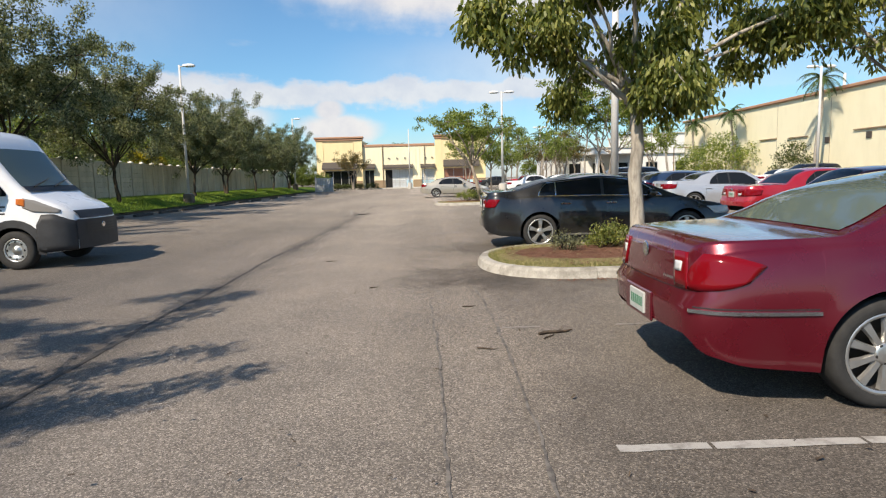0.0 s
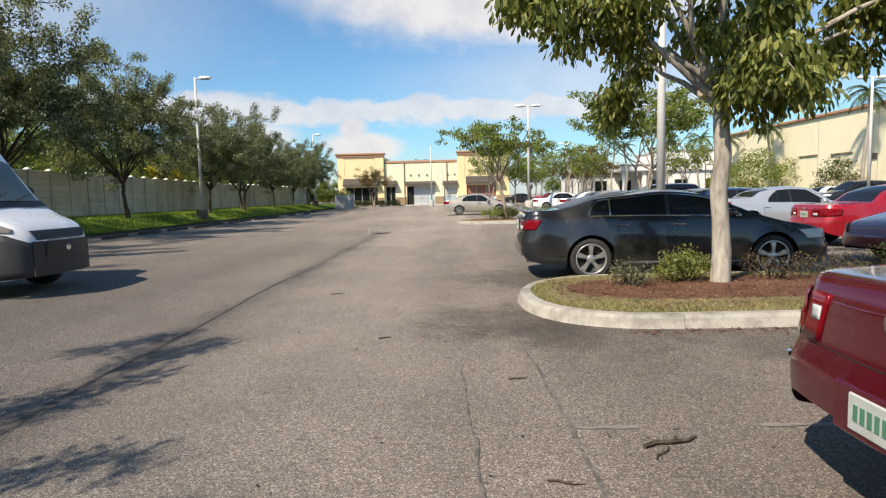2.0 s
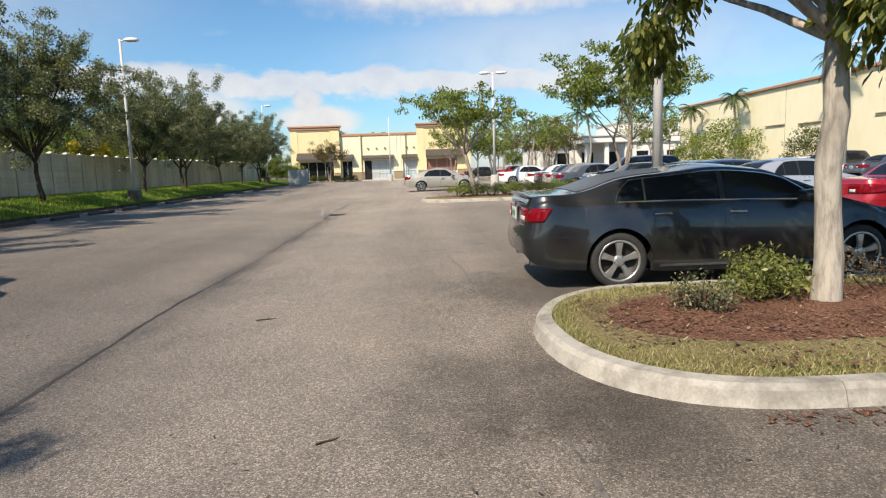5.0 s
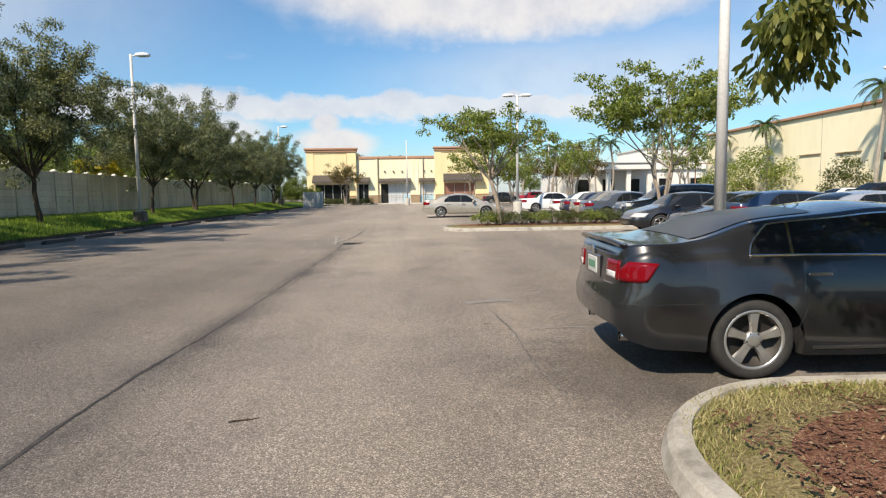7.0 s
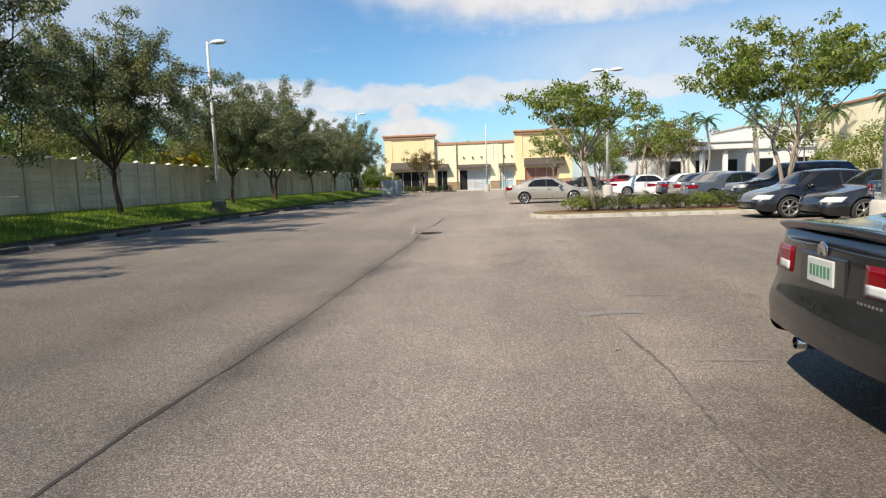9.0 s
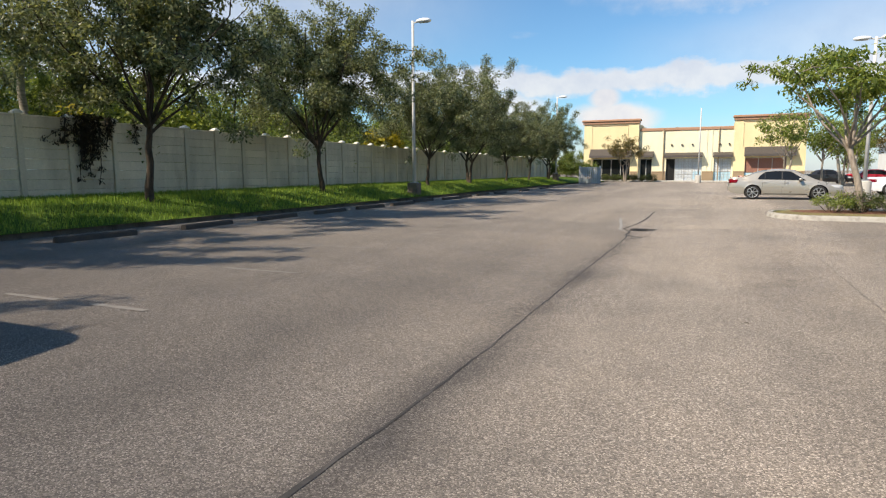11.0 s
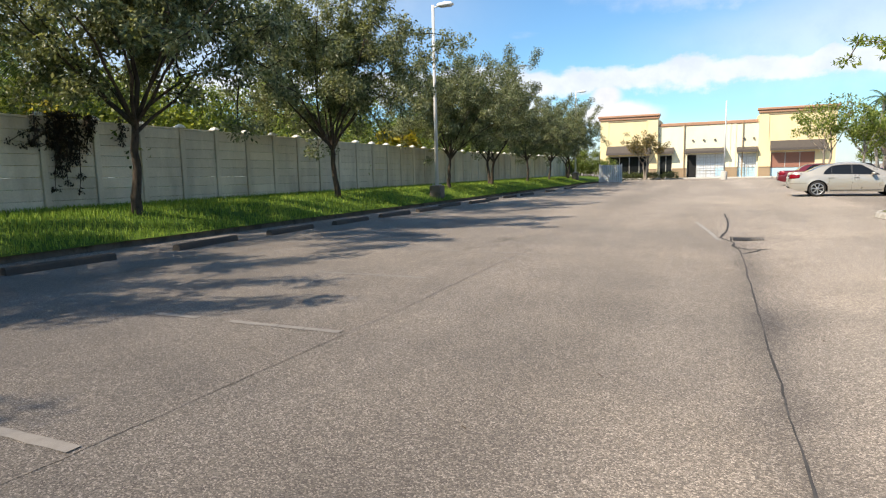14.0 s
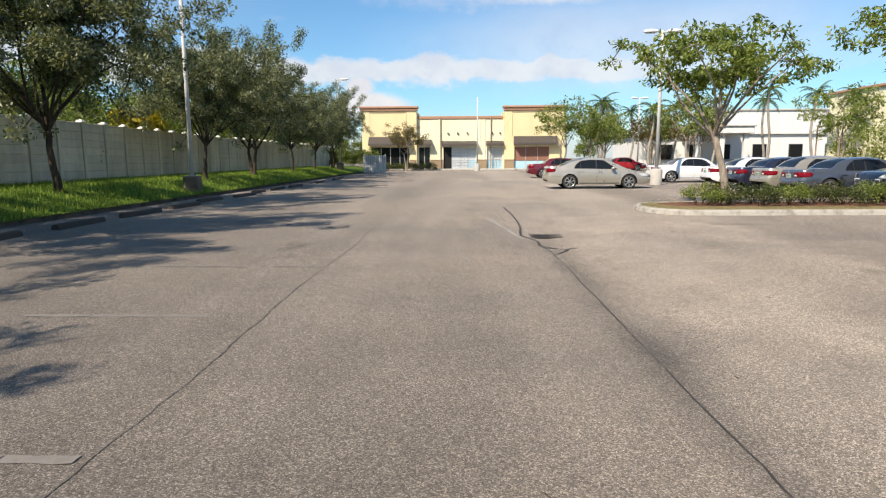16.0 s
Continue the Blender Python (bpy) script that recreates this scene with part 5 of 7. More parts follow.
for i, (x, y, h) in enumerate(((9.5, 80, 7.0), (14, 78, 6.2), (17.5, 82, 6.6), (22, 83, 7.2), (26.3, 80, 8.2), (28, 84, 7.4), (30, 78, 7.6), (23.5, 94, 8.5), (12.6, 92, 7.5), (16.2, 94, 7.0), (-13, 118, 7.4), (-6.5, 122, 7.6))):
    palm((x, y, 0), 40 + i, h, 0.14, 14, 2.1, "palm in the far rows of the lot", lift=0.55)
for i, (x, y, h) in enumerate(((31.6, 50.5, 8.6), (32.0, 36.5, 8.8), (31.8, 66, 7.4), (31.8, 75, 7.0))):
    palm((x, y, 0), 60 + i, h, 0.15, 16, 2.3, "slim palm beside the cream store wall", lift=0.75)
# bushes before the store wall
shrub("wall_shrub", (30.8, 65, 0), 71, 3.0, 4.2, 5.4, "leaf_lot", "large yellow-green shrub beside the cream wall", 70, 60, 0.22, 0.8, "wall shrubs")
shrub("wall_shrub", (31.2, 72, 0), 73, 2.4, 3.2, 4.6, "leaf_lot", "large yellow-green shrub beside the cream wall", 50, 60, 0.22, 0.8, "wall shrubs")
shrub("wall_shrub", (31.4, 53.5, 0), 72, 1.6, 1.9, 4.0, "leaf_shrub", "round green shrub beside the cream wall", 46, 60, 0.18, 0.6, "wall shrubs")

# bank trees along the fence: small dark leaves; three kinds, repeated with turns
OAKS = []
for j, (sd, tr, cz, rx, rz, forks) in enumerate(((101, 2.2, 5.0, 4.7, 3.2, 1), (107, 2.0, 4.9, 4.5, 3.4, 1), (113, 1.7, 4.7, 4.2, 3.1, 2))):
    OAKS.append((sd, tr, cz, rx, rz, forks))
BANK = [(24.6, 0, 10, 1.0), (33.4, 1, 200, 0.94), (44.0, 1, 80, 0.84), (50.6, 2, 130, 0.88), (58.8, 0, 250, 0.74), (65.5, 1, 30, 0.78), (72.5, 2, 300, 0.80), (14.6, 0, 190, 0.94), (6.0, 1, 60, 0.98)]
made = {}
for i, (y, kind, turn, sc) in enumerate(BANK):
    x = -16.8 if i != 7 else -17.4
    m = pose(x, y, strip_z(-16.8), 0, 0, turn)
    if kind not in made:
        sd, tr, cz, rx, rz, forks = OAKS[kind]
        made[kind] = tree("bank_tree", "small-leaved dark green oak on the grass bank", (x, y, strip_z(-16.8)), sd, tr, 0.115, (cz, rx, rx * 0.95, rz), 430, 12,
                          "bark_dark", "leaf_oak", 135, 0.44, 0.125, 0.25, 0.46, (0.15, 0), 0.22, forks, group="bank trees", skirt=0.15, rough=0.85, gaps=-0.08, sprouts=26)
        made[kind].matrix_basis = m @ Matrix.Scale(sc, 4)
    else:
        c = copy_thing(made[kind], m)
        c.matrix_basis = m @ Matrix.Scale(sc, 4)
# a tree that stands behind the start and throws its shade on the aisle
c = copy_thing(made[0], pose(-8.2, 2.3, 0))
c.matrix_basis = pose(-8.4, 1.7, 0, 0, 0, 190) @ Matrix.Scale(0.70, 4)
c["label"] = "small-leaved oak beside the aisle, shading the asphalt"

# thicket behind the fence
THICK = []
for j, (sd, w, h, lf) in enumerate(((201, 3.4, 7.4, "leaf_jungle"), (203, 2.8, 6.0, "leaf_jungle"), (207, 3.0, 5.2, "leaf_lot"))):
    THICK.append(tree("thicket_tree", "dense dark tree in the thicket behind the fence", (-26 - 3 * j, 22 + 9 * j, 0.6), sd, h * 0.3, 0.14, (h * 0.56, w, w, h * 0.44), 120, 7, "bark_dark", lf, 52, 0.66, 0.23, 0.25, 0.45,
                      (0, 0), 0.2, 1, group="thicket trees", skirt=0.3))
for i in range(34):
    y = 4 + i * 2.7
    src = THICK[(i * 5) % 3 if i % 4 else 0]
    x = -23.6 - (i * 37 % 10) * 0.75
    m = pose(x, min(y, 84), 0.6, 0, 0, i * 67)
    c = copy_thing(src, m)
    c.matrix_basis = m @ Matrix.Scale(0.72 + 0.035 * (i * 7 % 9), 4)
for i in range(12):
    y = 2 + i * 8.5
    m = pose(-35 - (i % 3) * 3, min(y, 84), 0.6, 0, 0, i * 51)
    c = copy_thing(THICK[i % 2], m)
    c.matrix_basis = m @ Matrix.Scale(1.3 + 0.1 * (i % 3), 4)
for i, (x, y, h) in enumerate(((-23.2, 19.6, 5.6), (-22.6, 22.2, 4.6), (-24.5, 26.5, 5.0), (-25, 15.5, 5.5))):
    palm((x, y, 0.6), 80 + i, h, 0.16, 20, 3.1, "drooping feathery palm behind the fence", lift=0.55)
for i, (x, y) in enumerate(((-21.4, 46.2), (-21.2, 47.4), (-21.3, 25.6))):
    shrub("golden_palm", (x, y, 0.6), 90 + i, 0.8, 0.9, 3.6 if i < 2 else 2.9, "leaf_gold", "yellow-leaved palm clump behind the fence", 40, 40, 0.35, 0.55, category="palm clump")
for i in range(14):
    shrub("thicket_shrub", (-21.4 - (i % 3) * 0.5, 14 + i * 4.3, 0.6), 300 + i, 1.6, 2.2, 3.0 + 0.25 * (i % 4), "leaf_jungle", "dense green shrub behind the fence", 40, 50, 0.16, 0.55, "thicket shrubs")
# dry vine over the fence top
rs = random.Random(4)
tips = []
v = thing("dry_vine", "dark dried vine hanging over the fence", "vine")
for k in range(20):
    y0 = rs.gauss(24.9, 0.45)
    L = rs.uniform(0.6, 2.1) * (1.0 if abs(y0 - 24.9) < 0.45 else 0.5)
    pts = [(FENCE_X + 0.12 + 0.05 * rs.random(), y0 + 0.1 * math.sin(i) * rs.random(), 3.12 - L * i / 5) for i in range(6)]
    part("stem", Shape().tube(pts, [0.014] * 5 + [0.006], 4, False), M["bark_dark"], v, fix=False)
    tips += [(p[0] + 0.02, p[1], p[2]) for p in pts]
for k in range(5):
    y0 = 23.4 + 0.3 * k
    pts = [(FENCE_X + 0.10, 24.6 - (24.6 - y0) * i / 4, 2.5 + 0.35 * math.sin(i * 0.9 + k) * 0.6) for i in range(5)]
    part("stem", Shape().tube(pts, [0.010] * 5, 4, False), M["bark_dark"], v, fix=False)
    tips += pts[1:]
ob = new("foliage", leaf_mesh("foliage", tips, M["vine"], 26, 0.15, 0.085, np.random.default_rng(3), 0.9, 0.5))
ob.parent = v

# hedge on the far island, shrubs on the near one
for i in range(14):
    x = 1.7 + i * 0.75
    shrub("hedge_shrub", (x, 32.75 + 0.15 * math.sin(i * 2), 0.15), 400 + i, 0.52, 0.75, 0.62, "leaf_shrub" if i % 3 else "leaf_lot", "low clipped green hedge shrub on the island", 34, 46, 0.06, 0.17, "hedge on the island")
    if i % 2:
        shrub("hedge_shrub", (x, 33.7, 0.15), 450 + i, 0.55, 0.6, 0.6, "leaf_rust" if i % 4 == 1 else "leaf_shrub", "low clipped green hedge shrub on the island", 26, 46, 0.06, 0.17, "hedge on the island")
NEAR = [((2.1, 10.35, 0.16), 0.26, 0.32, "leaf_grey", "small grey-green shrub on the mulch"), ((2.85, 10.75, 0.16), 0.40, 0.36, "leaf_near", "small fresh green shrub beside the trunk"),
        ((3.1, 11.15, 0.16), 0.34, 0.42, "leaf_near", "small fresh green shrub beside the trunk"), ((4.2, 10.9, 0.16), 0.45, 0.4, "leaf_dead", "small half-dead shrub on the mulch"),
        ((4.9, 10.6, 0.16), 0.4, 0.38, "leaf_dead", "small half-dead shrub on the mulch"), ((5.9, 11.0, 0.16), 0.5, 0.45, "leaf_shrub", "low green shrub on the island"), ((6.7, 11.2, 0.1), 0.6, 0.5, "leaf_shrub", "low green shrub on the island"), ((7.4, 11.0, 0.1), 0.6, 0.5, "leaf_shrub", "low green shrub on the island")]
for i, (at, w, h, lf, lb) in enumerate(NEAR):
    shrub("island_shrub", at, 500 + i, w, w, h, lf, lb, 30, 34, 0.035 if lf != "leaf_near" else 0.05, 0.13, "shrubs on the island")
# planting before the shop windows, and the dark hedge at the end of the strip
for i in range(7):
    shrub("shop_shrub", (-14.8 + i * 1.05, 89.2, 0), 520 + i, 0.7, 0.7, 0.95, "leaf_shrub", "low shrub before the shop windows", 24, 40, 0.12, 0.3, "shop shrubs")
for i in range(7):
    shrub("end_hedge", (-20.5 + i * 0.95, 84.5 + 0.3 * (i % 2), 0.2), 540 + i, 0.9, 1.0, 2.4, "leaf_jungle", "dark dense hedge at the end of the bank", 40, 50, 0.16, 0.4, "end hedge")
# trees beyond the shops' end
for i in range(9):
    m = pose(-40 + i * 3.4, 104 + (i * 37 % 9), 0, 0, 0, i * 77)
    c = copy_thing(THICK[i % 2], m)
    c.matrix_basis = m @ Matrix.Scale(0.8 + 0.05 * (i % 3), 4)
    c["label"] = "green tree beyond the end of the shops"
# far tree line that closes the horizon
for i in range(30):
    a = radians(-75 + i * 6.0)
    d = 150 + 25 * (i % 3)
    x, y = math.sin(a) * d, math.cos(a) * d
    m = pose(x, y, 0, 0, 0, i * 40)
    c = copy_thing(THICK[i % 3], m)
    c.matrix_basis = m @ Matrix.Scale(1.15 + 0.12 * (i % 3), 4)
    c["label"] = "green tree in the far tree line"

# ---- vehicles ----
# A vehicle lies along x with its rear at x = 0 and its nose at x = length; y is across.


def wheel(parent, x, y, r, w, rim_r, spokes, side, style, name="wheel"):
    """Tyre, rim, spokes, hub; side: -1 or 1, the way the face looks."""
    wh = new(name)
    wh.parent = parent
    wh.location = (x, y, r)
    h = w / 2
    prof = [(rim_r, -h * 0.92), (rim_r + 0.02, -h), (r - 0.03, -h), (r - 0.008, -h * 0.82), (r, -h * 0.55), (r, h * 0.55), (r - 0.008, h * 0.82), (r - 0.03, h), (rim_r + 0.02, h), (rim_r, h * 0.92)]
    part("tyre", Shape().turn(prof, 32, axis="y"), M["rubber"], wh, "", True)
    f = side * h * 0.80
    b = side * h * 0.10
    part("rim", Shape().turn([(rim_r, f * 1.12), (rim_r - 0.012, f * 1.14), (rim_r - 0.03, f), (rim_r - 0.035, b), (0.0, b * 0.5)], 32, axis="y"), M["rim_dark"], wh, "", True)
    part("rim_lip", Shape().turn([(rim_r + 0.004, f * 1.10), (rim_r, f * 1.17), (rim_r - 0.02, f * 1.15), (rim_r - 0.028, f * 0.95)], 32, axis="y"), M["rim"], wh, "bright rim lip", True)
    if style == "cover":
        prof = [(rim_r - 0.03, f * 0.95), (rim_r * 0.62, f * 1.05), (rim_r * 0.5, f * 0.7), (rim_r * 0.34, f * 0.7), (rim_r * 0.3, f * 1.1), (0.0, f * 1.1)]
        part("wheel_disc", Shape().turn(prof, 28, axis="y"), M["rim"], wh, "steel wheel disc", True)
        for i in range(8):
            a = 6.283 * i / 8
            part("disc_hole", Shape().turn([(0.022, 0), (0.0, 0.003 * side)], 8, (math.cos(a) * rim_r * 0.72, f * 1.02, math.sin(a) * rim_r * 0.72), "y"), M["under"], wh)
        return wh
    for i in range(spokes):
        a = 6.283 * i / spokes + 0.3
        c, s = math.cos(a), math.sin(a)
        sh = Shape()
        w0, w1 = (0.030, 0.055) if spokes < 7 else (0.022, 0.034)
        rows = []
        for q, wd, d in ((0.05, w0, 1.0), (rim_r * 0.55, (w0 + w1) * 0.42, 1.06), (rim_r - 0.02, w1, 1.02)):
            rows.append([(c * q - s * e * wd, f * d * k, s * q + c * e * wd) for e, k in ((-1, 0.72), (-0.7, 1.0), (0.7, 1.0), (1, 0.72))])
        sh.grid(rows)
        sh.add([(c * rim_r * 0.5, f * 0.5, s * rim_r * 0.5)], [])
        part("spoke", sh, M["rim"], wh, fix=False)
    part("hub_cap", Shape().turn([(0.075, f * 0.7), (0.07, f * 1.0), (0.045, f * 1.08), (0.0, f * 1.1)], 16, axis="y"), M["rim"], wh, "", True)
    for i in range(5):
        a = 6.283 * i / 5 + 0.9
        part("nut", Shape().turn([(0.011, f * 0.95), (0.011, f * 1.05), (0, f * 1.06)], 6, (math.cos(a) * 0.055, 0, math.sin(a) * 0.055), "y"), M["rim_dark"], wh)
    return wh


class Body:
    """Outlines of a car body: side and plan curves, from which its skin is drawn."""

    def __init__(self, L, W, wheels, r, top, belt, half, low, tail=0.65):
        self.tail = tail
        self.L, self.W, self.wheels, self.r = L, W, wheels, r
        self.top, self.belt, self.half, self.low = top, belt, half, low
        self.arch = r + 0.055

    def sill(self, x):
        z = table(self.low, x)
        for wx in self.wheels:
            d = abs(x - wx)
            if d < self.arch:
                z = max(z, self.r + math.sqrt(max(0, self.arch**2 - d * d)) - 0.0)
        return z

    def w(self, x):
        return smooth_table(self.half, x)

    def section(self, x, inset=0.0):
        """Points from the sill up and over to the middle, on the near (negative y) side."""
        zl, zb, zt, w = self.sill(x), smooth_table(self.belt, x), smooth_table(self.top, x), self.w(x)
        zb = min(zb, zt - 0.01)
        pts = []
        for u in (0.0, 0.05, 0.15, 0.3, 0.45, 0.6, 0.74, 0.86, 0.95, 1.0):
            z = lerp(zl, zb, u)
            pts.append((self.side(x, z, w, zb), z))
        h = zt - zb
        pts += [(self.upper(x, zb + 0.88 * h * u), zb + 0.88 * h * u) for u in (0.06, 0.3, 0.55, 0.8, 1.0)]
        wr = pts[-1][0]
        pts += [(wr * f, self.crown(x, f)) for f in (0.95, 0.87, 0.75, 0.5, 0.25, 0.0)]
        return [(self.warp(x, z), -y, z) for y, z in pts]

    def rise(self, x):
        """Belt height, and how far the roof or deck stands above it."""
        zt = smooth_table(self.top, x)
        zb = min(smooth_table(self.belt, x), zt - 0.012)
        return zb, zt - zb

    def upper(self, x, z):
        """Half width above the belt: the pillars lean inwards."""
        zb, h = self.rise(x)
        u = max(0.0, min(1.0, (z - zb) / max(0.01, 0.88 * h)))
        return self.side(x, zb, None, zb) - (0.010 * min(1.0, u * 12) + 0.40 * h * u ** 1.2)

    def crown(self, x, f):
        """Height of the roof, deck or bonnet at a share f of its half width."""
        zb, h = self.rise(x)
        return zb + h * (0.88 + 0.12 * (1 - f ** 2.4))

    def tail_x(self, y, z):
        """The bowed rear face."""
        q = min(1.0, abs(y) / max(0.1, self.side(0.0, z)))
        return self.warp(0.0, z) - 0.045 * (1 - q ** 2.2)

    def side(self, x, z, w=None, zb=None):
        """Half width of the skin at a place along and a height."""
        w = self.w(x) if w is None else w
        zb = smooth_table(self.belt, x) if zb is None else zb
        q = (z - 0.2) / max(0.2, zb - 0.2)
        bulge = table([(-0.2, 0.90), (0.0, 0.955), (0.2, 0.985), (0.45, 1.0), (0.62, 1.0), (0.72, 0.992), (0.9, 0.965), (1.0, 0.93), (1.2, 0.9)], q)
        fl = 0.0
        for wx in self.wheels:
            d = math.hypot(x - wx, z - self.r)
            fl = max(fl, 0.016 * max(0, 1 - abs(d - self.arch) / 0.10))
        return w * bulge + fl

    def warp(self, x, z):
        """The bumpers stand out beyond the lid and the grille."""
        if x < 0.5:
            q = table([(0.2, 0.0), (0.32, 0.02), (0.42, 0.045), (self.tail - 0.09, 0.055), (self.tail - 0.03, 0.05), (self.tail, 0.025), (self.tail + 0.03, 0.008), (self.tail + 0.35, -0.01)], z)
            return x - q * (1 - x / 0.5) ** 1.6
        if x > self.L - 0.5:
            q = table([(0.2, -0.02), (0.3, 0.03), (0.5, 0.05), (0.6, 0.02), (0.9, 0.0)], z)
            return x + q * (1 - (self.L - x) / 0.5) ** 1.6
        return x

    def stations(self):
        xs = set()
        L = self.L
        for q in (0, 0.008, 0.02, 0.04, 0.07, 0.11, 0.16, 0.22, 0.3, 0.4, 0.5):
            xs.add(round(q, 4))
            xs.add(round(L - q, 4))
        x = 0.5
        while x < L - 0.5:
            xs.add(round(x, 4))
            x += 0.12
        for wx in self.wheels:
            for k in range(-12, 13):
                xs.add(round(wx + self.arch * math.sin(k / 12 * math.pi / 2), 4))
            for sg in (-1, 1):
                xs.add(round(wx + sg * (self.arch + 0.004), 4))
        xs = sorted(q for q in xs if 0 <= q <= L)
        return [a for a, b in zip(xs, xs[1:] + [99]) if b - a > 0.003]


def mirror_rows(rows):
    return [r + [(x, -y, z) for x, y, z in r[-2::-1]] for r in rows]


def patch(body, x0, x1, z0, z1, out=0.006, nx=6, nz=4, sgn=-1, skew=0.0, taper=0.0):
    """A sheet that hugs the body's side."""
    s = Shape()
    rows = []
    for i in range(nx + 1):
        rows.append([])
        for j in range(nz + 1):
            z = lerp(z0, z1, 0.5 + (j / nz - 0.5) * (1 - taper * (i / nx) ** 2))
            x = lerp(x0, x1, i / nx) + skew * (j / nz - 0.5)
            x = max(0.0, min(body.L, x))
            rows[-1].append((body.warp(x, z) - (out if x < 0.05 else 0), sgn * (body.side(x, z) + out), z))
    s.grid(rows)
    inner = [[(x, y - sgn * (out + 0.01), z) for x, y, z in r] for r in rows]
    n = nz + 1
    k = len(s.v)
    s.v += [p for r in inner for p in r]
    rim = [i * n for i in range(nx + 1)] + [nx * n + j for j in range(1, n)] + [i * n + nz for i in range(nx - 1, -1, -1)] + [j for j in range(nz - 1, 0, -1)]
    for a, b in zip(rim, rim[1:] + rim[:1]):
        s.f.append((a, b, b + k, a + k))
    return s


def rim_faces(n, m, k):
    """Faces that close the edge of an n by m sheet whose back starts at vertex k."""
    rim = [i * m for i in range(n)] + [(n - 1) * m + j for j in range(1, m)] + [i * m + m - 1 for i in range(n - 2, -1, -1)] + [j for j in range(m - 2, 0, -1)]
    return [(a, b, b + k, a + k) for a, b in zip(rim, rim[1:] + rim[:1])]


def tail_sheet(body, y0, y1, z0, z1, out=0.006, slant=0.0, ny=8, nz=4):
    """A thick sheet on the rear face between two heights."""
    g = [[(body.tail_x(lerp(y0, y1, i / ny), lerp(z0, z1, j / nz)) - out, lerp(y0, y1, i / ny) + slant * (j / nz - 0.5), lerp(z0, z1, j / nz)) for j in range(nz + 1)] for i in range(ny + 1)]
    s = Shape().grid(g)
    s.v += [(x + out + 0.012, y, z) for r in g for x, y, z in r]
    s.f += rim_faces(ny + 1, nz + 1, (ny + 1) * (nz + 1))
    return s


def pane_sheet(body, x0, x1, lo, hi, sgn, out=0.004, nx=14, nz=5):
    """Side glass that hugs the leaning pillars between two edges."""
    g = []
    for i in range(nx + 1):
        x = lerp(x0, x1, i / nx)
        a, b = lo(x), max(lo(x) + 0.002, hi(x))
        g.append([(x, sgn * (body.upper(x, lerp(a, b, j / nz)) + out), lerp(a, b, j / nz)) for j in range(nz + 1)])
    return Shape().grid(g)


def screen_sheet(body, x0, x1, wide, out=0.006, nx=10):
    """Windscreen or rear window laid over the crown."""
    g = []
    for i in range(nx + 1):
        x = lerp(x0, x1, i / nx)
        zb, h = body.rise(x)
        wr = body.upper(x, zb + 0.88 * h)
        g.append([(x, wr * f, body.crown(x, abs(f)) + out) for f in [wide * k / 6 for k in range(-6, 7)]])
    return Shape().grid(g)


def seam(body, pts, sgn, wd=0.004):
    s = Shape()
    rows = []
    for (x, z), (x2, z2) in zip(pts, pts[1:]):
        for t in (0, 0.5):
            a, b = lerp(x, x2, t), lerp(z, z2, t)
            rows.append((a, b))
    rows.append(pts[-1])
    s.grid([[(x - wd, sgn * (body.side(x, z) + 0.0025), z) for x, z in rows], [(x + wd, sgn * (body.side(x, z) + 0.0025), z) for x, z in rows]])
    return s


def tidy(pts):
    """In order along, none closer than 3 cm."""
    out = []
    for q in sorted(pts):
        if not out or q[0] - out[-1][0] > 0.028:
            out.append(q)
    return out


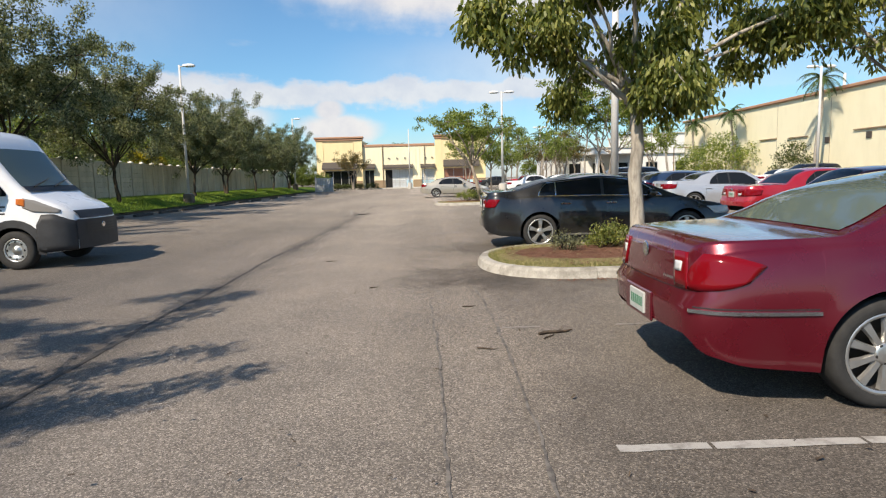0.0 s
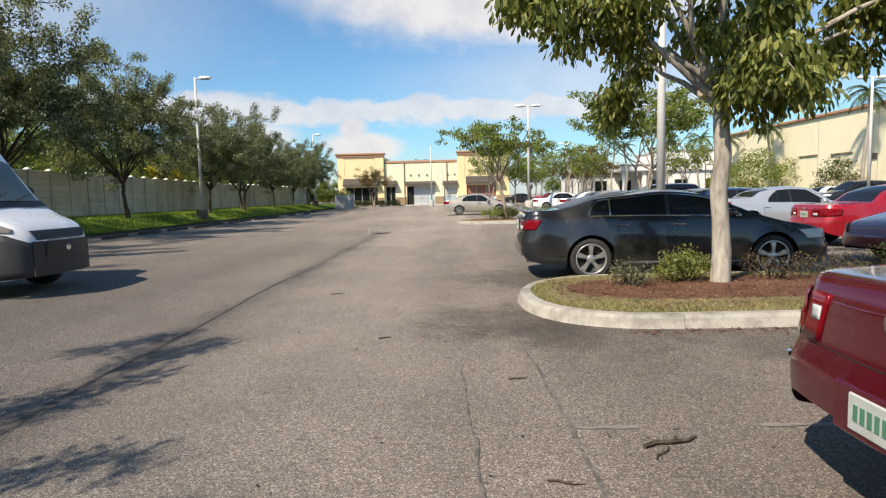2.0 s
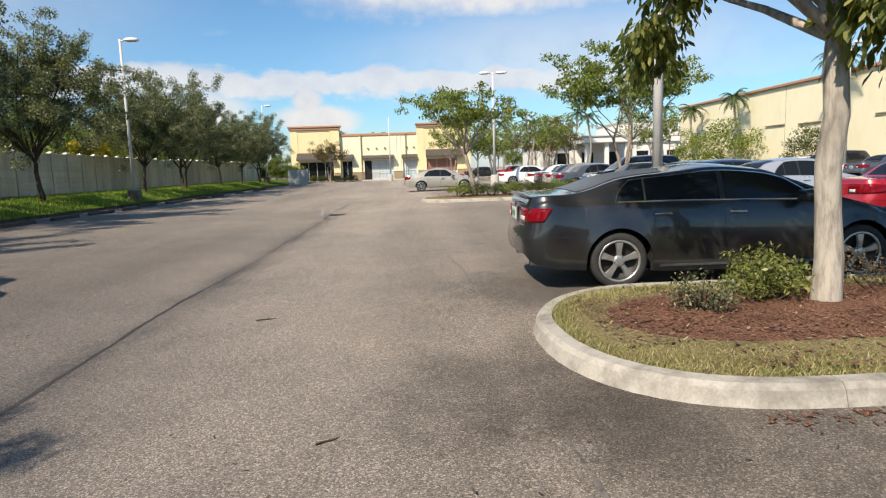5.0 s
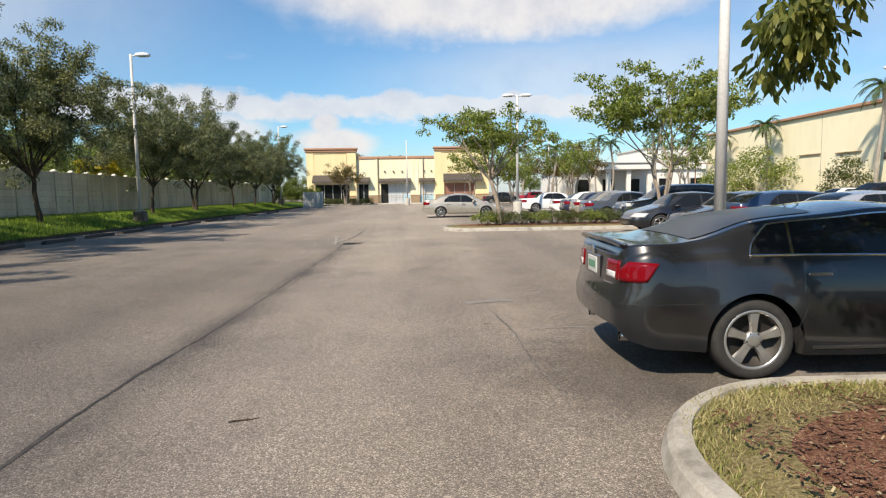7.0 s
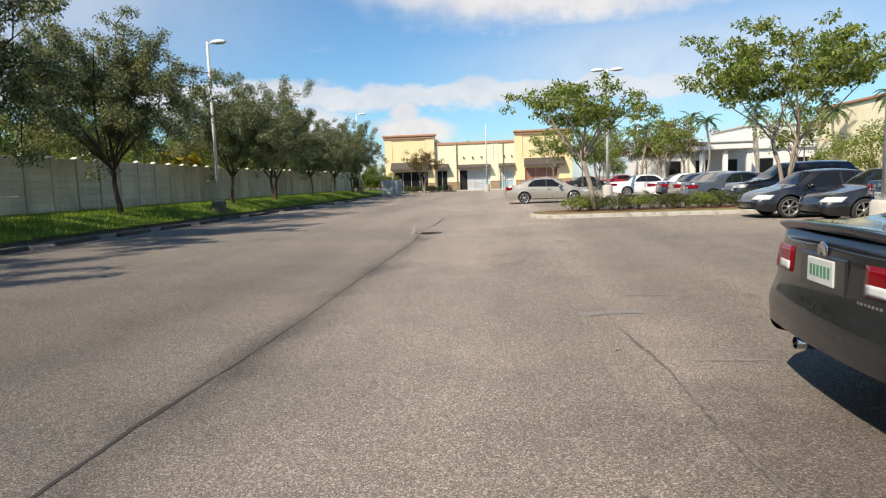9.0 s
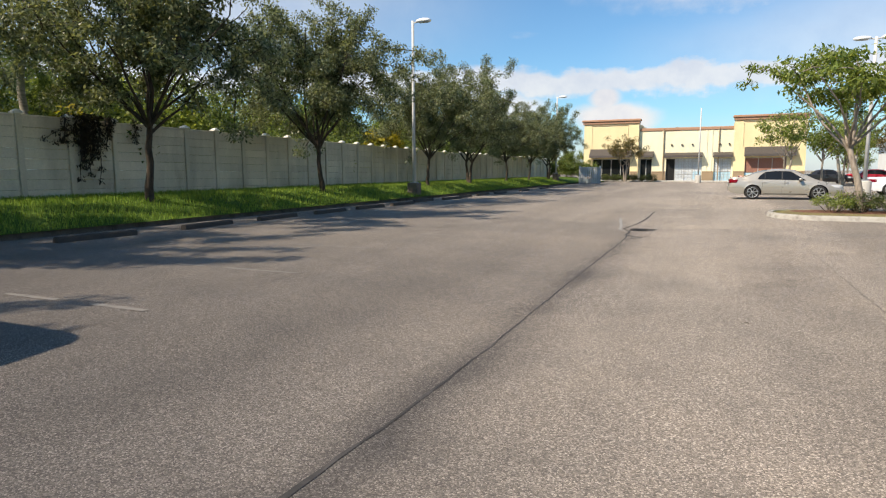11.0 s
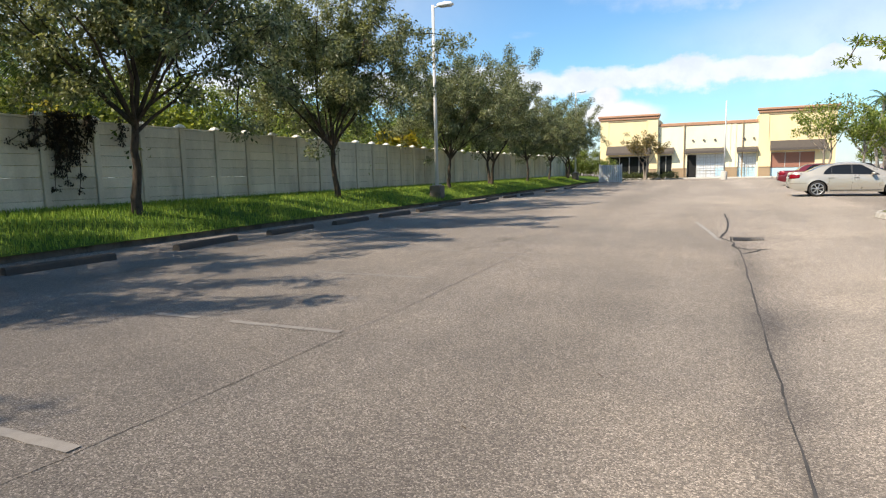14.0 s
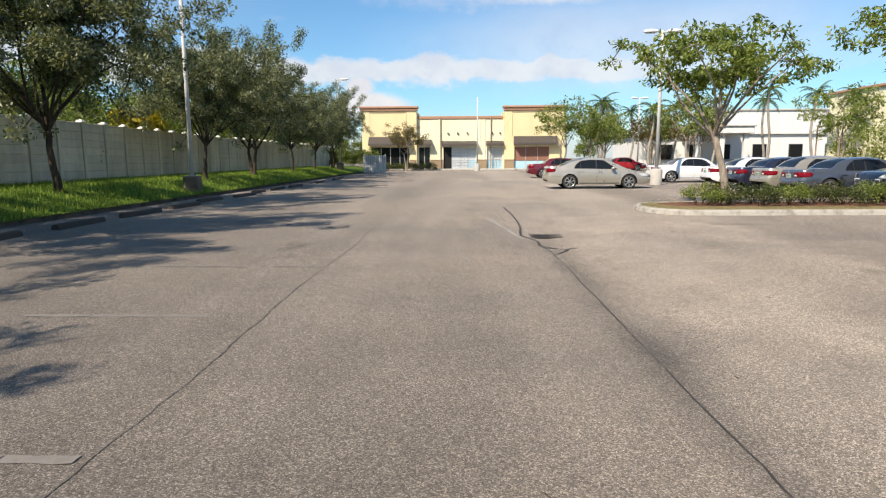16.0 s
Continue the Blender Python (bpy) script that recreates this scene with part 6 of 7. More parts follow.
def car(name, label, m, spec, group="parked cars"):
    """A car with body, glazing, wheels, lights and trim."""
    sp = dict(L=4.7, W=1.8, H=1.45, r=0.33, rear=1.0, base=2.75, deck=1.0, hood=0.98, nose=0.72, tail=0.62, belt_r=0.94, belt_f=0.86, low=0.20, roof=(1.05, 1.75, 3.0, 3.55, 0.62),
              spokes=5, style="alloy", trim=False, plate=True, glass="car_glass", screen=None, nose_plan=0.78, tail_plan=0.74, light="sedan", detail=True)
    sp.update(spec)
    L, W, H, r = sp["L"], sp["W"], sp["H"], sp["r"]
    hw = W / 2
    wx = (sp["rear"], sp["rear"] + sp["base"])
    g0, g1, g2, g3, _ = sp["roof"]                    # rear glass foot, roof rear, roof front, windscreen foot
    top = [(0.0, sp["deck"] - 0.10), (0.03, sp["deck"] - 0.035), (0.10, sp["deck"] - 0.005), (0.3, sp["deck"]), (g0, sp["deck"] + 0.012), (lerp(g0, g1, 0.12), lerp(sp["deck"], H, 0.13)), (lerp(g0, g1, 0.5), lerp(sp["deck"], H, 0.63)), (g1, H - 0.045), (lerp(g1, g2, 0.45), H), (g2, H - 0.05), (lerp(g2, g3, 0.5), lerp(H, sp["hood"], 0.50)), (g3, sp["hood"] + 0.01), (L - 0.75, sp["hood"] - 0.09), (L - 0.3, sp["nose"] + 0.06), (L - 0.08, sp["nose"] - 0.06), (L, sp["nose"] - 0.2)]
    belt = [(0.0, sp["deck"] - 0.17), (0.05, sp["deck"] - 0.13), (0.25, sp["deck"] - 0.075), (g0, sp["belt_r"] + 0.0), (g0 + 0.6, sp["belt_r"]), (g3 - 0.2, sp["belt_f"] + 0.02), (g3 + 0.2, sp["belt_f"] - 0.02), (L - 0.6, sp["nose"] + 0.02), (L - 0.15, sp["nose"] - 0.1), (L, sp["nose"] - 0.25)]
    half = [(0.0, hw * sp["tail_plan"]), (0.025, hw * (sp["tail_plan"] + 0.07)), (0.09, hw * (sp["tail_plan"] + 0.15)), (0.22, hw * (sp["tail_plan"] + 0.205)), (0.5, hw * 0.985), (0.9, hw), (L - 1.2, hw), (L - 0.6, hw * 0.97), (L - 0.25, hw * (sp["nose_plan"] + 0.12)), (L - 0.08, hw * (sp["nose_plan"] + 0.03)), (L, hw * (sp["nose_plan"] - 0.1))]
    low = [(0.0, 0.44), (0.05, 0.34), (0.25, 0.27), (sp["rear"] - 0.45, sp["low"] + 0.04), (sp["rear"] + 0.5, sp["low"]), (L - 1.3, sp["low"]), (L - 0.5, sp["low"]), (L - 0.1, 0.24), (L, 0.32)]
    top, belt = tidy(top), tidy(belt)
    B = Body(L, W, wx, r, top, belt, half, low, sp["tail"])
    pm = sp["paint"]
    c = thing(name, label, sp.get("category", "car"), group, m=m)
    xs = B.stations()
    rows = mirror_rows([B.section(x) for x in xs])
    s = Shape().grid(rows)
    n = len(rows[0])
    for row, sg in ((rows[0], -1), (rows[-1], 1)):
        half_row = row[:(n + 1) // 2]
        s.grid([[(x + sg * (0.045 if sg < 0 else 0.07) * (1 - abs(q) ** 2.2), -y * q, z) for q in (-1, -0.85, -0.65, -0.4, -0.15, 0.15, 0.4, 0.65, 0.85, 1)] for x, y, z in half_row])
    me = s.mesh("body", pm, True)
    bm = bmesh.new()
    bm.from_mesh(me)
    bmesh.ops.remove_doubles(bm, verts=bm.verts, dist=0.0008)
    bmesh.ops.recalc_face_normals(bm, faces=bm.faces)
    bm.to_mesh(me)
    bm.free()
    body = new("body", me)
    body.parent = c
    # floor pan and wells
    s = Shape()
    s.box(0.3, wx[0] - B.arch - 0.01, -hw * 0.86, hw * 0.86, 0.26, 0.5)
    s.box(wx[0] + B.arch + 0.01, wx[1] - B.arch - 0.01, -hw * 0.9, hw * 0.9, 0.2, 0.5)
    s.box(wx[1] + B.arch + 0.01, L - 0.3, -hw * 0.82, hw * 0.82, 0.24, 0.5)
    s.box(wx[0] - B.arch - 0.02, wx[0] + B.arch + 0.02, -hw * 0.6, hw * 0.6, 0.28, 0.74)
    s.box(wx[1] - B.arch - 0.02, wx[1] + B.arch + 0.02, -hw * 0.6, hw * 0.6, 0.28, 0.7)
    part("underbody", s, M["under"], c)

    # glazing
    pil = sp.get("pillars", (lerp(g0, g1, 0.72), lerp(g1, g2, 0.42), g2 + (g3 - g2) * 0.62))
    b0, b1, b2 = pil
    bq = sp.get("quarter", b0 + 0.30)

    def lo(x):
        return B.rise(x)[0] + 0.022

    def hi(x):
        zb, h = B.rise(x)
        return max(lo(x), min(zb + 0.80 * h, lo(x) + 0.40 * max(0.0, min(1.0, (x - b0) / 0.42)) ** 0.55, lo(x) + 0.62 * max(0.0, b2 + 0.12 - x)))
    gm = M[sp["glass"]]
    sm = M[sp["screen"]] if sp["screen"] else gm
    part("rear_window", screen_sheet(B, lerp(g0, g1, 0.07), lerp(g0, g1, 0.90), 0.84), sm, c, "", True, False)
    part("windscreen", screen_sheet(B, lerp(g2, g3, 0.10), lerp(g2, g3, 0.93), 0.88), sm, c, "", True, False)
    tm = M["chrome"] if sp["trim"] else M["black_trim"]
    for sg in (-1, 1):
        for xa, xb in ((b0, bq - 0.012), (bq + 0.012, b1 - 0.03), (b1 + 0.03, b2 + 0.11)):
            part("side_window", pane_sheet(B, xa, xb, lo, hi, sg), gm, c, "", True, False)
        # trim round the glass, pillar and divider
        n = 26
        xs2 = [lerp(b0, b2 + 0.11, (i / n) ** 1.4) for i in range(n + 1)]
        for edge, rad in ((hi, 0.010), (lo, 0.009)):
            part("window_trim", Shape().tube([(x, sg * (B.upper(x, edge(x)) + 0.004), edge(x)) for x in xs2], [rad] * len(xs2), 5), tm, body, fix=False)
        part("pillar_cover", pane_sheet(B, b1 - 0.03, b1 + 0.03, lo, hi, sg, 0.005, 2), M["black_trim"], body, fix=False)
        part("divider", pane_sheet(B, bq - 0.012, bq + 0.012, lo, hi, sg, 0.006, 2), tm, body, fix=False)
        # doors: shut lines, handles
        if sp["detail"]:
            zb = sp["belt_r"]
            part("door_seam", seam(B, [(wx[0] + 0.30, B.sill(wx[0] + 0.42) + 0.16), (wx[0] + 0.42, 0.62), (wx[0] + 0.40, zb - 0.02)], sg), M["black_trim"], body, fix=False)
            part("door_seam", seam(B, [(b1, 0.26), (b1 + 0.01, 0.6), (b1, zb - 0.03)], sg), M["black_trim"], body, fix=False)
            part("door_seam", seam(B, [(wx[1] - 0.52, 0.26), (wx[1] - 0.46, 0.5), (wx[1] - 0.44, sp["belt_f"] - 0.02)], sg), M["black_trim"], body, fix=False)
            for hx in (wx[0] + 0.50, b1 + 0.16):
                z = zb - 0.13
                y = B.side(hx, z)
                part("door_handle", Shape().box(hx - 0.10, hx + 0.10, min(sg * y, sg * (y + 0.035)), max(sg * y, sg * (y + 0.035)), z - 0.012, z + 0.016, 0.008), M["chrome"] if sp["trim"] else pm, body)
            part("rocker_trim", patch(B, wx[0] + B.arch + 0.08, wx[1] - B.arch - 0.08, sp["low"] + 0.055, sp["low"] + 0.085, 0.006, 10, 1, sg), M["chrome"] if sp["trim"] else M["black_trim"], body)
            # joint between bumper and wing
            part("bumper_seam", patch(B, 0.03, wx[0] - B.arch - 0.03, sp["tail"] - 0.045, sp["tail"] - 0.038, 0.0025, 10, 1, sg), M["black_trim"], body, fix=False)
            if "strip" in sp:
                z0, xa, xb = sp["strip"]
                part("bumper_strip", patch(B, xa, xb, z0, z0 + 0.022, 0.012, 10, 1, sg), M["chrome"], body, "chrome bumper strip")
            # mirror
            mx, mz = b2 - 0.12, sp["belt_f"] + 0.10
            my = B.side(mx, sp["belt_f"])
            mir = Shape().grid([[(mx + dx, sg * (my + dy), mz + dz) for dx, dz in ((-0.07, -0.05), (-0.07, 0.06), (0.03, 0.07), (0.08, 0.0), (0.03, -0.06))] for dy in (0.04, 0.1, 0.2, 0.23)], True)
            mir.f += [tuple(range(5)), tuple(range(15, 20))[::-1]]
            part("mirror", mir, pm, body, "", True)
    # wheels
    for x in wx:
        for sg in (-1, 1):
            wheel(c, x, sg * (hw - 0.125), r, 0.215, r * 0.74, sp["spokes"], sg, sp["style"])
    # lights
    tz = sp["deck"] - sp.get("tl_drop", 0.10)
    for sg in (-1, 1):
        tl = part("tail_light", patch(B, 0.0, sp.get("tl_len", 0.36), tz - sp.get("tl_h", 0.19), tz, 0.010, 8, 5, sg, sp.get("tl_skew", 0.05), sp.get("tl_taper", 0.3)), M["red_lens"], c, "red tail light", True)
        yb = B.side(0.0, tz - 0.05)
        th = sp.get("tl_h", 0.19)
        in0 = sp.get("tl_in", 0.28)
        ys = (sg * (yb - in0), sg * (yb + 0.004))
        part("tail_light_inner", tail_sheet(B, *ys, tz - th, tz - 0.004, 0.010, sg * sp.get("tl_slant", 0.0)), M["red_lens"], tl, "", True)
        a, b = sp.get("tl_white", (0.12, 0.62))
        ys = (sg * (yb - in0 * (1 - a)), sg * (yb - in0 * (1 - b)))
        z0, z1 = sp.get("tl_white_z", (0.12, 0.42))
        part("reverse_lens", tail_sheet(B, *ys, tz - th * (1 - z0), tz - th * (1 - z1), 0.016, 0, 4, 3), M["clear_lens"], tl, "clear reversing lens", True)
        hz = sp["nose"] + 0.0
        hl = part("headlight", patch(B, L - 0.46, L - 0.02, hz - 0.15, hz - 0.01, 0.010, 8, 4, sg, -0.14), M["clear_lens"], c, "clear headlight", True)
        ys = sorted((sg * hw * 0.40, sg * hw * (sp["nose_plan"] - 0.1)))
        part("headlight_inner", Shape().box(L - 0.10, L + 0.012, ys[0], ys[1], hz - 0.27, hz - 0.17, 0.015), M["clear_lens"], hl)
    part("grille", Shape().box(L - 0.05, L + 0.016, -hw * 0.36, hw * 0.36, sp["nose"] - 0.33, sp["nose"] - 0.19, 0.015), M["black_trim"], c, "dark grille")
    part("grille_bar", Shape().box(L, L + 0.022, -hw * 0.36, hw * 0.36, sp["nose"] - 0.26, sp["nose"] - 0.245, 0.004), M["chrome"], c)
    part("lower_grille", Shape().box(L - 0.06, L + 0.01, -hw * 0.5, hw * 0.5, 0.33, sp["nose"] - 0.36, 0.015), M["black_trim"], c)
    # boot: lid seam, plate, bumper shelf
    tp = sp["tail"]
    yb = B.side(0.0, tp + 0.1)
    part("lid_seam", tail_sheet(B, -yb * 0.86, yb * 0.86, tp + 0.035, tp + 0.042, 0.002), M["black_trim"], c, fix=False)
    if sp.get("lip"):
        # raised lip along the boot's edge
        g = [[(B.tail_x(q * yb, sp["deck"] - 0.02) + dx, q * yb * 0.98, smooth_table(B.top, 0.08) + dz - 0.035 * abs(q) ** 3) for dx, dz in ((0.16, 0.0), (0.05, 0.022), (-0.012, 0.034), (-0.014, 0.018), (0.03, -0.02))] for q in [k / 6 for k in range(-6, 7)]]
        part("boot_lip", Shape().grid(g), pm, c, "", True, False)
    if sp["plate"]:
        pz = sp.get("plate_z", tp + 0.13)
        px = B.tail_x(0, pz) - 0.004
        p = part("number_plate", Shape().box(px - 0.012, px + 0.03, -0.155, 0.155, pz - 0.075, pz + 0.075, 0.006), M["plate"], c, "white number plate")
        for k in range(6):
            part("plate_mark", Shape().box(px - 0.015, px - 0.011, -0.12 + k * 0.042, -0.094 + k * 0.042, pz - 0.03, pz + 0.035), M["plate_ink"], p)
        part("plate_recess", Shape().box(px - 0.003, px + 0.02, -0.27, 0.27, pz - 0.105, pz + 0.10, 0.01), pm, c)
    part("badge", Shape().turn([(0.055, -0.018), (0.05, -0.026), (0.035, -0.022), (0.0, -0.02)], 20, (0, 0, 0), "z"), M["chrome"], c, "round chrome badge", True).matrix_basis = pose(B.tail_x(0, sp["deck"] - 0.13) + 0.012, 0, sp["deck"] - 0.13, 0, 90, 0)
    if sp.get("script"):
        for k in range(7):
            part("script_bar", tail_sheet(B, -yb * 0.80 + k * 0.03, -yb * 0.80 + k * 0.03 + 0.02, tp + 0.085, tp + 0.100, 0.003, 0, 1, 1), M["chrome"], c)
    if sp.get("fin"):
        part("aerial_fin", Shape().grid([[(g1 + 0.02, w, H - 0.06), (g1 - 0.05, w, H - 0.04), (g1 - 0.03, w * 0.4, H + 0.025), (g1 + 0.0, w * 0.4, H + 0.02), (g1 + 0.09, w, H - 0.03)] for w in (-0.014, 0.014)], True), M["black_trim"], c, "black shark-fin aerial")
    if sp.get("exhaust"):
        for sg in (-1, 1):
            part("exhaust", Shape().turn([(0.04, -0.02), (0.045, -0.02), (0.045, 0.12), (0.0, 0.12)], 14, (0, 0, 0), "z"), M["chrome"], c, "", True).matrix_basis = pose(0.07, sg * hw * 0.60, 0.31, 0, 90, 0)
    return c


GRAPHITE = paint("graphite", (0.023, 0.024, 0.027), metal=0.5, dust=0.06)
MAROON = paint("maroon", (0.145, 0.004, 0.014), metal=0.5, rough=0.2, dust=0.03)
RED = paint("red", (0.42, 0.012, 0.025), metal=0.3)
DARKRED = paint("dark_red", (0.16, 0.008, 0.016), metal=0.4)
SILVER = paint("silver", (0.50, 0.52, 0.55), metal=0.45)
WHITE = paint("white", (0.80, 0.80, 0.79), metal=0.0)
BEIGE = paint("beige", (0.46, 0.42, 0.35), metal=0.45)
GOLD = paint("gold", (0.40, 0.36, 0.29), metal=0.45)
BLACK = paint("black", (0.010, 0.010, 0.012), metal=0.1)
NAVY = paint("navy", (0.022, 0.026, 0.055), metal=0.4)
BLUE = paint("blue", (0.02, 0.045, 0.10), metal=0.3)
SLATE = paint("slate", (0.085, 0.10, 0.13), metal=0.4)

# the grey sedan beyond the near island
car("sedan", "dark graphite sedan with five-spoke alloy wheels beside the island", pose(0.99, 13.12, 0, 0, 0, -1.5),
    dict(L=4.83, W=1.82, H=1.44, r=0.335, rear=1.05, base=2.85, deck=1.13, hood=0.98, nose=0.76, tail=0.68, belt_r=1.0, belt_f=0.94, roof=(0.50, 1.78, 2.75, 3.72, 0.6), paint=GRAPHITE, trim=True, screen="dusty_glass", tail_plan=0.80,
         tl_len=0.22, tl_h=0.165, tl_skew=0.10, tl_drop=0.15, tl_in=0.26, tl_taper=0.1, tl_white=(0.08, 0.8), tl_white_z=(0.08, 0.40), fin=True, exhaust=True, plate_z=0.88, pillars=(1.02, 2.27, 3.30), quarter=1.36, script=True, lip=True))
# the maroon sedan at the start
car("sedan", "maroon sedan with silver ten-spoke wheels and chrome bumper strip", pose(1.50, 4.68, 0, 0, 0, -0.5),
    dict(L=5.03, W=1.85, H=1.46, r=0.335, rear=1.07, base=2.81, deck=1.02, hood=0.95, nose=0.74, tail=0.66, belt_r=0.98, belt_f=0.92, roof=(0.80, 2.0, 2.9, 3.85, 0.6), paint=MAROON, spokes=10, trim=False,
         tl_taper=0.55, tl_len=0.31, tl_h=0.225, tl_skew=0.10, tl_drop=0.085, tl_in=0.15, tl_slant=-0.06, tl_white=(0.12, 0.62), tl_white_z=(0.45, 0.72), tail_plan=0.74, strip=(0.585, 0.02, 0.66), screen="car_glass_pale", plate_z=0.52, pillars=(1.42, 2.45, 3.35), script=True))
car("sedan", "champagne beige sedan parked across the far stalls", pose(-0.85, 45.7, 0),
    dict(L=4.81, W=1.82, H=1.47, rear=1.04, base=2.775, deck=1.07, hood=0.95, paint=BEIGE, roof=(0.62, 1.75, 2.75, 3.72, 0.6), pillars=(1.25, 2.28, 3.15), spokes=7))
CARS = [
    ("sedan", "bright red sedan parked in the second row", (8.4, 17.5, 0), RED, {}),
    ("sedan", "silver sedan parked in the second row", (8.25, 22.9, 0), SILVER, {"deck": 1.1}),
    ("hatchback", "dark blue hatchback between the sedans", (8.4, 25.7, 0), BLUE, {"deck": 1.12, "roof": (0.25, 0.9, 2.6, 3.5, 0.6), "L": 4.3, "H": 1.47, "base": 2.6, "rear": 0.85, "pillars": (0.85, 1.75, 2.95)}),
    ("sedan", "white sedan far along the second row", (6.2, 52.4, 0), WHITE, {}),
    ("sedan", "white sedan with tinted windows in the second row", (7.5, 47.3, 0), WHITE, {}),
    ("sedan", "dark navy sedan in the second row", (7.6, 44.6, 0), NAVY, {}),
    ("sedan", "gold-beige sedan in the second row", (7.6, 42.0, 0), GOLD, {"H": 1.5}),
    ("sedan", "slate grey sedan behind the hedge", (7.5, 39.3, 0), SLATE, {}),
    ("sedan", "dark red sedan far down the aisle", (0.0, 61.4, 0), DARKRED, {}),
    ("sedan", "bright red car in the third row", (24.5, 36, 0), RED, {}),
    ("sedan", "dark sedan in the third row", (24.5, 31, 0), BLACK, {}),
    ("sedan", "dark sedan in the third row", (24.5, 39, 0), SLATE, {}),
    ("sedan", "white sedan in the third row", (24.5, 47, 0), WHITE, {}),
    ("sedan", "red car far off under the trees", (10.5, 84, 0), RED, {}),
    ("sedan", "dark car far off under the trees", (6.2, 83, 0), BLACK, {}),
]
for nm, lb, at, pt, ex in CARS:
    d = dict(paint=pt, spokes=5 + (int(at[1]) % 3) * 2, detail=True)
    d.update(ex)
    car(nm, lb, pose(*at), d)
SUV = dict(L=4.9, W=1.9, H=1.78, r=0.37, rear=1.0, base=2.85, deck=1.2, hood=1.12, nose=0.92, tail=0.72, belt_r=1.12, belt_f=1.05, low=0.28, roof=(0.12, 0.45, 2.7, 3.55, 0.62), pillars=(0.55, 1.75, 3.05), plate_z=0.9)
FACING = [
    ("sedan", "maroon sedan parked nose to nose with the others", (11.9, 13.5, 0), DARKRED, {}),
    ("sedan", "black sedan with clear headlights facing the aisle", (11.3, 29.5, 0), BLACK, {}),
    ("sedan", "black sedan facing the aisle", (12.0, 26.9, 0), BLACK, {}),
    ("suv", "black sport utility vehicle beyond the hedge island", (13.2, 36.1, 0), BLACK, SUV),
    ("suv", "dark sport utility vehicle in the third row", (29.0, 28, 0), SLATE, SUV),
    ("suv", "dark sport utility vehicle in the third row", (29.0, 44, 0), BLACK, SUV),
]
for nm, lb, at, pt, ex in FACING:
    d = dict(paint=pt, spokes=7)
    d.update(ex)
    car(nm, lb, pose(*at, 0, 0, 180), d)


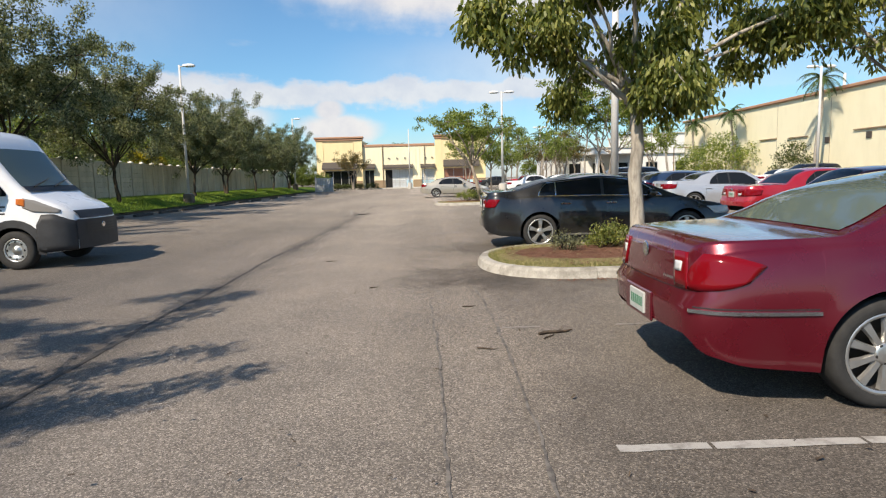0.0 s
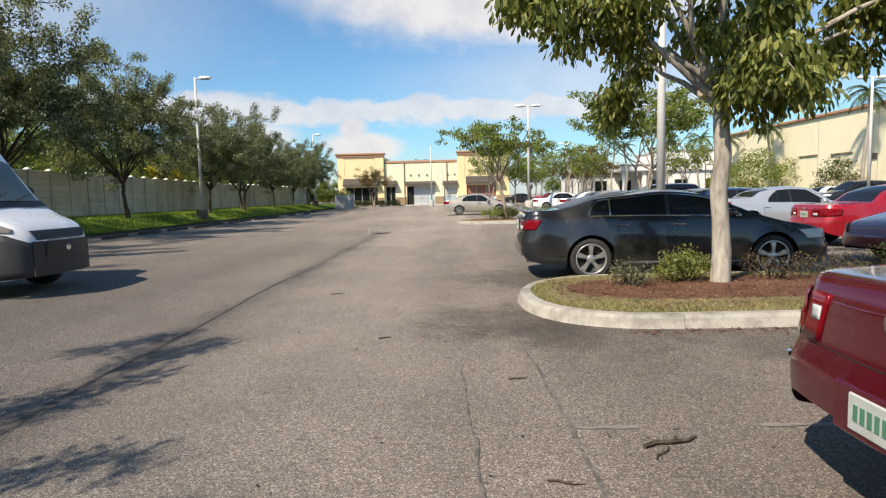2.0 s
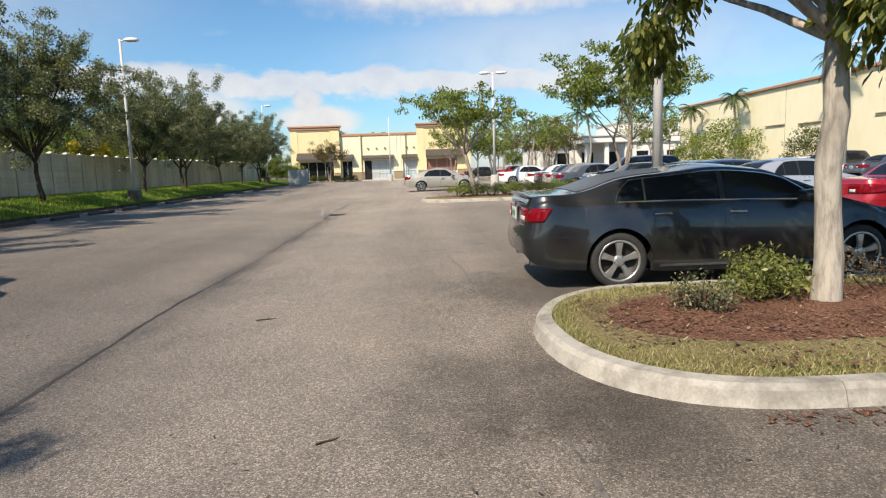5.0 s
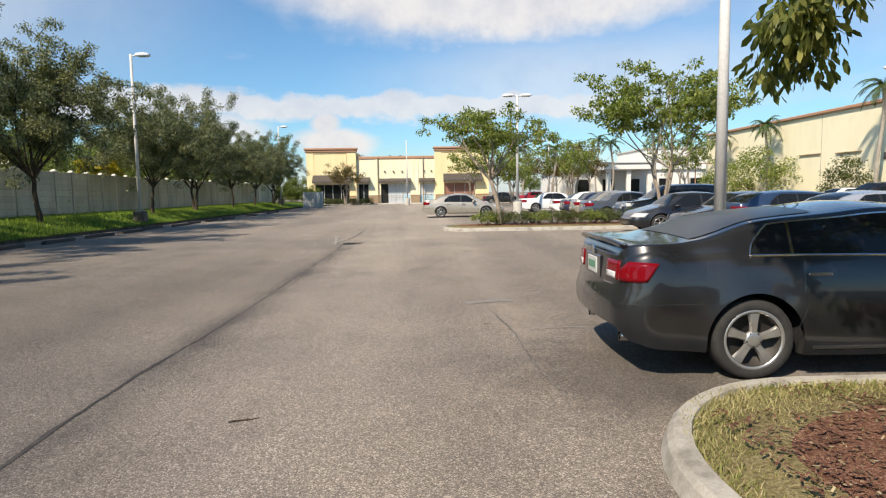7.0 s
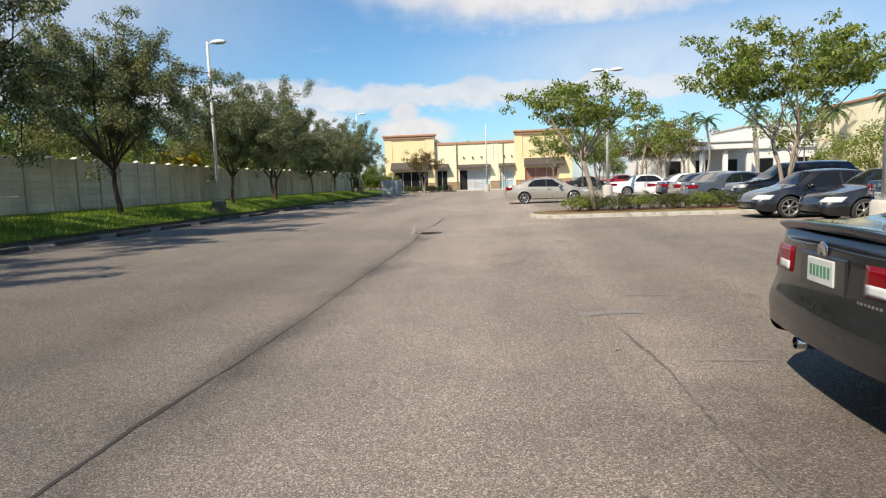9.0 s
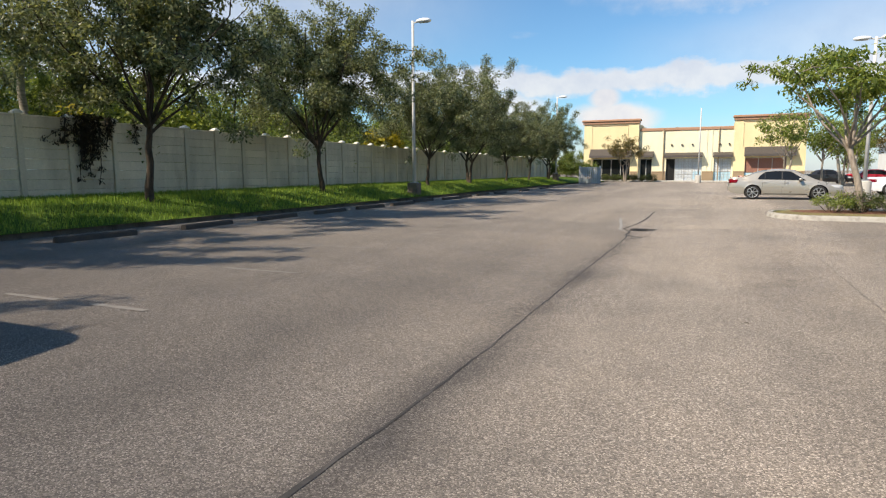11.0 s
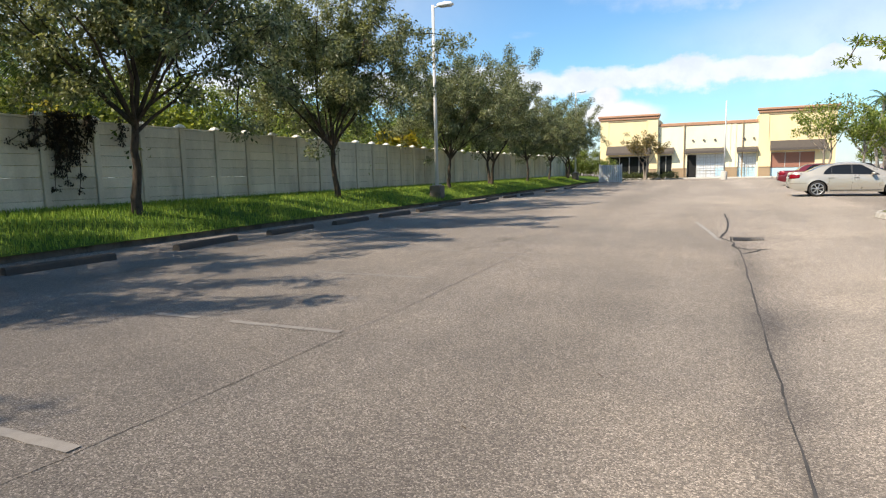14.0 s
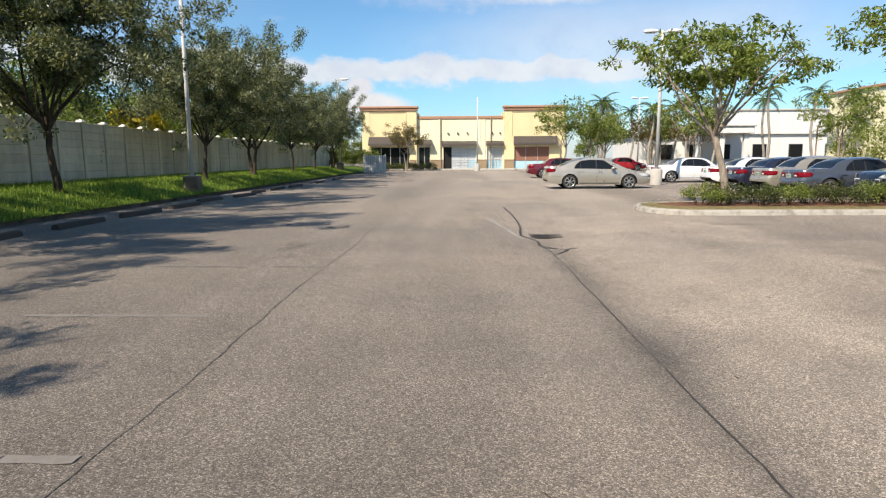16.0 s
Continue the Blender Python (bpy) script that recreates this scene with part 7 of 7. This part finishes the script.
# the high-roofed van: short nose, steep windscreen, grey plastic front and arches
def van(m):
    L, W, H, r = 5.9, 2.02, 2.53, 0.345
    hw = W / 2
    c = thing("van", "white high-roof delivery van with dark grey plastic bumper", "van", "parked cars", m=m)
    wx = (1.15, 4.95)
    R = r + 0.075
    prof = [(0.0, 2.35), (0.04, 2.48), (0.3, H), (3.6, H), (4.1, 2.51), (4.36, 2.38), (4.54, 2.14), (5.12, 1.40), (5.30, 1.28), (5.55, 1.17), (5.74, 1.07), (5.85, 0.97), (5.9, 0.86)]
    half = [(0.0, hw * 0.93), (0.1, hw * 0.97), (0.4, hw), (4.6, hw), (5.2, hw * 0.975), (5.55, hw * 0.92), (5.78, hw * 0.82), (5.9, hw * 0.68)]
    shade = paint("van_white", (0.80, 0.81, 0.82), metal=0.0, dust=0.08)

    def sill(x):
        z = table([(0, 0.42), (0.3, 0.36), (5.5, 0.28), (5.9, 0.32)], x)
        for q in wx:
            d = abs(x - q)
            if d < R:
                z = max(z, r + math.sqrt(R * R - d * d))
        return z

    def wid(x, z):
        w = smooth_table(half, x)
        zt = smooth_table(prof, x)
        q = z / max(zt, 0.6)
        k = table([(0.0, 0.965), (0.25, 1.0), (0.45, 1.0), (0.55, 0.985), (0.93, 0.93), (1.0, 0.86)], q)
        if x > 4.0:
            f = max(0.0, min(1.0, (x - 4.0) / 1.0)) * max(0.0, min(1.0, (z - 1.0) / 1.2))
            k -= 0.10 * f
        return w * k

    def sec(x):
        zl, zt = sill(x), smooth_table(prof, x)
        out = []
        for u in (0, 0.06, 0.14, 0.25, 0.38, 0.5, 0.62, 0.74, 0.86, 0.93, 0.97):
            z = lerp(zl, zt, u)
            out.append((x, -wid(x, z), z))
        w = wid(x, lerp(zl, zt, 0.97))
        out += [(x, -w * 0.92, lerp(zl, zt, 0.99)), (x, -w * 0.6, zt), (x, 0, zt + 0.01)]
        return out
    xs = sorted({round(q, 3) for q in [0, 0.02, 0.06, 0.15, 0.3] + [0.3 + 0.1 * i for i in range(55)] + [5.84, 5.87, 5.89, 5.9] + [a + R * math.sin(k / 10 * math.pi / 2) for a in wx for k in range(-10, 11)] + [a + s * (R + 0.005) for a in wx for s in (-1, 1)]})
    xs = [x for x in xs if 0 <= x <= L]
    rows = mirror_rows([sec(x) for x in xs])
    n = len(rows[0])
    s = Shape().grid(rows)
    for row, sg in ((rows[0], -1), (rows[-1], 1)):
        s.grid([[(x + sg * 0.07 * (1 - abs(q) ** 2.2), -y * q, z) for q in (-1, -0.8, -0.5, -0.2, 0.2, 0.5, 0.8, 1)] for x, y, z in row[:(n + 1) // 2]])
    part("body", s, shade, c, "", True)
    part("underbody", Shape().box(0.3, 5.5, -hw * 0.6, hw * 0.6, 0.3, 0.75).box(1.65, 4.45, -hw * 0.9, hw * 0.9, 0.3, 0.6), M["under"], c)

    def sheet(x0, x1, lo, hi, sg, out=0.010, nx=14, nz=6):
        """A sheet on the van's side between two edges, each a list of (x, z)."""
        g = []
        for i in range(nx + 1):
            x = lerp(x0, x1, i / nx)
            a, b = table(lo, x), table(hi, x)
            g.append([(x, sg * (wid(x, lerp(a, b, j / nz)) + out), lerp(a, b, j / nz)) for j in range(nz + 1)])
        s = Shape().grid(g)
        m = nz + 1
        k = len(s.v)
        s.v += [(x, y - sg * (out + 0.01), z) for r_ in g for x, y, z in r_]
        rim = [i * m for i in range(nx + 1)] + [nx * m + j for j in range(1, m)] + [i * m + nz for i in range(nx - 1, -1, -1)] + [j for j in range(nz - 1, 0, -1)]
        s.f += [(a, b, b + k, a + k) for a, b in zip(rim, rim[1:] + rim[:1])]
        return s
    # windscreen
    g = []
    for x in (4.54, 4.64, 4.74, 4.85, 4.96, 5.06):
        zt = smooth_table(prof, x)
        w = wid(x, zt * 0.985)
        g.append([(x + 0.014, w * q, zt + 0.020 - 0.02 * abs(q) ** 3 - 0.03 * (abs(q) > 0.9)) for q in (-0.93, -0.75, -0.4, 0, 0.4, 0.75, 0.93)])
    part("windscreen", Shape().grid(g), M["car_glass_pale"], c, "pale reflecting windscreen", True)
    part("cowl", Shape().grid([[(x, y, smooth_table(prof, x) + 0.02) for y in (-0.8, -0.4, 0, 0.4, 0.8)] for x in (5.06, 5.12, 5.18)]), M["black_trim"], c, "", True)
    for q in (-0.55, 0.05):
        part("wiper", Shape().tube([(5.12, q, 1.46), (5.06, q + 0.3, 1.53), (5.00, q + 0.62, 1.60)], [0.014, 0.012, 0.008], 5), M["black_trim"], c)
    for sg in (-1, 1):
        part("side_window", sheet(3.5, 4.86, [(3.5, 1.36), (4.86, 1.30)], [(3.5, 2.02), (4.15, 2.0), (4.38, 1.9), (4.86, 1.36)], sg), M["car_glass"], c)
        part("window_divider", sheet(4.26, 4.31, [(4.2, 1.33), (4.4, 1.33)], [(4.2, 1.9), (4.4, 1.83)], sg, 0.018, 2), M["black_trim"], c)
        ys = sorted((sg * (hw + 0.05), sg * (hw + 0.27)))
        part("mirror", Shape().box(4.50, 4.66, ys[0], ys[1], 1.34, 1.72, 0.05), M["black_trim"], c, "large black door mirror")
        ys = sorted((sg * (hw - 0.12), sg * (hw + 0.08)))
        part("mirror_arm", Shape().box(4.56, 4.8, ys[0], ys[1], 1.31, 1.42, 0.02), M["black_trim"], c)
        part("headlight", sheet(5.12, 5.70, [(5.12, 1.09), (5.3, 1.01), (5.72, 0.985)], [(5.12, 1.26), (5.3, 1.22), (5.5, 1.13), (5.72, 1.03)], sg, 0.012), M["smoky_lens"], c, "slanted smoky clear headlight", True)
        part("indicator", sheet(5.02, 5.16, [(5.04, 1.15), (5.18, 1.10)], [(5.04, 1.25), (5.12, 1.25), (5.18, 1.225)], sg, 0.016, 4), M["amber_lens"], c, "amber indicator", True)
        part("side_trim", sheet(1.75, 4.4, [(0, 0.55)], [(0, 0.72)], sg, 0.016), M["black_trim"], c, "black side rubbing strip")
        # grey cladding: arch rings and the lower front corner
        for q in wx:
            g = []
            for k in range(19):
                a = math.pi * (-0.06 + 1.12 * k / 18)
                g.append([(q + math.cos(a) * d, sg * (wid(q + math.cos(a) * d, r + math.sin(a) * d) + 0.014), r + math.sin(a) * d) for d in (R - 0.01, R + 0.05, R + 0.12)])
            part("arch_cladding", Shape().grid(g), M["grey_plastic"], c, "dark grey plastic wheel arch", True, False)
        part("bumper_corner", sheet(5.34, 5.9, [(5.34, 0.34), (5.45, 0.29), (5.9, 0.32)], [(5.34, 0.78), (5.42, 0.96), (5.6, 0.97), (5.9, 0.82)], sg, 0.014), M["grey_plastic"], c, "dark grey plastic bumper corner", True)
        for x in (3.42, 4.5):
            part("door_seam", sheet(x, x + 0.012, [(0, 0.5)], [(0, 2.05 if x < 4 else 1.28)], sg, 0.003, 1, 10), M["black_trim"], c)
        part("door_handle", sheet(3.6, 3.8, [(0, 1.12)], [(0, 1.2)], sg, 0.03, 2, 2), M["black_trim"], c)
        for k in range(3):
            part("door_mark", sheet(4.62, 4.84 - 0.05 * (k == 1), [(0, 1.10 - 0.06 * k)], [(0, 1.13 - 0.06 * k)], sg, 0.003, 2, 1), M["grey_plastic"], c)
        for x in wx:
            wheel(c, x, sg * (hw - 0.14), r, 0.23, r * 0.60, 5, sg, "cover")

    def face(z0, z1, half_w, out, nz=4):
        """A sheet before the bowed front."""
        g = []
        for j in range(nz + 1):
            z = lerp(z0, z1, j / nz)
            w = wid(5.9, z)
            g.append([(5.9 + 0.07 * (1 - abs(min(1, q * half_w / w)) ** 2.2) + out, q * half_w, z) for q in (-1, -0.8, -0.5, -0.2, 0.2, 0.5, 0.8, 1)])
        return Shape().grid(g)
    part("bumper", face(0.32, 0.85, 0.684, 0.010, 8), M["grey_plastic"], c, "dark grey plastic front bumper", True, False)
    nose = Shape()
    g = []
    for x in (5.9, 5.885, 5.87, 5.85, 5.82):
        zt = smooth_table(prof, x)
        g.append([(x + (0.07 * (1 - abs(q) ** 2.2) if x > 5.89 else 0.012), q * wid(x, zt) * 0.985, zt + 0.010) for q in (-1, -0.8, -0.5, -0.2, 0.2, 0.5, 0.8, 1)])
    part("grille_surround", nose.grid(g), M["grey_plastic"], c, "dark grey grille surround", True, False)
    g = part("grille", face(0.60, 0.80, 0.46, 0.020), M["black_trim"], c, "black grille", True, False)
    for z in (0.64, 0.69, 0.745):
        part("grille_bar", face(z - 0.008, z + 0.008, 0.45, 0.03, 1), M["grey_plastic"], g, fix=False)
    part("badge", Shape().turn([(0.06, 0.0), (0.05, 0.012), (0.0, 0.015)], 6), M["chrome"], g).matrix_basis = pose(6.0, 0, 0.72, 0, 90, 0)
    return c


van(pose(-12.39, 12.15, 0))
